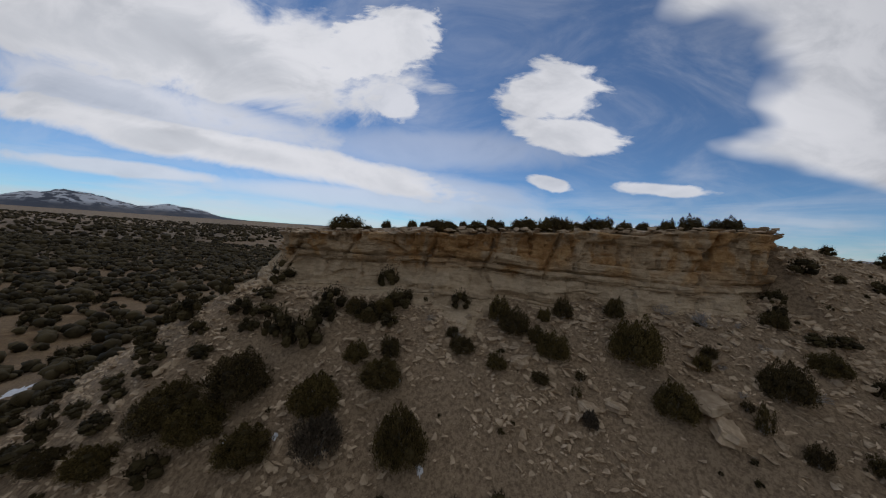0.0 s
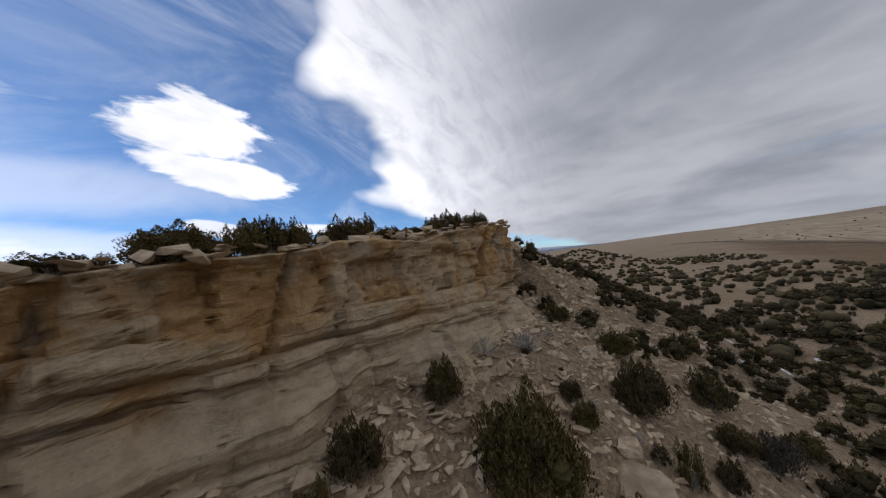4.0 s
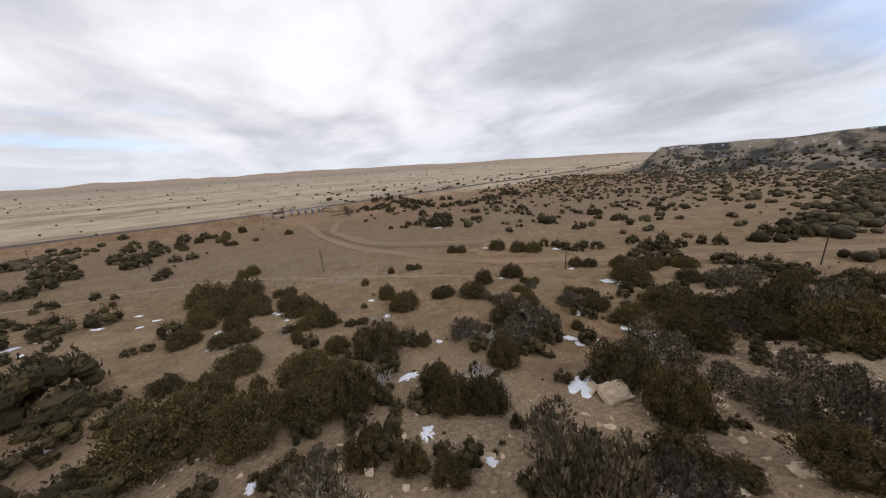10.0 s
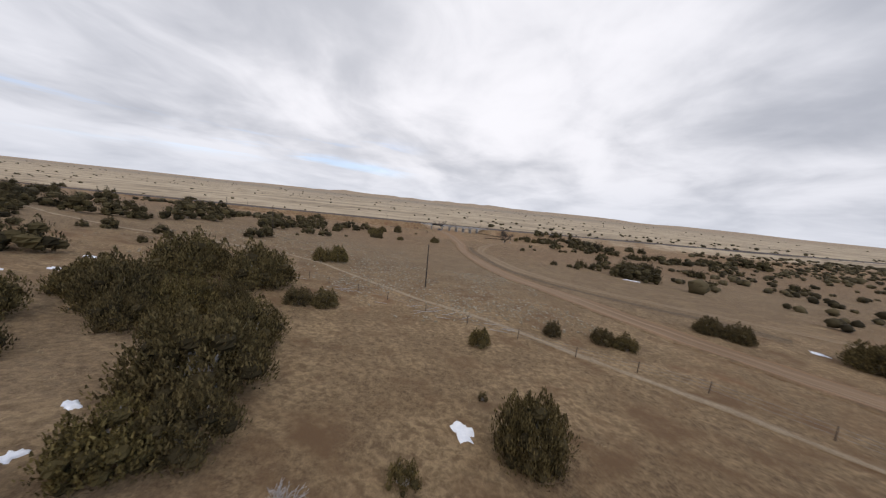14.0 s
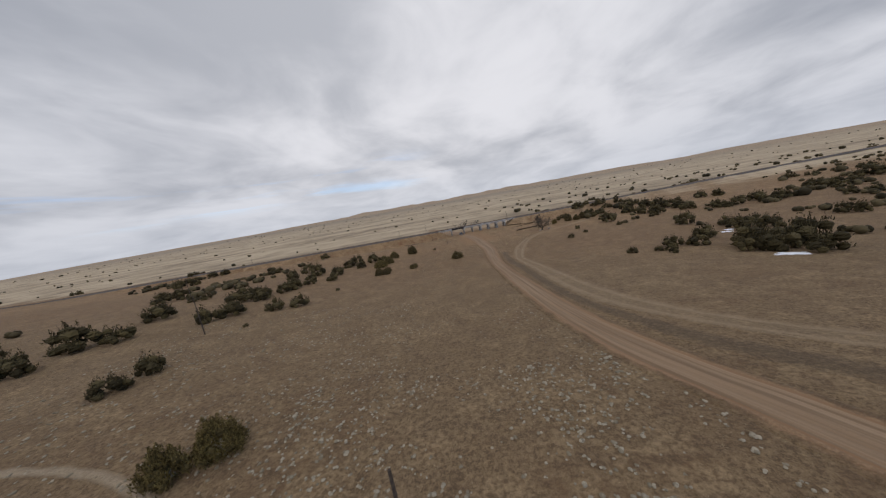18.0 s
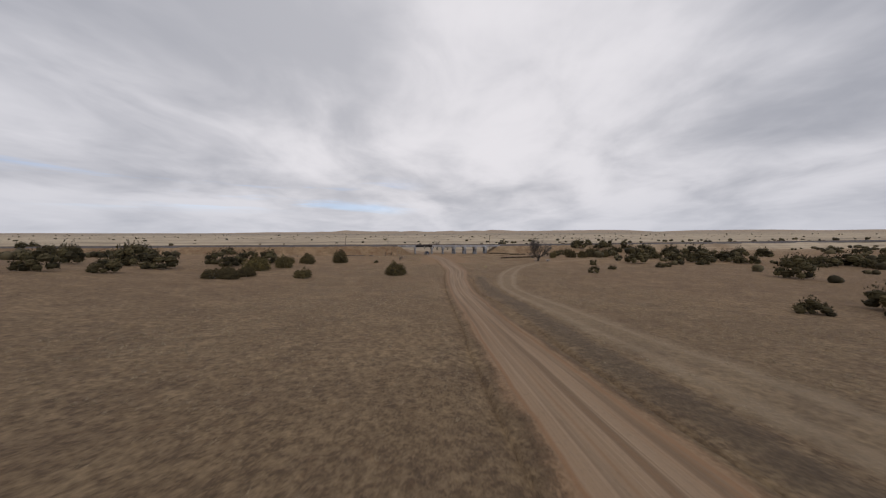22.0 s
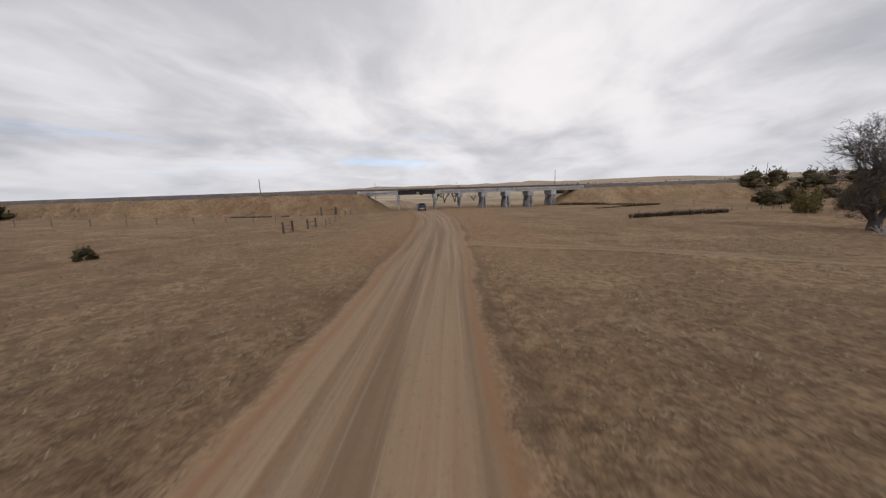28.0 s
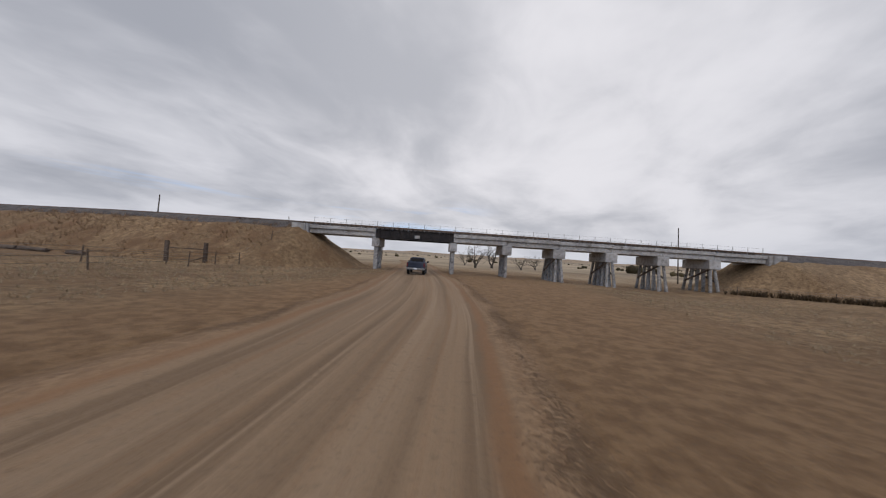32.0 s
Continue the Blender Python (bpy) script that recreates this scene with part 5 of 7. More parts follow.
RIM_TREES += [
    (-27.8, -334.1, 0.67, 51.12), (-30.0, -333.2, 0.82, 50.60), (-31.4, -332.6, 1.26, 51.40), (-33.3, -331.9, 0.84, 51.57), (-36.0, -330.8, 0.77, 50.80), (-38.4, -329.9, 0.80, 50.83), (-41.6, -328.6, 0.83, 52.03), (-44.6, -327.5, 1.14, 52.69),
    (-50.0, -325.3, 1.25, 52.80), (5.3, -347.0, 2.21, 49.12), (-8.5, -341.6, 0.97, 49.33), (-10.3, -340.8, 1.44, 49.40), (-14.7, -339.2, 1.47, 49.69), (-17.7, -338.0, 1.10, 48.83), (-21.7, -336.4, 1.79, 50.60), (-24.6, -335.3, 0.99, 50.93),
    (-26.1, -334.8, 1.01, 51.35), (-35.2, -331.1, 0.66, 50.72), (-48.6, -325.9, 1.26, 52.28), (-4.4, -343.2, 0.51, 48.15), (1.9, -345.7, 0.70, 47.87), (-40.0, -329.3, 1.08, 50.61), (-9.5, -342.0, 0.84, 49.54),
]


for x, y, r in ROCKS:
    ob = new("boulder", RNG.choice(BOULDERS))
    ob.matrix_world = pose(x, y, land_at(x, y) + r * 0.12, RNG.uniform(-14, 14), RNG.uniform(-14, 14), RNG.uniform(0, 360)) @ Matrix.Diagonal((r, r * RNG.uniform(0.6, 0.9), r * RNG.uniform(0.45, 0.75), 1))
    tagged(ob, "pale tan sandstone boulder lying on the stony slope", "boulder", "boulders")


def stone_heap(name, places, rng, label, turn=35):
    """Many stones in one mesh."""
    base = [(np.array([v.co[:] for v in me.vertices]), [tuple(p.vertices) for p in me.polygons]) for me in STONES]
    vs, fs, n = [], [], 0
    for x, y, z, r in places:
        co, faces = rng.choice(base)
        e = Euler([radians(rng.uniform(-turn, turn)), radians(rng.uniform(-turn, turn)), rng.uniform(0, 6.28)]).to_matrix()
        s = np.array([r, r * rng.uniform(0.55, 1), r * rng.uniform(0.35, 0.8)])
        vs.append((co * s) @ np.array(e).T + (x, y, z))
        fs += [tuple(i + n for i in f) for f in faces]
        n += len(co)
    ob = mesh_object(name, np.concatenate(vs), fs, MAT_STONE, smooth=False)
    return tagged(ob, label, "stones", kind="stuff")


def talus():
    rng = random.Random(33)
    some, singles = [], []
    N = 120000
    r_ = np.random.RandomState(5)
    X, Y = r_.uniform(-105, 50, N), r_.uniform(-350, -235, N)
    s = mesa_distance(X, Y)
    band = fbm(X / 9, Y / 9, 51)
    want = np.interp(s, [-1, 0.5, 12, 30, 42, 50], [0, 1.0, 0.85, 0.5, 0.12, 0.0]) * np.clip(0.55 + band * 1.1, 0.08, 1)
    ok = r_.uniform(0, 1, N) < want
    X, Y, s = X[ok], Y[ok], s[ok]
    Z = land(X, Y)
    for x, y, z, d in zip(X, Y, Z, s):
        r = 0.08 + 0.50 * rng.random() ** 3.2 + (0.42 * rng.random() ** 5 if d < 26 else 0)
        if r > 0.50 and len(singles) < 290 and -60 < x < 10:
            singles.append((x, y, z, r))
        else:
            some.append((x, y, z + 0.05 * r, r))
    for x, y, z, r in singles:
        ob = new("stone", rng.choice(STONES))
        ob.parent = ground
        ob.matrix_world = pose(x, y, z + 0.05, rng.uniform(-30, 30), rng.uniform(-30, 30), rng.uniform(0, 360)) @ Matrix.Diagonal((r, r * rng.uniform(0.6, 1), r * rng.uniform(0.4, 0.8), 1))
    stone_heap("talus_stones", some, rng, "loose angular tan sandstone rubble on the slope")


talus()


def ledges():
    """Broken slabs along the rim and at the foot of the cliff."""
    rng = random.Random(8)
    p = np.array(CLIFF_LINE)
    c = np.array([-30.0, -375.0])
    out = []
    for i in range(60, len(p) - 60, 1):
        if rng.random() > 0.75:
            continue
        q = p[i]
        d = (q - c) / np.linalg.norm(q - c)
        w = q + d * rng.uniform(-2.6, 0.15)
        z = 46.9 - 0.072 * q[0] + rng.uniform(-0.25, 0.65)
        out.append((w[0], w[1], z, rng.uniform(0.4, 1.1)))
    flat = []
    for _ in range(900):
        x, y = rng.uniform(-66, 18), rng.uniform(-350, -308)
        if 0.5 < mesa_distance(*arr(x, y))[0] < 11:
            flat.append((x, y, land_at(x, y) + 0.05, 0.35 + 0.95 * rng.random() ** 2))
    stone_heap("foot_slabs", flat, rng, "broken tan sandstone slabs below the cliff", 24)
    stone_heap("rim_slabs", out, rng, "thin broken dark-stained sandstone slabs along the cliff rim", 7)


ledges()


# ---- junipers ----
def lump(vs, fs, at, s, rng, flat=0.85, ring=7):
    """A rough low-poly ball added to lists."""
    n = len(vs)
    for k, (h, r) in enumerate(((-0.7, 0.62), (-0.1, 0.98), (0.5, 0.82))):
        for j in range(ring):
            a = 2 * math.pi * (j + 0.5 * k) / ring
            q = r * rng.uniform(0.75, 1.1)
            vs.append((at[0] + s * q * math.cos(a), at[1] + s * q * math.sin(a), at[2] + s * flat * (h + rng.uniform(-.12, .12))))
    vs.append((at[0], at[1], at[2] + s * flat * 0.95))
    for k in range(2):
        for j in range(ring):
            a, b_ = n + k * ring + j, n + k * ring + (j + 1) % ring
            fs.append((a, b_, b_ + ring, a + ring))
    for j in range(ring):
        fs.append((n + 2 * ring + j, n + 2 * ring + (j + 1) % ring, n + 3 * ring))


def juniper_meshes(rng, clumps=11, tufts=80, tall=1.0, body=0.5, leaf=1.0, mat=None):
    """Crown and trunk of a juniper one metre in radius and about 1.35 high."""
    vs, fs, centres, core = [], [], [], []
    for i in range(clumps):
        a, r = 2.4 * i + rng.uniform(-.4, .4), 0.68 * math.sqrt((i + 0.5) / clumps)
        h = (rng.uniform(0.42, 1.0) * (1.08 - 0.62 * r)) * tall
        centres.append((math.cos(a) * r, math.sin(a) * r, h, rng.uniform(0.30, 0.44)))
        if r > 0.3:
            centres.append((math.cos(a + .3) * (r + .08), math.sin(a + .3) * (r + .08), 0.24, rng.uniform(0.24, 0.36)))
    for (x, y, z, s) in centres:
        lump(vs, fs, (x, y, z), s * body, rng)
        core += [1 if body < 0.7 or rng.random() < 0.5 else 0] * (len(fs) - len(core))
        for k in range(tufts):
            d = Vector((rng.gauss(0, 1), rng.gauss(0, 1), rng.gauss(0.25, 1))).normalized()
            if k % 3 == 0:
                # upright sprays that break the outline
                h = rng.uniform(0.3, 1.35)
                at = Vector((x, y, z + s * h)) + Vector((math.cos(k), math.sin(k), 0)) * s * 0.42 * (1.45 - h)
            else:
                at = Vector((x, y, z)) + d * s * rng.uniform(0.50, 1.04)
            at.z = max(at.z, 0.03)
            ax = (d * 0.45 + Vector((rng.uniform(-.35, .35), rng.uniform(-.35, .35), rng.uniform(0.7, 1.4)))).normalized()
            side = ax.cross(Vector((rng.uniform(-1, 1), rng.uniform(-1, 1), rng.uniform(-1, 1)))).normalized()
            ln, w = leaf * rng.uniform(0.045, 0.125), leaf * rng.uniform(0.012, 0.027)
            n = len(vs)
            vs += [tuple(at - side * w), tuple(at + side * w), tuple(at + ax * ln + side * w * 0.4), tuple(at + ax * ln * 0.85 - side * w * 0.5)]
            fs.append((n, n + 1, n + 2, n + 3))
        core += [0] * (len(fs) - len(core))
    crown = bpy.data.meshes.new("crown")
    crown.from_pydata(vs, [], fs)
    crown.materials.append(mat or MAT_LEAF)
    # second slot: core lumps coloured with the crown's inner shade
    crown.materials.append(mat or MAT_SHADED_CORE)
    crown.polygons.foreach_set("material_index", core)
    bm = bmesh.new()
    for (x, y, z, s) in centres[:9]:
        mid = (x * 0.5 + rng.uniform(-.1, .1), y * 0.5 + rng.uniform(-.1, .1), z * 0.5)
        tube(bm, (rng.uniform(-.06, .06), rng.uniform(-.06, .06), -0.15), mid, 0.07, 0.045, 5)
        tip = (x * 1.1, y * 1.1, z + s * rng.uniform(0.1, 0.6))
        tube(bm, mid, tip, 0.035, 0.006, 4)
    trunk = bpy.data.meshes.new("trunk")
    bm.to_mesh(trunk)
    bm.free()
    trunk.materials.append(MAT_DEAD)
    return crown, trunk


RNG = random.Random(4)
JUNIPERS = [juniper_meshes(RNG, RNG.randint(11, 15), 190) for _ in range(8)]
UPRIGHT = [juniper_meshes(RNG, RNG.randint(5, 7), 200, 1.35) for _ in range(3)]
SMALL = [juniper_meshes(RNG, 8, 130) for _ in range(3)]
BIG = [juniper_meshes(RNG, RNG.randint(18, 22), 330, 1.0, 0.46, 0.72) for _ in range(5)]
MAT_TWIG = leaf_material("bare_twigs", (0.060, 0.047, 0.035), (0.200, 0.162, 0.124))
SHRUBS = [juniper_meshes(RNG, RNG.randint(8, 11), 210, 1.0, 0.24, 1.15, MAT_TWIG) for _ in range(4)]
TAKEN = []


SHRUB = "grey-brown leafless shrub with fine twigs on the slope"


def juniper(x, y, radius, height, rng, label="dark olive-brown juniper bush on dry ground", group="junipers"):
    if label == SHRUB:
        crown, trunk = rng.choice(SHRUBS)
    else:
        crown, trunk = rng.choice(SMALL if radius < 0.7 else UPRIGHT if height > radius * 2.1 else BIG if radius > 1.7 else JUNIPERS)
    top = thing("shrub" if label == SHRUB else "juniper", label, "bush", "leafless shrubs" if label == SHRUB else group)
    for nm, me in (("trunk", trunk), ("crown", crown)):
        ob = new(nm, me)
        ob.parent = top
    top.matrix_world = pose(x, y, land_at(x, y) - 0.04 - 0.04 * radius, 0, 0, rng.uniform(0, 360)) @ Matrix.Diagonal((radius * 1.14, radius * 1.14, height / 1.18, 1))
    TAKEN.append((x, y, radius))
    return top


STAND = []


def split(x, y, r, rng):
    """A wide clump is several bushes that touch."""
    if r < 2.9:
        return [(x, y, r)]
    n = 2 if r < 3.6 else 3
    a0 = rng.uniform(0, 6.28)
    return [(x + 0.58 * r * math.cos(a0 + 6.283 * k / n), y + 0.58 * r * math.sin(a0 + 6.283 * k / n), r * rng.uniform(0.48, 0.62)) for k in range(n)]


for X0, Y0, R0 in BUSHES:
    rng = random.Random(int(X0 * 10) * 7919 + int(Y0 * 10))
    for x, y, r in split(X0, Y0, R0, rng):
        tall = 2.3 if rng.random() < 0.12 and r < 1.5 else rng.uniform(1.35, 1.85)
        if (-46 < x < 30 and -322 < y < -205) or (-30 < x < 45 and -205 <= y < -60):
            juniper(x, y, r, r * tall, rng)
        else:
            STAND.append((x, y, r, r * tall))
            TAKEN.append((x, y, r))


for x, y, r, h in MAPPED:
    if y > -255:
        r, h = r * 0.95, min(max(h * 1.05, r * 1.15), r * 1.55)
    rng = random.Random(int(x * 10) * 7919 + int(y * 10))
    if -46 < x < 40 and -330 < y < -60:
        juniper(x, y, r, h, rng, *((SHRUB,) if y < -262 and rng.random() < 0.30 else ()))
    else:
        STAND.append((x, y, r, h))
        TAKEN.append((x, y, r))


def scatter(n, x0, x1, y0, y1, lo, hi, keep, seed, apart=0.8, label=None, tall=(1.2, 1.75)):
    rng = random.Random(seed)
    done, tries = 0, 0
    while done < n and tries < n * 14:
        tries += 1
        x, y = rng.uniform(x0, x1), rng.uniform(y0, y1)
        r = lo + (hi - lo) * rng.random() ** 1.6
        if any((x - a) ** 2 + (y - b_) ** 2 < ((r + q) * apart) ** 2 for a, b_, q in TAKEN) or not keep(x, y, rng):
            continue
        if label:
            juniper(x, y, r, r * rng.uniform(*tall), rng, label)
        else:
            STAND.append((x, y, r, r * rng.uniform(*tall)))
            TAKEN.append((x, y, r))
        done += 1


def road_gap(x, y):
    return min(to_line(*arr(x, y), ROAD)[0][0], to_line(*arr(x, y), TRACK)[0][0])


def on_slope(x, y, rng):
    s = mesa_distance(*arr(x, y))[0]
    known = -58 < x < 12 and -345 < y < -225
    chance = (0.0 if s < 22 else 0.55 if y < -262 else 0.05) if known else 0.3 if s < 22 else 1.0
    return 5 < s < 62 and road_gap(x, y) > 6 and rng.random() < chance


def small_on_slope(x, y, rng):
    return 3 < mesa_distance(*arr(x, y))[0] < 62 and road_gap(x, y) > 6 and rng.random() < 0.7


scatter(600, -130, 50, -372, -255, 0.7, 2.0, on_slope, 11, 0.66)
scatter(230, -125, -58, -315, -205, 0.7, 1.9, lambda x, y, r: mesa_distance(*arr(x, y))[0] > 15 and r.random() < 0.3 + 0.7 * (y < -250), 15, 0.75)
scatter(200, -110, 60, -345, -250, 0.18, 0.5, small_on_slope, 13)
for x, y, r in ((1.6, -333.4, 1.5), (-0.2, -334.4, 1.4), (-2.0, -335.3, 1.3), (3.4, -334.8, 1.5), (-3.8, -336.4, 1.0)):
    juniper(x, y, r, r * 1.35, random.Random(int(x * 10) + 7), "large dark juniper clump at the cliff foot")
for x, y, r, zt in RIM_TREES:
    rng = random.Random(int(x * 10))
    juniper(x, y, max(r * 1.3, (zt - land_at(x, y)) * 0.52), max(zt - land_at(x, y), r * 0.8), rng, "dark juniper tree standing on the mesa rim", "rim junipers")
scatter(14, -60, 14, -352, -330, 0.4, 0.9, lambda x, y, r: -9 < mesa_distance(*arr(x, y))[0] < -2.8, 12, 0.7, "low dark juniper on the mesa rim", (1.0, 1.5))
scatter(20, -80, 10, -400, -340, 1.2, 2.0, lambda x, y, r: mesa_distance(*arr(x, y))[0] < -9, 14, 0.7, "dark juniper tree standing on the mesa top", (1.1, 1.5))


def juniper_stand():
    """The bushes further off, in one mesh: copies of the smaller crowns."""
    rng = random.Random(99)
    base = []
    for crown, _ in [juniper_meshes(random.Random(200 + k), 7, 34, 1.0, 0.80, 1.25) for k in range(6)]:
        co = np.array([v.co[:] for v in crown.vertices])
        base.append((co, [tuple(q.vertices) for q in crown.polygons], [q.material_index for q in crown.polygons]))
        bpy.data.meshes.remove(crown)
    vs, fs, inside, n = [], [], [], 0
    S = np.array(STAND)
    Z = land(S[:, 0], S[:, 1])
    for (x, y, r, h), z in zip(STAND, Z):
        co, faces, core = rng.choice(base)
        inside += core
        a = rng.uniform(0, 6.28)
        c, s_ = math.cos(a), math.sin(a)
        q = co * (r, r, h / 1.3)
        vs.append(np.stack([q[:, 0] * c - q[:, 1] * s_ + x, q[:, 0] * s_ + q[:, 1] * c + y, q[:, 2] + z - 0.08], 1))
        fs += [tuple(i + n for i in f) for f in faces]
        n += len(co)
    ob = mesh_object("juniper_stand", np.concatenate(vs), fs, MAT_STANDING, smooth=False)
    ob.data.materials.append(MAT_SHADED_CORE)
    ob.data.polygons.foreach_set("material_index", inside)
    tagged(ob, "many dark olive-brown junipers scattered over the slope", "bushes", kind="stuff")


juniper_stand()


def far_woods():
    """Bushes too far away to tell apart, in one mesh."""
    rng = random.Random(17)
    vs, fs = [], []

    def put(n, x0, x1, y0, y1, keep, lo=1.0, hi=2.6):
        X = np.array([rng.uniform(x0, x1) for _ in range(n)])
        Y = np.array([rng.uniform(y0, y1) for _ in range(n)])
        Z = land(X, Y)
        clump = fbm(X / 90, Y / 90, 91)
        q, _ = to_line(X, Y, ROAD)
        rail = np.abs(Y - rail_line(X))
        for x, y, z, c, d, e in zip(X, Y, Z, clump, q, rail):
            if d < 9 or e < 13 or not keep(x, y, c, rng):
                continue
            r = rng.uniform(lo, hi)
            for k in range(rng.randint(2, 3)):
                lump(vs, fs, (x + rng.uniform(-.7, .7) * r, y + rng.uniform(-.7, .7) * r, z + r * rng.uniform(0.3, 0.55)), r * rng.uniform(0.5, 0.8), rng, 0.85, 5)
    # open plain west of the road, thinning northwards
    put(2300, -420, -95, -340, -20, lambda x, y, c, r: c > 0.25 - 0.5 * (y < -150) - 0.2 * (y < -230) and mesa_distance(*arr(x, y))[0] > 30)
    # woods in the east and south
    put(3600, 75, 560, -420, 60, lambda x, y, c, r: r.random() < 0.30 + 0.0016 * (x - 75) - 0.3 * (y > -40) + c * 0.5)
    put(2400, 60, 1900, -1500, 500, lambda x, y, c, r: (y < 330 - 0.1 * x) and r.random() < 0.7, 1.8, 4.2)
    put(3000, -500, 500, -1900, -430, lambda x, y, c, r: r.random() < 0.95, 1.8, 4.2)
    put(4200, 150, 1500, -1700, -420, lambda x, y, c, r: r.random() < 0.8 + c, 2.5, 5.5)
    put(8500, 40, 420, -720, -290, lambda x, y, c, r: r.random() < 0.75 + c * 0.6 and (x > 60 or y < -330), 1.2, 3.0)
    put(700, -420, -100, -480, -330, lambda x, y, c, r: mesa_distance(*arr(x, y))[0] > 12, 1.0, 2.2)
    put(700, -900, -75, -900, -180, lambda x, y, c, r: c > -0.1 and mesa_distance(*arr(x, y))[0] > 30, 1.4, 3.0)
    # scattered bushes beyond the railway
    put(700, -900, 900, 25, 900, lambda x, y, c, r: r.random() < 0.35 + c * 0.6)
    put(500, -2000, 2000, 600, 2400, lambda x, y, c, r: c > 0.1, 2.0, 4.5)
    for X, Y, Z in WOODED:
        for _ in range(2600):
            j, i = int(rng.random() ** 1.3 * 18), rng.randrange(X.shape[1])
            r = rng.uniform(1.3, 3.0)
            lump(vs, fs, (X[j, i] + rng.uniform(-4, 4), Y[j, i] + rng.uniform(-4, 4), Z[j, i] + r * 0.3), r, rng, 0.85, 5)
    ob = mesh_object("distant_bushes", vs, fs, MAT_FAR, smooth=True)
    tagged(ob, "far scattered dark juniper bushes on pale grassland", "bushes", kind="stuff")


far_woods()


# ---- snow ----
def snow_patch(x, y, r, rng):
    n, rings = 22, 4
    a0 = [1 + 0.40 * math.sin(3 * k * 6.283 / n + rng.random() * 6) * rng.random() + rng.uniform(-.28, .28) for k in range(n)]
    sx, turn = rng.uniform(0.45, 0.8), rng.uniform(0, math.pi)
    px_, py_, top = [x], [y], [0.10]
    for i in range(1, rings + 1):
        for k in range(n):
            a, q = 2 * math.pi * k / n, r * a0[k] * i / rings
            ux, uy = math.cos(a) * q, math.sin(a) * q * sx
            px_.append(x + ux * math.cos(turn) - uy * math.sin(turn))
            py_.append(y + ux * math.sin(turn) + uy * math.cos(turn))
            top.append((0.10, 0.09, 0.07, -0.10)[i - 1] + rng.uniform(-.015, .015))
    z = land(px_, py_) + np.array(top)
    fs = [(0, 1 + k, 1 + (k + 1) % n) for k in range(n)]
    for i in range(rings - 1):
        b_ = 1 + i * n
        fs += [(b_ + k, b_ + n + k, b_ + n + (k + 1) % n, b_ + (k + 1) % n) for k in range(n)]
    ob = mesh_object("snow_patch", list(zip(px_, py_, z)), fs, MAT_SNOW)
    tagged(ob, "small leftover patch of white snow on bare ground", "snow", "snow patches")


RNG = random.Random(77)
for x, y, r in SNOW:
    snow_patch(x, y, max(r * 1.1, 0.35), RNG)
for _ in range(26):
    x, y = RNG.uniform(-100, -40), RNG.uniform(-300, -225)
    snow_patch(x, y, RNG.uniform(0.4, 1.1), RNG)
for _ in range(30):
    x, y = RNG.uniform(50, 330), RNG.uniform(-420, -330)
    snow_patch(x, y, RNG.uniform(1.5, 6), RNG)


# ---- dead shrubs and bare trees ----
def branches(bm, base, way, length, radius, depth, rng, spread=0.6, n=(2, 3), lift=0.15, sides=5, fine=0.62):
    if depth < 0 or length < 0.05:
        return
    a = Vector(base)
    for k in range(2):
        b_ = a + way * length * 0.5
        tube(bm, a, b_, radius * (1 - 0.2 * k), radius * (0.8 - 0.2 * k), sides if depth > 1 else 3)
        a = b_
        way = (way + Vector((rng.uniform(-.25, .25), rng.uniform(-.25, .25), rng.uniform(-.1, .2)))).normalized()
    for _ in range(rng.randint(*n)):
        w = (way + Vector((rng.uniform(-1, 1), rng.uniform(-1, 1), rng.uniform(-.7, .8) + lift)) * spread).normalized()
        branches(bm, a, w, length * rng.uniform(0.6, 0.85), radius * fine, depth - 1, rng, spread, n, lift, sides, fine)


def dead_shrub(x, y, size, rng):
    bm = bmesh.new()
    for k in range(14):
        w = Vector((rng.uniform(-1, 1), rng.uniform(-1, 1), rng.uniform(0.1, 1.1))).normalized()
        branches(bm, (rng.uniform(-.2, .2), rng.uniform(-.2, .2), 0.02), w, 0.42, 0.035, 2, rng, 0.8, (2, 3), 0.05, 4)
    top = thing("dead_shrub", "bleached grey dead juniper branches on the ground", "shrub", "dead shrubs")
    part("dead_crown", bm, MAT_DEAD, top)
    bm = bmesh.new()
    tube(bm, (0, 0, -0.15), (0.05, 0.03, 0.18), 0.10, 0.07, 7)
    part("stump", bm, MAT_DEAD, top)
    top.matrix_world = pose(x, y, land_at(x, y), 0, 0, rng.uniform(0, 360)) @ Matrix.Scale(size, 4)


RNG = random.Random(5)
for x, y, r in DEAD:
    dead_shrub(x, y, r, RNG)


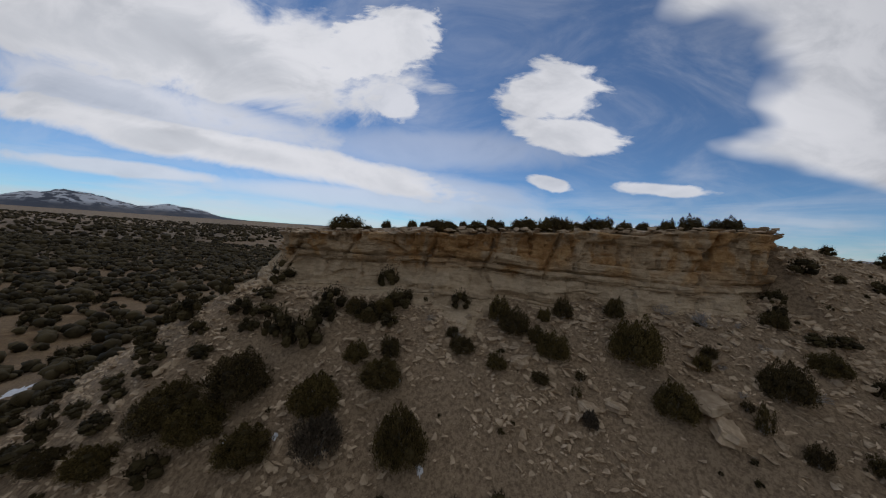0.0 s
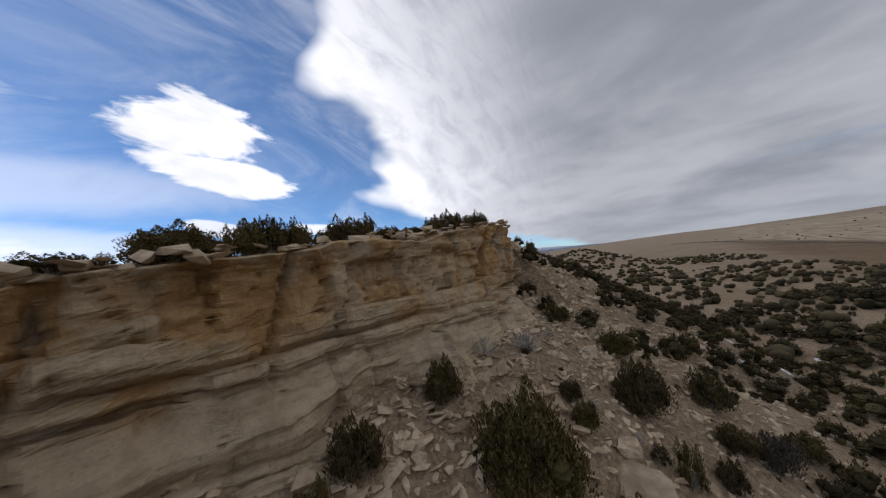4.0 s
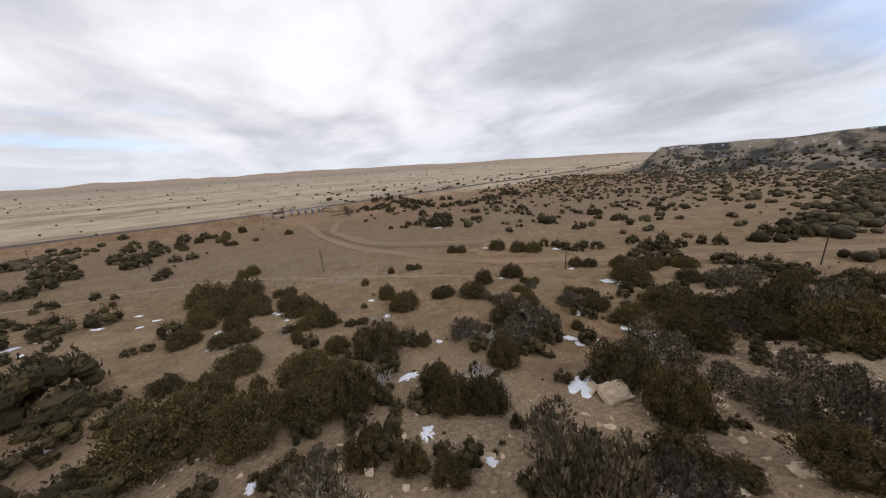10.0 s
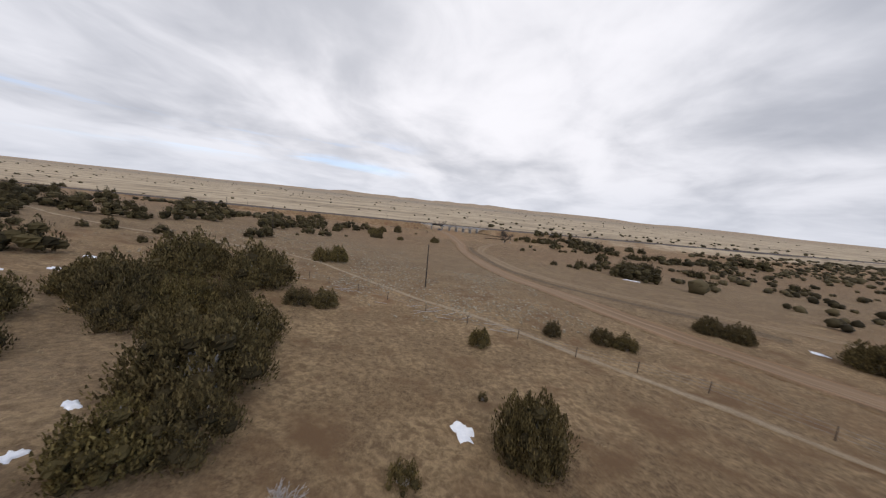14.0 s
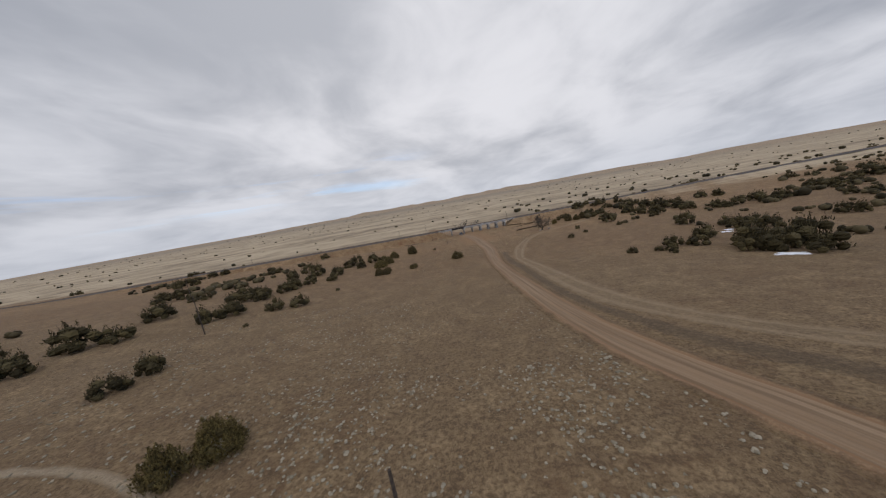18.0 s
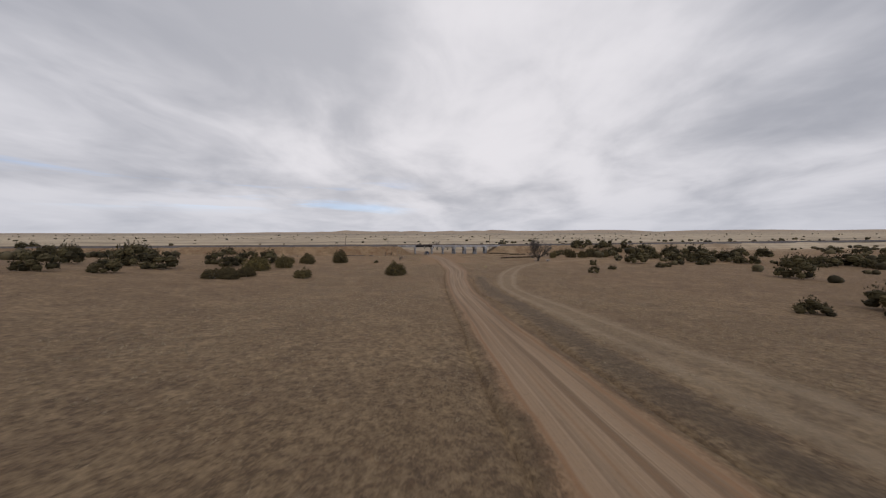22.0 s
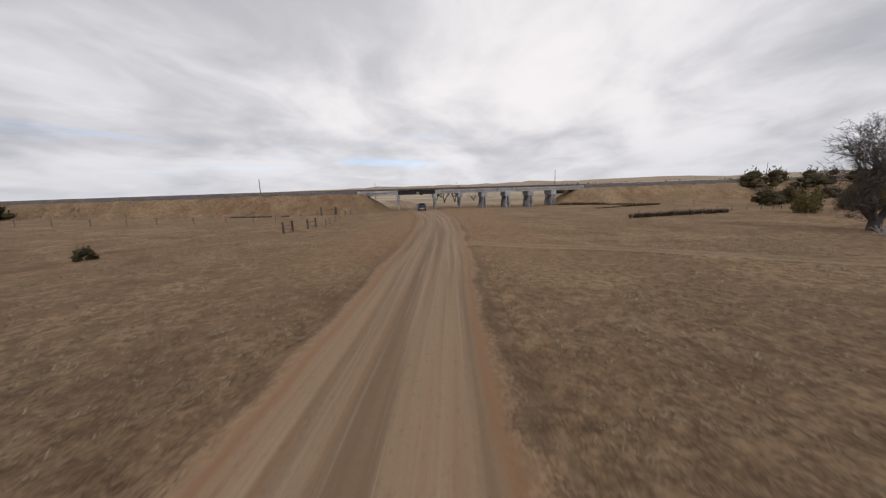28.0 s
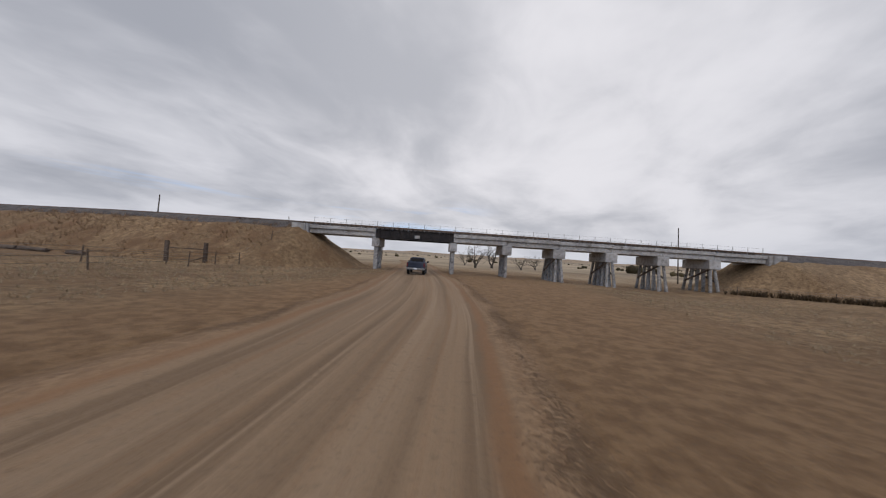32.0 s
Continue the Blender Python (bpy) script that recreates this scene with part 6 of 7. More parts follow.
def limbs(bm, base, way, length, radius, depth, rng):
    """Crooked limbs that stay inside a rounded crown and end in fine drooping twigs."""
    a, r = Vector(base), radius
    for k in range(3):
        b_ = a + way * length / 3
        tube(bm, a, b_, r, r * 0.86, 6 if depth > 3 else 4 if depth > 1 else 3)
        a, r = b_, r * 0.86
        way = (way + Vector((rng.uniform(-.42, .42), rng.uniform(-.42, .42), rng.uniform(-.30, .30)))).normalized()
        q = Vector((a.x / 0.70, a.y / 0.70, (a.z - 0.52) / 0.47))
        if q.length > 0.86:
            # turn along the crown's edge
            way = (way - q.normalized() * 0.75 * min(q.length - 0.5, 1.0)).normalized()
        if depth > 0 and k < 2 and rng.random() < 0.85:
            w = (way + Vector((rng.uniform(-1, 1), rng.uniform(-1, 1), rng.uniform(-.6, .8))) * 0.95).normalized()
            limbs(bm, a, w, length * rng.uniform(0.50, 0.72), max(r * 0.55, 0.0008), depth - 1, rng)
    if depth > 0:
        for _ in range(2):
            w = (way + Vector((rng.uniform(-1, 1), rng.uniform(-1, 1), rng.uniform(-.5, .7))) * 0.75).normalized()
            limbs(bm, a, w, length * rng.uniform(0.62, 0.80), max(r * 0.72, 0.0008), depth - 1, rng)


def bare_tree(x, y, height, rng, label, stems=3, depth=5):
    top = thing("bare_tree", label, "tree", "bare trees")
    for k in range(stems):
        a = 2 * math.pi * k / stems + rng.uniform(-.35, .35)
        lean = 0.35 if k % 2 else rng.uniform(0.7, 1.0)
        bm = bmesh.new()
        limbs(bm, (0.010 * math.cos(a), 0.010 * math.sin(a), 0.09), Vector((math.cos(a) * lean, math.sin(a) * lean, 1)).normalized(), 0.31, 0.023, depth, rng)
        part("limb", bm, MAT_BARK, top)
    bm = bmesh.new()
    tube(bm, (0, 0, -0.06), (0, 0, 0.02), 0.055, 0.042, 10)
    tube(bm, (0, 0, 0.02), (0.005, 0, 0.12), 0.042, 0.036, 10)
    part("trunk", bm, MAT_BARK, top)
    top.matrix_world = pose(x, y, land_at(x, y) - 0.1, 0, 0, rng.uniform(0, 360) + 180) @ Matrix.Diagonal((height * 0.95, height * 0.95, height * 0.97, 1))
    return top


bare_tree(45.8, -53.0, 10.8, random.Random(8), "large bare cottonwood with crooked grey limbs", 5, 6)
for x, y, h, k in ((6.5, 36, 8.0, 1), (10.5, 44, 9.5, 2), (2.0, 60, 5.0, 3), (18.5, 48, 5.5, 4), (24, 60, 6.0, 5)):
    bare_tree(x, y, h, random.Random(40 + k), "small bare tree standing beyond the railway bridge", 3, 4)
for x, y, r in ((44.0, -55.0, 1.0), (49.0, -54.5, 1.1)):
    dead_shrub(x, y, r, random.Random(int(x * 9)))
for x, y, r, h in ((60.0, -35.0, 1.6, 3.3), (70.0, -33.0, 2.3, 3.6), (75.0, -34.0, 2.2, 3.2), (80.0, -32.0, 2.4, 4.0), (86.0, -33.0, 2.4, 3.4)):
    juniper(x, y, r, h, random.Random(int(x)), "dark juniper thicket behind a bare cottonwood", "thickets")


# ---- the railway bridge ----
def rail_frame(u, v=0.0, z=0.0):
    """A place along the bridge: u along, v across, z up."""
    return Vector((0.2 + BR_C * u - BR_S * v, 0.9 + BR_S * u + BR_C * v, z))


BR = Matrix.Translation((0.2, 0.9, 0)) @ Matrix.Rotation(radians(BR_TURN), 4, "Z")
PIERS = [-4.85, 4.75, 11.4, 17.9, 24.4, 30.9, 37.4]


def bridge():
    top = thing("railway_bridge", "grey concrete railway bridge with one dark steel span", "bridge")
    top.matrix_world = BR
    zt = lambda u: float(rail_z(np.array(0.2 + BR_C * u)))
    ends = [DECK_W, *PIERS, DECK_E]
    for i, (a, b_) in enumerate(zip(ends, ends[1:])):
        mid, z = (a + b_) / 2, zt((a + b_) / 2)
        if i == 1:
            for s in (-1.75, 1.75):
                bm = bmesh.new()
                box(bm, b_ - a, 0.06, 1.05, (mid, s, z - 0.52))
                for zz in (0.02, -1.04):
                    box(bm, b_ - a, 0.38, 0.05, (mid, s, z + zz))
                for k in range(8):
                    box(bm, 0.05, 0.34, 0.98, (a + 0.5 + k * (b_ - a - 1) / 7, s, z - 0.52))
                part("steel_girder", bm, MAT_STEEL, top, "dark brown riveted steel girder")
            bm = bmesh.new()
            box(bm, b_ - a - 0.06, 3.3, 0.22, (mid, 0, z - 0.25))
            part("steel_deck", bm, MAT_STEEL, top, "dark steel floor of the span")
            bm = bmesh.new()
            box(bm, 0.62, 0.05, 0.36, (mid + 0.3, -1.98, z - 0.68), 0.01)
            part("clearance_plate", bm, MAT_CONCRETE, top, "small pale plate on the girder")
        else:
            bm = bmesh.new()
            box(bm, b_ - a - 0.04, 4.3, 0.42, (mid, 0, z - 0.21), 0.03)
            part("deck_slab", bm, MAT_CONCRETE, top)
            bm = bmesh.new()
            for s in (-1.45, 0, 1.45):
                box(bm, b_ - a - 0.06, 0.95, 0.58, (mid, s, z - 0.71), 0.03)
            part("deck_beam", bm, MAT_CONCRETE, top)
    for i, u in enumerate(PIERS):
        z = zt(u)
        bm = bmesh.new()
        w, d = (0.95, 3.6) if i < 2 else (1.15 if i == 2 else 1.5, 4.2)
        box(bm, w, d, 1.15, (u, 0, z - 1.58), 0.05)
        part("pier_cap", bm, MAT_CONCRETE, top)
        g0 = min(land_at(*rail_frame(u, v)[:2]) for v in (-2, 0, 2)) - 0.5
        if i < 2:
            for v in (-1.15, 1.15):
                bm = bmesh.new()
                box(bm, 0.5, 0.55, z - 2.1 - g0, (u, v, (z - 2.1 + g0) / 2), 0.04)
                part("pier_column", bm, MAT_PILE, top)
        else:
            rows = (-0.28, 0.28) if i > 2 else (0.0,)
            for du in rows:
                for k in range(5):
                    v = -1.7 + k * 0.85
                    bm = bmesh.new()
                    lean = 1.0 if i == 2 else 1.28
                    tube(bm, (u + du * (1.9 if i > 2 else 1), v * lean, g0), (u + du, v, z - 2.12), 0.19, 0.17, 9)
                    part("pile", bm, MAT_PILE, top)
            if i > 2:
                for s in (-1, 1):
                    bm = bmesh.new()
                    box(bm, 0.07, 4.3, 0.22, (0, 0, 0), 0.0, Matrix.Translation((u + s * 0.52, 0, z - 3.0)) @ Matrix.Rotation(radians(24 * s), 4, "X"))
                    part("brace", bm, MAT_WOOD, top, "dark timber cross brace")
    for u, s in ((DECK_W - 0.4, -1), (DECK_E + 0.4, 1)):
        bm = bmesh.new()
        box(bm, 0.9, 4.8, 2.2, (u, 0, zt(u) - 1.05), 0.05)
        for v in (-2.45, 2.45):
            box(bm, 1.6, 0.35, 1.3, (u + s * 0.7, v, zt(u) - 0.6), 0.04)
        part("abutment", bm, MAT_CONCRETE, top)
    # light posts and cables along both edges
    for v in (-2.05, 2.05):
        last = None
        for k in range(30):
            u = DECK_W + 0.6 + k * (DECK_E - DECK_W - 1.2) / 29
            bm = bmesh.new()
            tube(bm, (u, v, zt(u) - 0.05), (u, v, zt(u) + 0.92), 0.032, 0.026, 5)
            part("rail_post", bm, MAT_WIRE, top)
        for h in (0.45, 0.86):
            bm = bmesh.new()
            tube(bm, (DECK_W + 0.6, v, zt(DECK_W) + h), (DECK_E - 0.6, v, zt(DECK_E) + h), 0.008, 0.008, 4)
            part("cable", bm, MAT_WIRE, top)


bridge()


def railway():
    xs = np.r_[np.arange(-900, -60, 14.0), np.arange(-60, 90, 0.8), np.arange(90, 1400, 16.0)]
    line = np.stack([xs, rail_line(xs)], 1)
    t = np.gradient(line, axis=0)
    t /= np.linalg.norm(t, axis=1)[:, None]

    u = BR_C * (xs - 0.2) + BR_S * (line[:, 1] - 0.9)
    on_deck = ((u > DECK_W - 1.2) & (u < DECK_E + 1.2))[:, None]

    def sheet(name, across, height, mat, label, parent=None):
        k = np.array(across)[None]
        if len(label):
            k = np.where(on_deck, k * 0.48, k)
            height = np.where(on_deck, np.maximum(np.array(height), -0.02)[None], np.array(height)[None])
        X = line[:, :1] - t[:, 1:] * k
        Y = line[:, 1:] + t[:, :1] * k
        base = np.maximum(rail_z(xs), land(xs, line[:, 1]) + 0.2)[:, None]
        return grid_object(name, X, Y, base + np.asarray(height).reshape(-1, len(across)), mat, parent)
    bed = tagged(sheet("railway_bed", (-3.4, -2.15, -1.7, 1.7, 2.15, 3.4), (-0.95, -0.05, 0.26, 0.26, -0.05, -0.95), MAT_BALLAST, "bed"), "dark ballast bed of the railway on its bank", "railway bed", kind="structure")
    for s in (-0.72, 0.72):
        sheet("rail", (s - 0.07, s - 0.04, s - 0.035, s + 0.035, s + 0.04, s + 0.07), (0.30, 0.32, 0.46, 0.46, 0.32, 0.30), MAT_RUST, "", bed)
    rng = random.Random(2)
    bm = bmesh.new()
    box(bm, 0.22, 2.5, 0.16, (0, 0, 0), 0.01)
    me = bpy.data.meshes.new("sleeper")
    bm.to_mesh(me)
    bm.free()
    me.materials.append(MAT_WOOD)
    for k in range(110):
        u = -22 + k * 0.6
        q = rail_frame(u)
        ob = new("sleeper", me)
        ob.parent = bed
        ob.matrix_world = Matrix.Translation((q.x, q.y, float(rail_z(np.array(q.x))) + 0.24)) @ Matrix.Rotation(radians(BR_TURN), 4, "Z")


railway()


# ---- poles, fences, sign ----
def utility_pole(x, y, height, rng, label="thin dark wooden utility pole"):
    top = thing("utility_pole", label, "pole", "utility poles")
    bm = bmesh.new()
    tube(bm, (0, 0, -0.6), (0, 0, height), 0.12, 0.075, 9)
    part("shaft", bm, MAT_POLE, top)
    top.matrix_world = pose(x, y, land_at(x, y), rng.uniform(-1.5, 1.5), rng.uniform(-1.5, 1.5), rng.uniform(0, 360))


RNG = random.Random(6)
for x, y, h in ((-16.9, -215.6, 6.9), (24.6, -265.5, 7.0), (54.2, -300.5, 8.2), (-60, -171.5, 7.6), (-98, -128, 7.6)):
    utility_pole(x, y, h, RNG)
for x, y, h in ((-44, 4, 8.7), (44, 24, 9.4), (145, 58, 10.8), (-26, 60, 8.0), (-160, 6, 8.6)):
    utility_pole(x, y, h - land_at(x, y), RNG, "grey wooden line pole beside the railway bank")


def fence_post(name, height, radius, mat, label):
    bm = bmesh.new()
    tube(bm, (0, 0, -0.35), (0, 0, height), radius, radius * 0.85, 8)
    me = bpy.data.meshes.new(name)
    bm.to_mesh(me)
    bm.free()
    me.materials.append(mat)
    return me


def wire_fence(pts, rng, label, heavy=(), step=4.5, tall=1.15):
    """Posts every few metres with three wires."""
    line = curve_through(pts, step)
    top = thing("wire_fence", label, "fence", "fences")
    thin, thick = fence_post("post", tall, 0.045, MAT_WOOD, ""), fence_post("post", tall + 0.25, 0.14, MAT_WOOD, "")
    tops = []
    for i, (x, y) in enumerate(line):
        z = land_at(x, y)
        ob = new("post", thick if i in heavy else thin)
        ob.parent = top
        ob.matrix_world = pose(x, y, z, rng.uniform(-4, 4), rng.uniform(-4, 4), 0)
        tops.append((x, y, z))
    for h in (0.4, 0.75, 1.05):
        bm = bmesh.new()
        rings = []
        for x, y, z in tops:
            rings.append([bm.verts.new((x + 0.007 * math.cos(q), y + 0.007 * math.sin(q), z + h * tall / 1.15 + 0.010 * math.sin(q * 2))) for q in (0.5, 2.6, 4.7)])
        for a, b_ in zip(rings, rings[1:]):
            for j in range(3):
                bm.faces.new((a[j], a[(j + 1) % 3], b_[(j + 1) % 3], b_[j]))
        part("wire", bm, MAT_WIRE, top)


RNG = random.Random(9)
wire_fence([(-14, -14), (-17, -21), (-22, -27), (-40, -31), (-70, -34)], RNG, "sagging wire fence with thin wooden posts")
wire_fence([(38, -33), (52, -30), (64, -28)], RNG, "low wire fence along dark brush", step=2.2, tall=0.8)
wire_fence([(37, 5), (47, -3), (54, -9), (62, -12)], RNG, "wire fence below the railway bank", step=3.0, tall=0.9)
wire_fence([(-7.8, -39), (-11.5, -24), (-13.5, -12), (-14.5, -4)], RNG, "wire fence beside the dirt road", step=5.0)
wire_fence([(-33, -221), (-22, -226), (-13, -232), (-4, -238), (4, -243), (10, -252)], RNG, "broken wire fence with leaning posts", step=4.0, tall=1.0)


def brace_posts(ax, ay, bx, by, tall, label):
    """Two heavy posts with a rail between them and a diagonal stay."""
    top = thing("brace_posts", label, "fence posts", "brace posts")
    za, zb = land_at(ax, ay), land_at(bx, by)
    for x, y, z in ((ax, ay, za), (bx, by, zb)):
        bm = bmesh.new()
        tube(bm, (x, y, z - 0.4), (x + 0.02, y, z + tall), 0.10 * tall, 0.09 * tall, 9)
        part("post", bm, MAT_WOOD, top)
    bm = bmesh.new()
    tube(bm, (ax, ay, za + tall * 0.66), (bx, by, zb + tall * 0.66), 0.045, 0.04, 6)
    part("rail", bm, MAT_WOOD, top)
    bm = bmesh.new()
    tube(bm, (bx, by, zb + 0.55), (bx * 0.6 + ax * 0.4, by * 0.6 + ay * 0.4, zb + 0.05), 0.05, 0.05, 6)
    part("stay", bm, MAT_WOOD, top)


brace_posts(-10.2, -45.3, -10.1, -43.4, 1.35, "two heavy weathered posts joined by a rail")
brace_posts(-9.7, -40.3, -9.6, -38.1, 1.30, "pair of weathered timber posts beside the dirt road")
brace_posts(-19.4, -13.8, -16.6, -12.6, 1.9, "dark timber brace posts in front of the bank")


def fallen_sign(x, y):
    top = thing("road_sign", "leaning yellow diamond road sign in dry grass", "sign")
    z = land_at(x, y)
    bm = bmesh.new()
    tube(bm, (x, y, z - 0.2), (x - 0.75, y + 0.55, z + 0.85), 0.035, 0.035, 6)
    part("post", bm, MAT_RUST, top, "rusty steel sign post")
    m = look((x - 0.80, y + 0.50, z + 0.95), (x - 3, y - 8, z + 2.2)) @ Matrix.Rotation(radians(45), 4, "Z")
    bm = bmesh.new()
    box(bm, 0.5, 0.5, 0.012, (0, 0, 0), 0.0, m)
    part("plate", bm, plain("pale_yellow_paint", (0.30, 0.24, 0.12), (0.46, 0.37, 0.19), 6, 0.6), top)
    bm = bmesh.new()
    for a in range(4):
        box(bm, 0.40, 0.025, 0.006, (0, 0.185, 0.011), 0, m @ Matrix.Rotation(radians(90 * a), 4, "Z"))
    part("border", bm, MAT_STEEL, top, "thin dark border line")


fallen_sign(17.6, -87.4)


def logs():
    rng = random.Random(3)
    for ax, ay, bx, by, r in ((-39, -15.5, -33, -15.8, 0.22), (-32.6, -15.8, -29.6, -15.7, 0.22), (-27.5, -15.6, -25.8, -15.5, 0.2)):
        za, zb = land_at(ax, ay) + r * 0.8, land_at(bx, by) + r * 0.8
        top = thing("log", "dark weathered log lying in dry grass", "log", "logs")
        bm = bmesh.new()
        tube(bm, (ax, ay, za), (bx, by, zb), r, r * 0.85, 10)
        part("trunk", bm, MAT_WOOD, top)
    # pale sticks along the broken fence
    for k in range(26):
        i = rng.uniform(0, 1)
        x, y = -36 + 30 * i + rng.uniform(-1.5, 1.5), -221 - 13 * i + rng.uniform(-1.2, 1.2)
        a = rng.uniform(-0.6, 0.4)
        l_ = rng.uniform(0.6, 1.8)
        p, q = (x, y), (x + l_ * math.cos(a), y + l_ * math.sin(a))
        bm = bmesh.new()
        tube(bm, (*p, land_at(*p) + 0.05), (*q, land_at(*q) + rng.uniform(0.05, 0.3)), 0.035, 0.025, 5)
        me = bpy.data.meshes.new("stick")
        bm.to_mesh(me)
        bm.free()
        me.materials.append(MAT_DEAD)
        tagged(new("stick", me), "pale bleached stick lying on dry ground", "stick", "fallen sticks")


logs()


# brush along the creek banks
def brush(x0, y0, x1, y1, h, seed):
    rng = random.Random(seed)
    n = max(5, int(math.hypot(x1 - x0, y1 - y0) * 16))
    vs, fs = [], []
    for k in range(n):
        f = rng.random()
        x, y = x0 + (x1 - x0) * f + rng.uniform(-.5, .5), y0 + (y1 - y0) * f + rng.uniform(-.5, .5)
        z = land_at(x, y)
        for j in range(7):
            a = rng.uniform(0, 6.28)
            d = Vector((math.cos(a) * 0.5, math.sin(a) * 0.5, 1)).normalized() * h * rng.uniform(0.6, 1.1)
            s = Vector((-d.y, d.x, 0)).normalized() * 0.05
            i = len(vs)
            b_ = Vector((x, y, z - 0.05))
            vs += [tuple(b_ - s), tuple(b_ + s), tuple(b_ + d)]
            fs.append((i, i + 1, i + 2))
    tagged(mesh_object("brush", vs, fs, MAT_BRUSH, False), "strip of dark brown dead brush along the creek bank", "brush", "brush strips")


MAT_BRUSH = leaf_material("dark_brush", (0.035, 0.024, 0.016), (0.11, 0.075, 0.05))
brush(35.5, -35.0, 52, -31.5, 0.85, 1)
brush(38, 3.5, 47, -4, 0.85, 2)
brush(47, -4, 56, -9, 0.5, 3)
brush(40, -15, 45, -13.5, 0.35, 4)
brush(46, -13, 56, -10, 0.6, 5)


# ---- the car ----
def car():
    paint = plain("dark_blue_paint", (0.018, 0.022, 0.034), (0.035, 0.042, 0.060), 2.0, 0.35, 0.2, relief=0, wear=(0.07, 0.065, 0.06))
    glass, g, b = material("dark_glass", 0.08)
    b.inputs["Base Color"].default_value = (0.012, 0.014, 0.017, 1)
    b.inputs["Specular IOR Level"].default_value = 0.6
    rubber = plain("rubber", (0.012, 0.012, 0.012), (0.03, 0.03, 0.028), 12, 0.9)
    red = plain("tail_light_red", (0.10, 0.008, 0.008), (0.16, 0.012, 0.012), 9, 0.3, relief=0)
    white = plain("pale_plate", (0.45, 0.45, 0.45), (0.6, 0.6, 0.6), 9, 0.5, relief=0)
    top = thing("pickup_truck", "dusty dark blue pickup truck driving on the dirt road", "truck")
    bm = bmesh.new()
    box(bm, 1.86, 5.2, 0.62, (0, 0, 0.80), 0.10)
    part("body", bm, paint, top)
    bm = bmesh.new()
    box(bm, 1.80, 1.35, 0.22, (0, 1.75, 1.14), 0.08)
    part("bonnet", bm, paint, top)
    bm = bmesh.new()
    made = bmesh.ops.create_cube(bm, size=1.0, matrix=Matrix.Translation((0, 0.15, 1.44)) @ Matrix.Diagonal((1.72, 2.2, 0.66, 1)))
    for v in bm.verts:
        if v.co.z > 1.5:
            v.co.x *= 0.80
            v.co.y = 0.15 + (v.co.y - 0.15) * (0.70 if v.co.y > 0.15 else 0.86)
    bmesh.ops.bevel(bm, geom=bm.edges[:], offset=0.06, segments=2, affect="EDGES")
    part("cab", bm, paint, top)
    bm = bmesh.new()
    box(bm, 1.30, 0.03, 0.36, (0, -0.90, 1.50), 0.01, Matrix.Rotation(radians(0), 4, "X"))
    part("rear_window", bm, glass, top)
    for s in (-1, 1):
        bm = bmesh.new()
        box(bm, 0.03, 1.5, 0.32, (s * 0.80, 0.12, 1.50), 0.01, Matrix.Rotation(radians(0), 4, "Y"))
        part("side_window", bm, glass, top)
        bm = bmesh.new()
        box(bm, 0.06, 1.75, 0.24, (s * 0.88, -1.68, 1.16), 0.02)
        part("bed_side", bm, paint, top)
        bm = bmesh.new()
        box(bm, 0.13, 0.06, 0.38, (s * 0.84, -2.59, 1.02), 0.02)
        part("tail_light", bm, red, top, "dull red tail light")
        bm = bmesh.new()
        box(bm, 0.22, 0.12, 0.17, (s * 1.06, 0.95, 1.30), 0.04)
        part("wing_mirror", bm, rubber, top)
        for y in (-1.65, 1.6):
            wheel = new("wheel")
            wheel.parent = top
            wheel.location = (s * 0.80, y, 0.39)
            bm = bmesh.new()
            bmesh.ops.create_cone(bm, cap_ends=True, segments=20, radius1=0.39, radius2=0.39, depth=0.26, matrix=Matrix.Rotation(radians(90), 4, "Y"))
            bmesh.ops.bevel(bm, geom=[e for e in bm.edges if len(e.link_faces) == 2 and e.calc_face_angle() > 1], offset=0.04, segments=2, affect="EDGES")
            part("tyre", bm, rubber, wheel)
            bm = bmesh.new()
            bmesh.ops.create_cone(bm, cap_ends=True, segments=14, radius1=0.22, radius2=0.19, depth=0.29, matrix=Matrix.Rotation(radians(90), 4, "Y"))
            part("rim", bm, MAT_WIRE, wheel)
    bm = bmesh.new()
    box(bm, 1.76, 0.06, 0.50, (0, -2.58, 1.02), 0.03)
    part("tailgate", bm, paint, top)
    bm = bmesh.new()
    box(bm, 1.82, 0.18, 0.18, (0, -2.66, 0.62), 0.03)
    part("bumper", bm, MAT_WIRE, top, "dull chrome rear bumper")
    bm = bmesh.new()
    box(bm, 0.34, 0.02, 0.15, (0, -2.76, 0.64))
    part("number_plate", bm, white, top, "blank pale number plate")
    x, y = 2.0, -5.0
    top.matrix_world = pose(x, y, land_at(x, y) + 0.05, 0, 0, 9)


car()


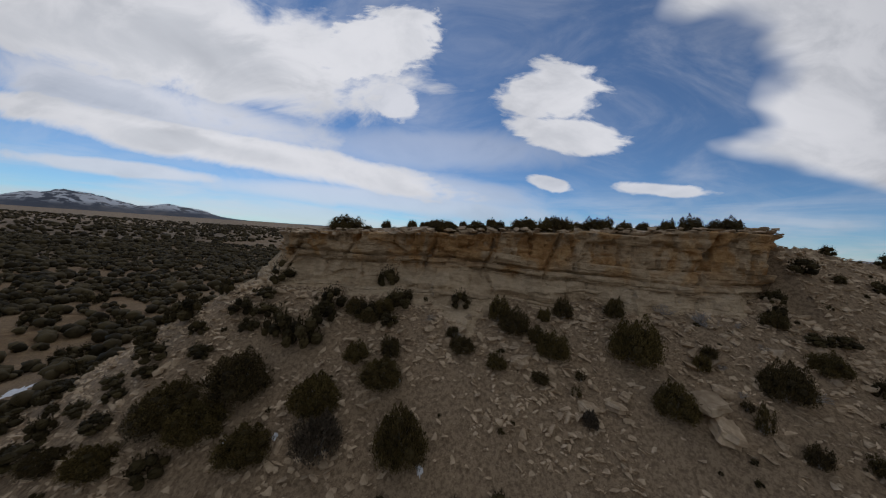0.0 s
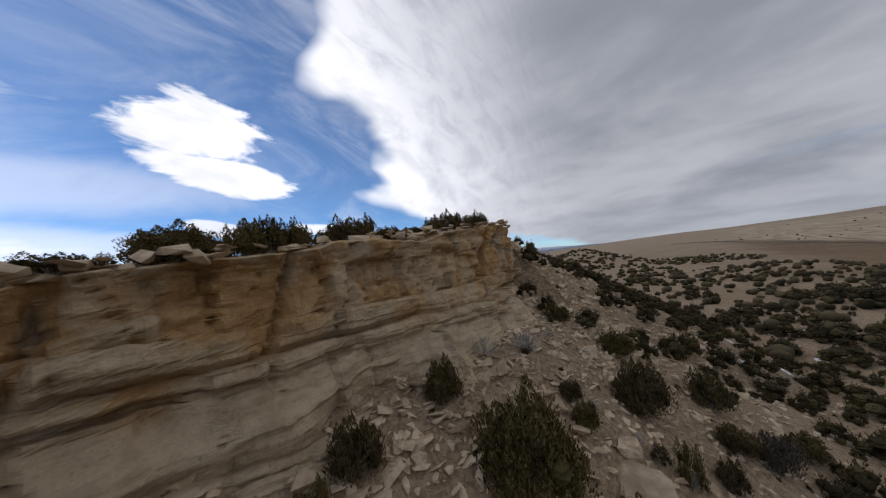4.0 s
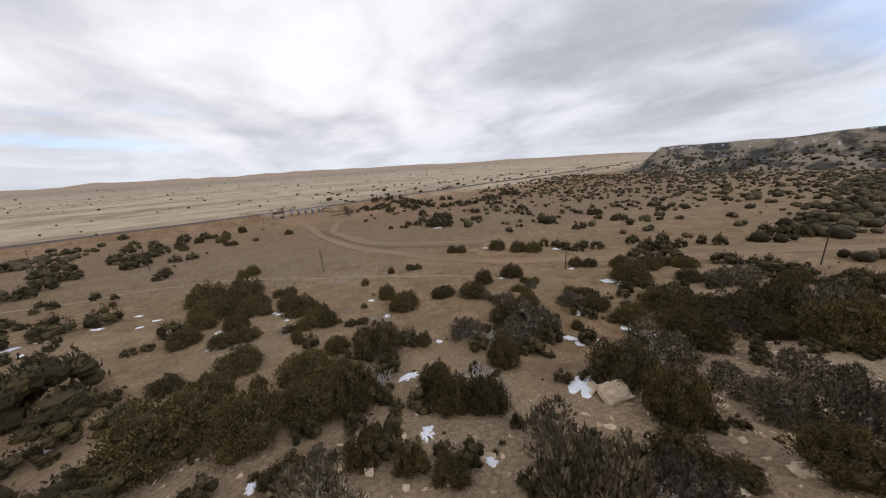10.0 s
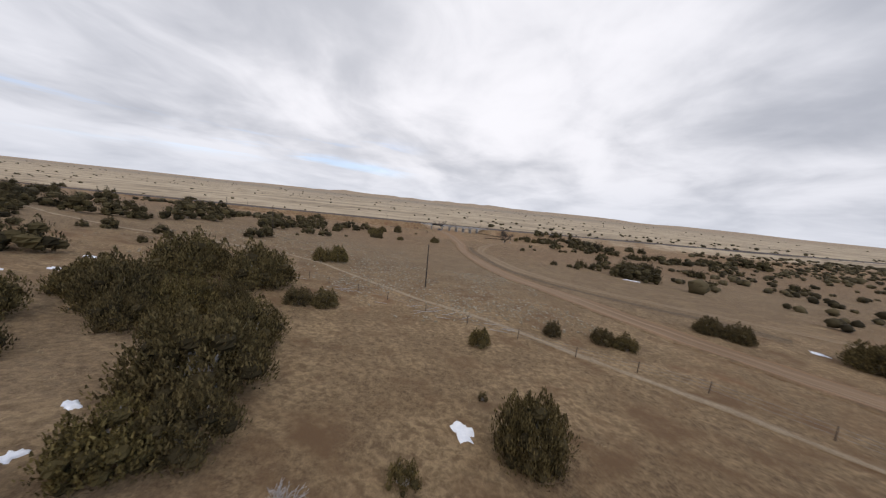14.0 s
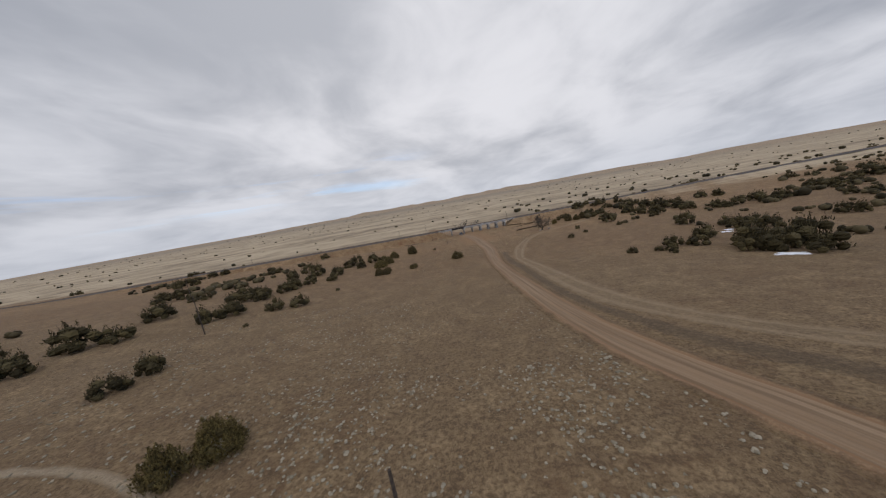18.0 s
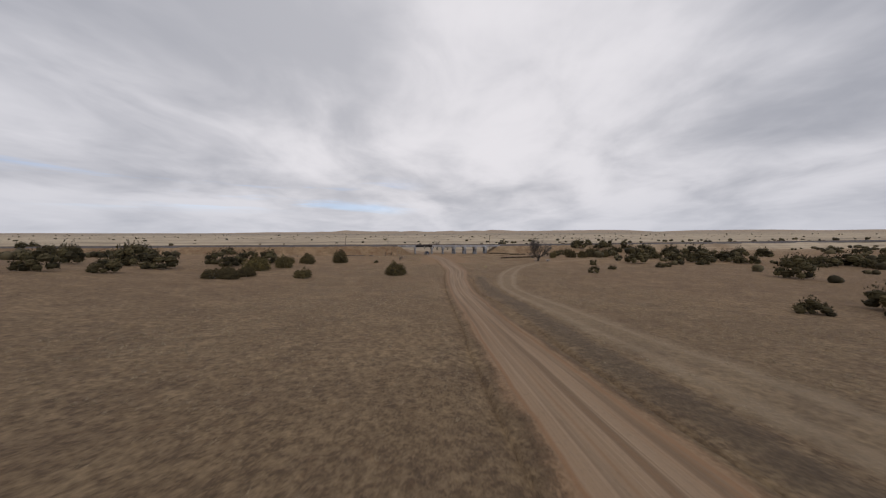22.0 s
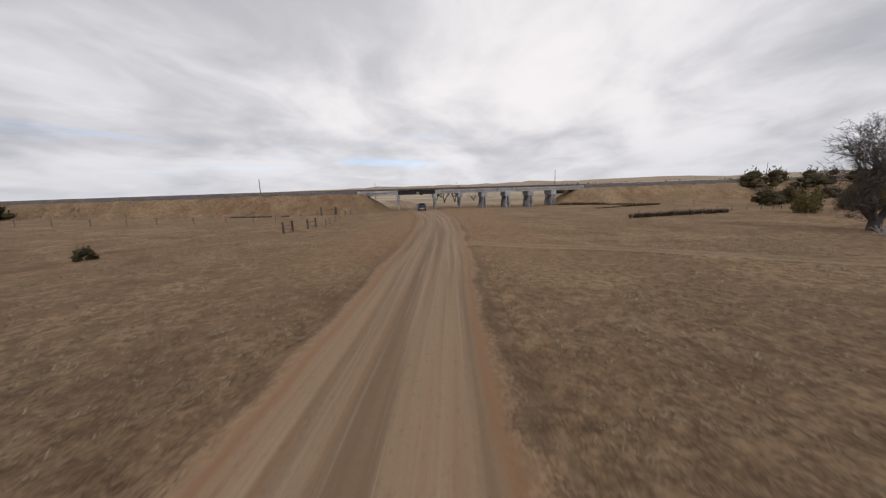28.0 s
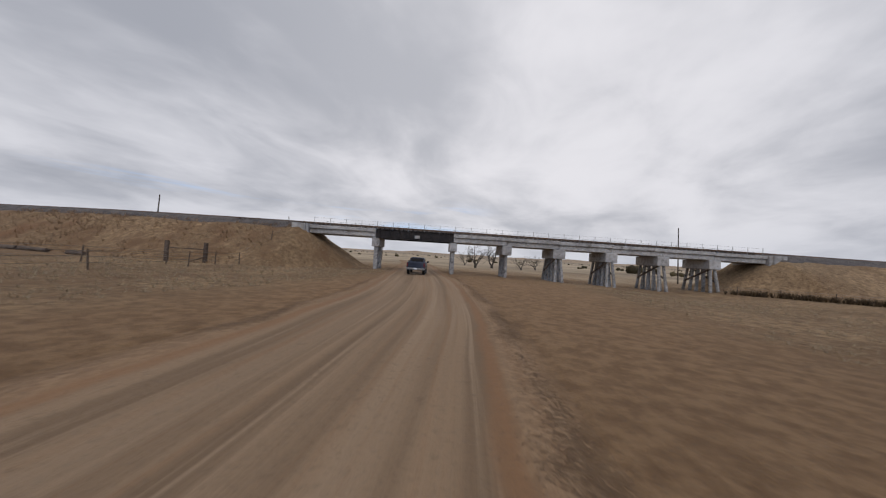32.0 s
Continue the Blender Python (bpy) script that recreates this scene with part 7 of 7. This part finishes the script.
# ---- grass and low sage, last ----
def tufts(name, places, mat, label, blades, height, spread, rng, wide=0.034):
    n = len(places)
    P_ = np.array(places, float)
    Z = land(P_[:, 0], P_[:, 1])
    r_ = np.random.RandomState(7)
    B = n * blades
    base = np.repeat(np.stack([P_[:, 0], P_[:, 1], Z - 0.02], 1), blades, 0)
    size = np.repeat(P_[:, 2], blades)[:, None]
    a = r_.uniform(0, 2 * np.pi, B)
    out = np.stack([np.cos(a), np.sin(a), np.zeros(B)], 1)
    root = base + out * size * r_.uniform(0, 0.45, (B, 1)) * spread
    tip = root + out * size * spread * r_.uniform(0.1, 0.9, (B, 1)) + np.array([0, 0, 1.0]) * size * height * r_.uniform(0.5, 1.15, (B, 1))
    side = np.stack([-np.sin(a + 0.6), np.cos(a + 0.6), np.zeros(B)], 1) * size * wide
    co = np.stack([root - side, root + side, tip], 1).reshape(-1, 3)
    me = bpy.data.meshes.new(name)
    me.vertices.add(len(co))
    me.vertices.foreach_set("co", co.astype(np.float32).ravel())
    me.loops.add(len(co))
    me.loops.foreach_set("vertex_index", np.arange(len(co), dtype=np.int32))
    me.polygons.add(B)
    me.polygons.foreach_set("loop_start", np.arange(0, len(co), 3, dtype=np.int32))
    me.update(calc_edges=True)
    me.materials.append(mat)
    tagged(new(name, me), label, "grass", kind="stuff")


def scatter_points(n, x0, x1, y0, y1, lo, hi, seed, cover, gap=3.6):
    r_ = np.random.RandomState(seed)
    X, Y = r_.uniform(x0, x1, n), r_.uniform(y0, y1, n)
    q = np.minimum(to_line(X, Y, ROAD)[0], 99)
    t = to_line(X, Y, TRACK)[0]
    c = fbm(X / 6, Y / 6, seed)
    bare = (Y > -62) & (np.abs(X - 8.5) < 10)
    ok = ~bare & (q > gap) & (t > 1.6) & (c + r_.uniform(-0.5, 0.5, n) > cover)
    return [(x, y, s) for x, y, s in zip(X[ok], Y[ok], r_.uniform(lo, hi, n)[ok])]


# short grass by the road, where the camera flies low
tufts("dry_grass", scatter_points(85000, -24, 38, -160, -4, 0.10, 0.27, 1, -0.05), MAT_GRASS, "short dry straw-coloured grass tufts beside the road", 10, 0.75, 0.7, RNG)
tufts("field_grass", scatter_points(30000, -75, 70, -250, -10, 0.14, 0.34, 2, 0.0), MAT_GRASS, "sparse dry grass tufts over the plain", 8, 0.45, 1.0, RNG)


def sage(places, rng):
    """Low rounded tufts in one mesh."""
    vs, fs = [], []
    Z = land([q[0] for q in places], [q[1] for q in places])
    for (x, y, r), z in zip(places, Z):
        for k in range(rng.randint(1, 3)):
            lump(vs, fs, (x + rng.uniform(-.8, .8) * r, y + rng.uniform(-.8, .8) * r, z + 0.25 * r), r * rng.uniform(0.5, 1.0), rng, 0.62)
    ob = mesh_object("low_sage", vs, fs, MAT_SAGE, smooth=False)
    tagged(ob, "pale grey low sage tufts on bare soil", "sage", kind="stuff")


sage(scatter_points(5200, -30, 4, -232, -196, 0.07, 0.20, 3, 0.16) + scatter_points(1500, -40, 8, -198, -176, 0.06, 0.14, 31, 0.2) + scatter_points(3800, -66, -20, -222, -160, 0.07, 0.19, 8, 0.18), random.Random(12))
bunch = [(x, y, q) for x, y, q in scatter_points(52000, -16, 34, -140, -42, 0.10, 0.26, 21, -0.1) if fbm(*arr(x / 1.3, y / 1.3), 23)[0] > 0.02]
tufts("bunchgrass", bunch, leaf_material("bleached_grass", (0.24, 0.180, 0.110), (0.46, 0.37, 0.245), 0.05), "pale bleached bunchgrass clumps beside the road", 22, 0.5, 0.85, RNG, 0.016)
tufts("bank_weeds", [(x, y, s) for x, y, s in scatter_points(9000, -110, -14, -14, 3, 0.25, 0.65, 4, 0.1)], leaf_material("reddish_weeds", (0.19, 0.11, 0.062), (0.40, 0.27, 0.16)), "reddish dry weeds on the railway bank", 8, 0.9, 0.7, RNG)
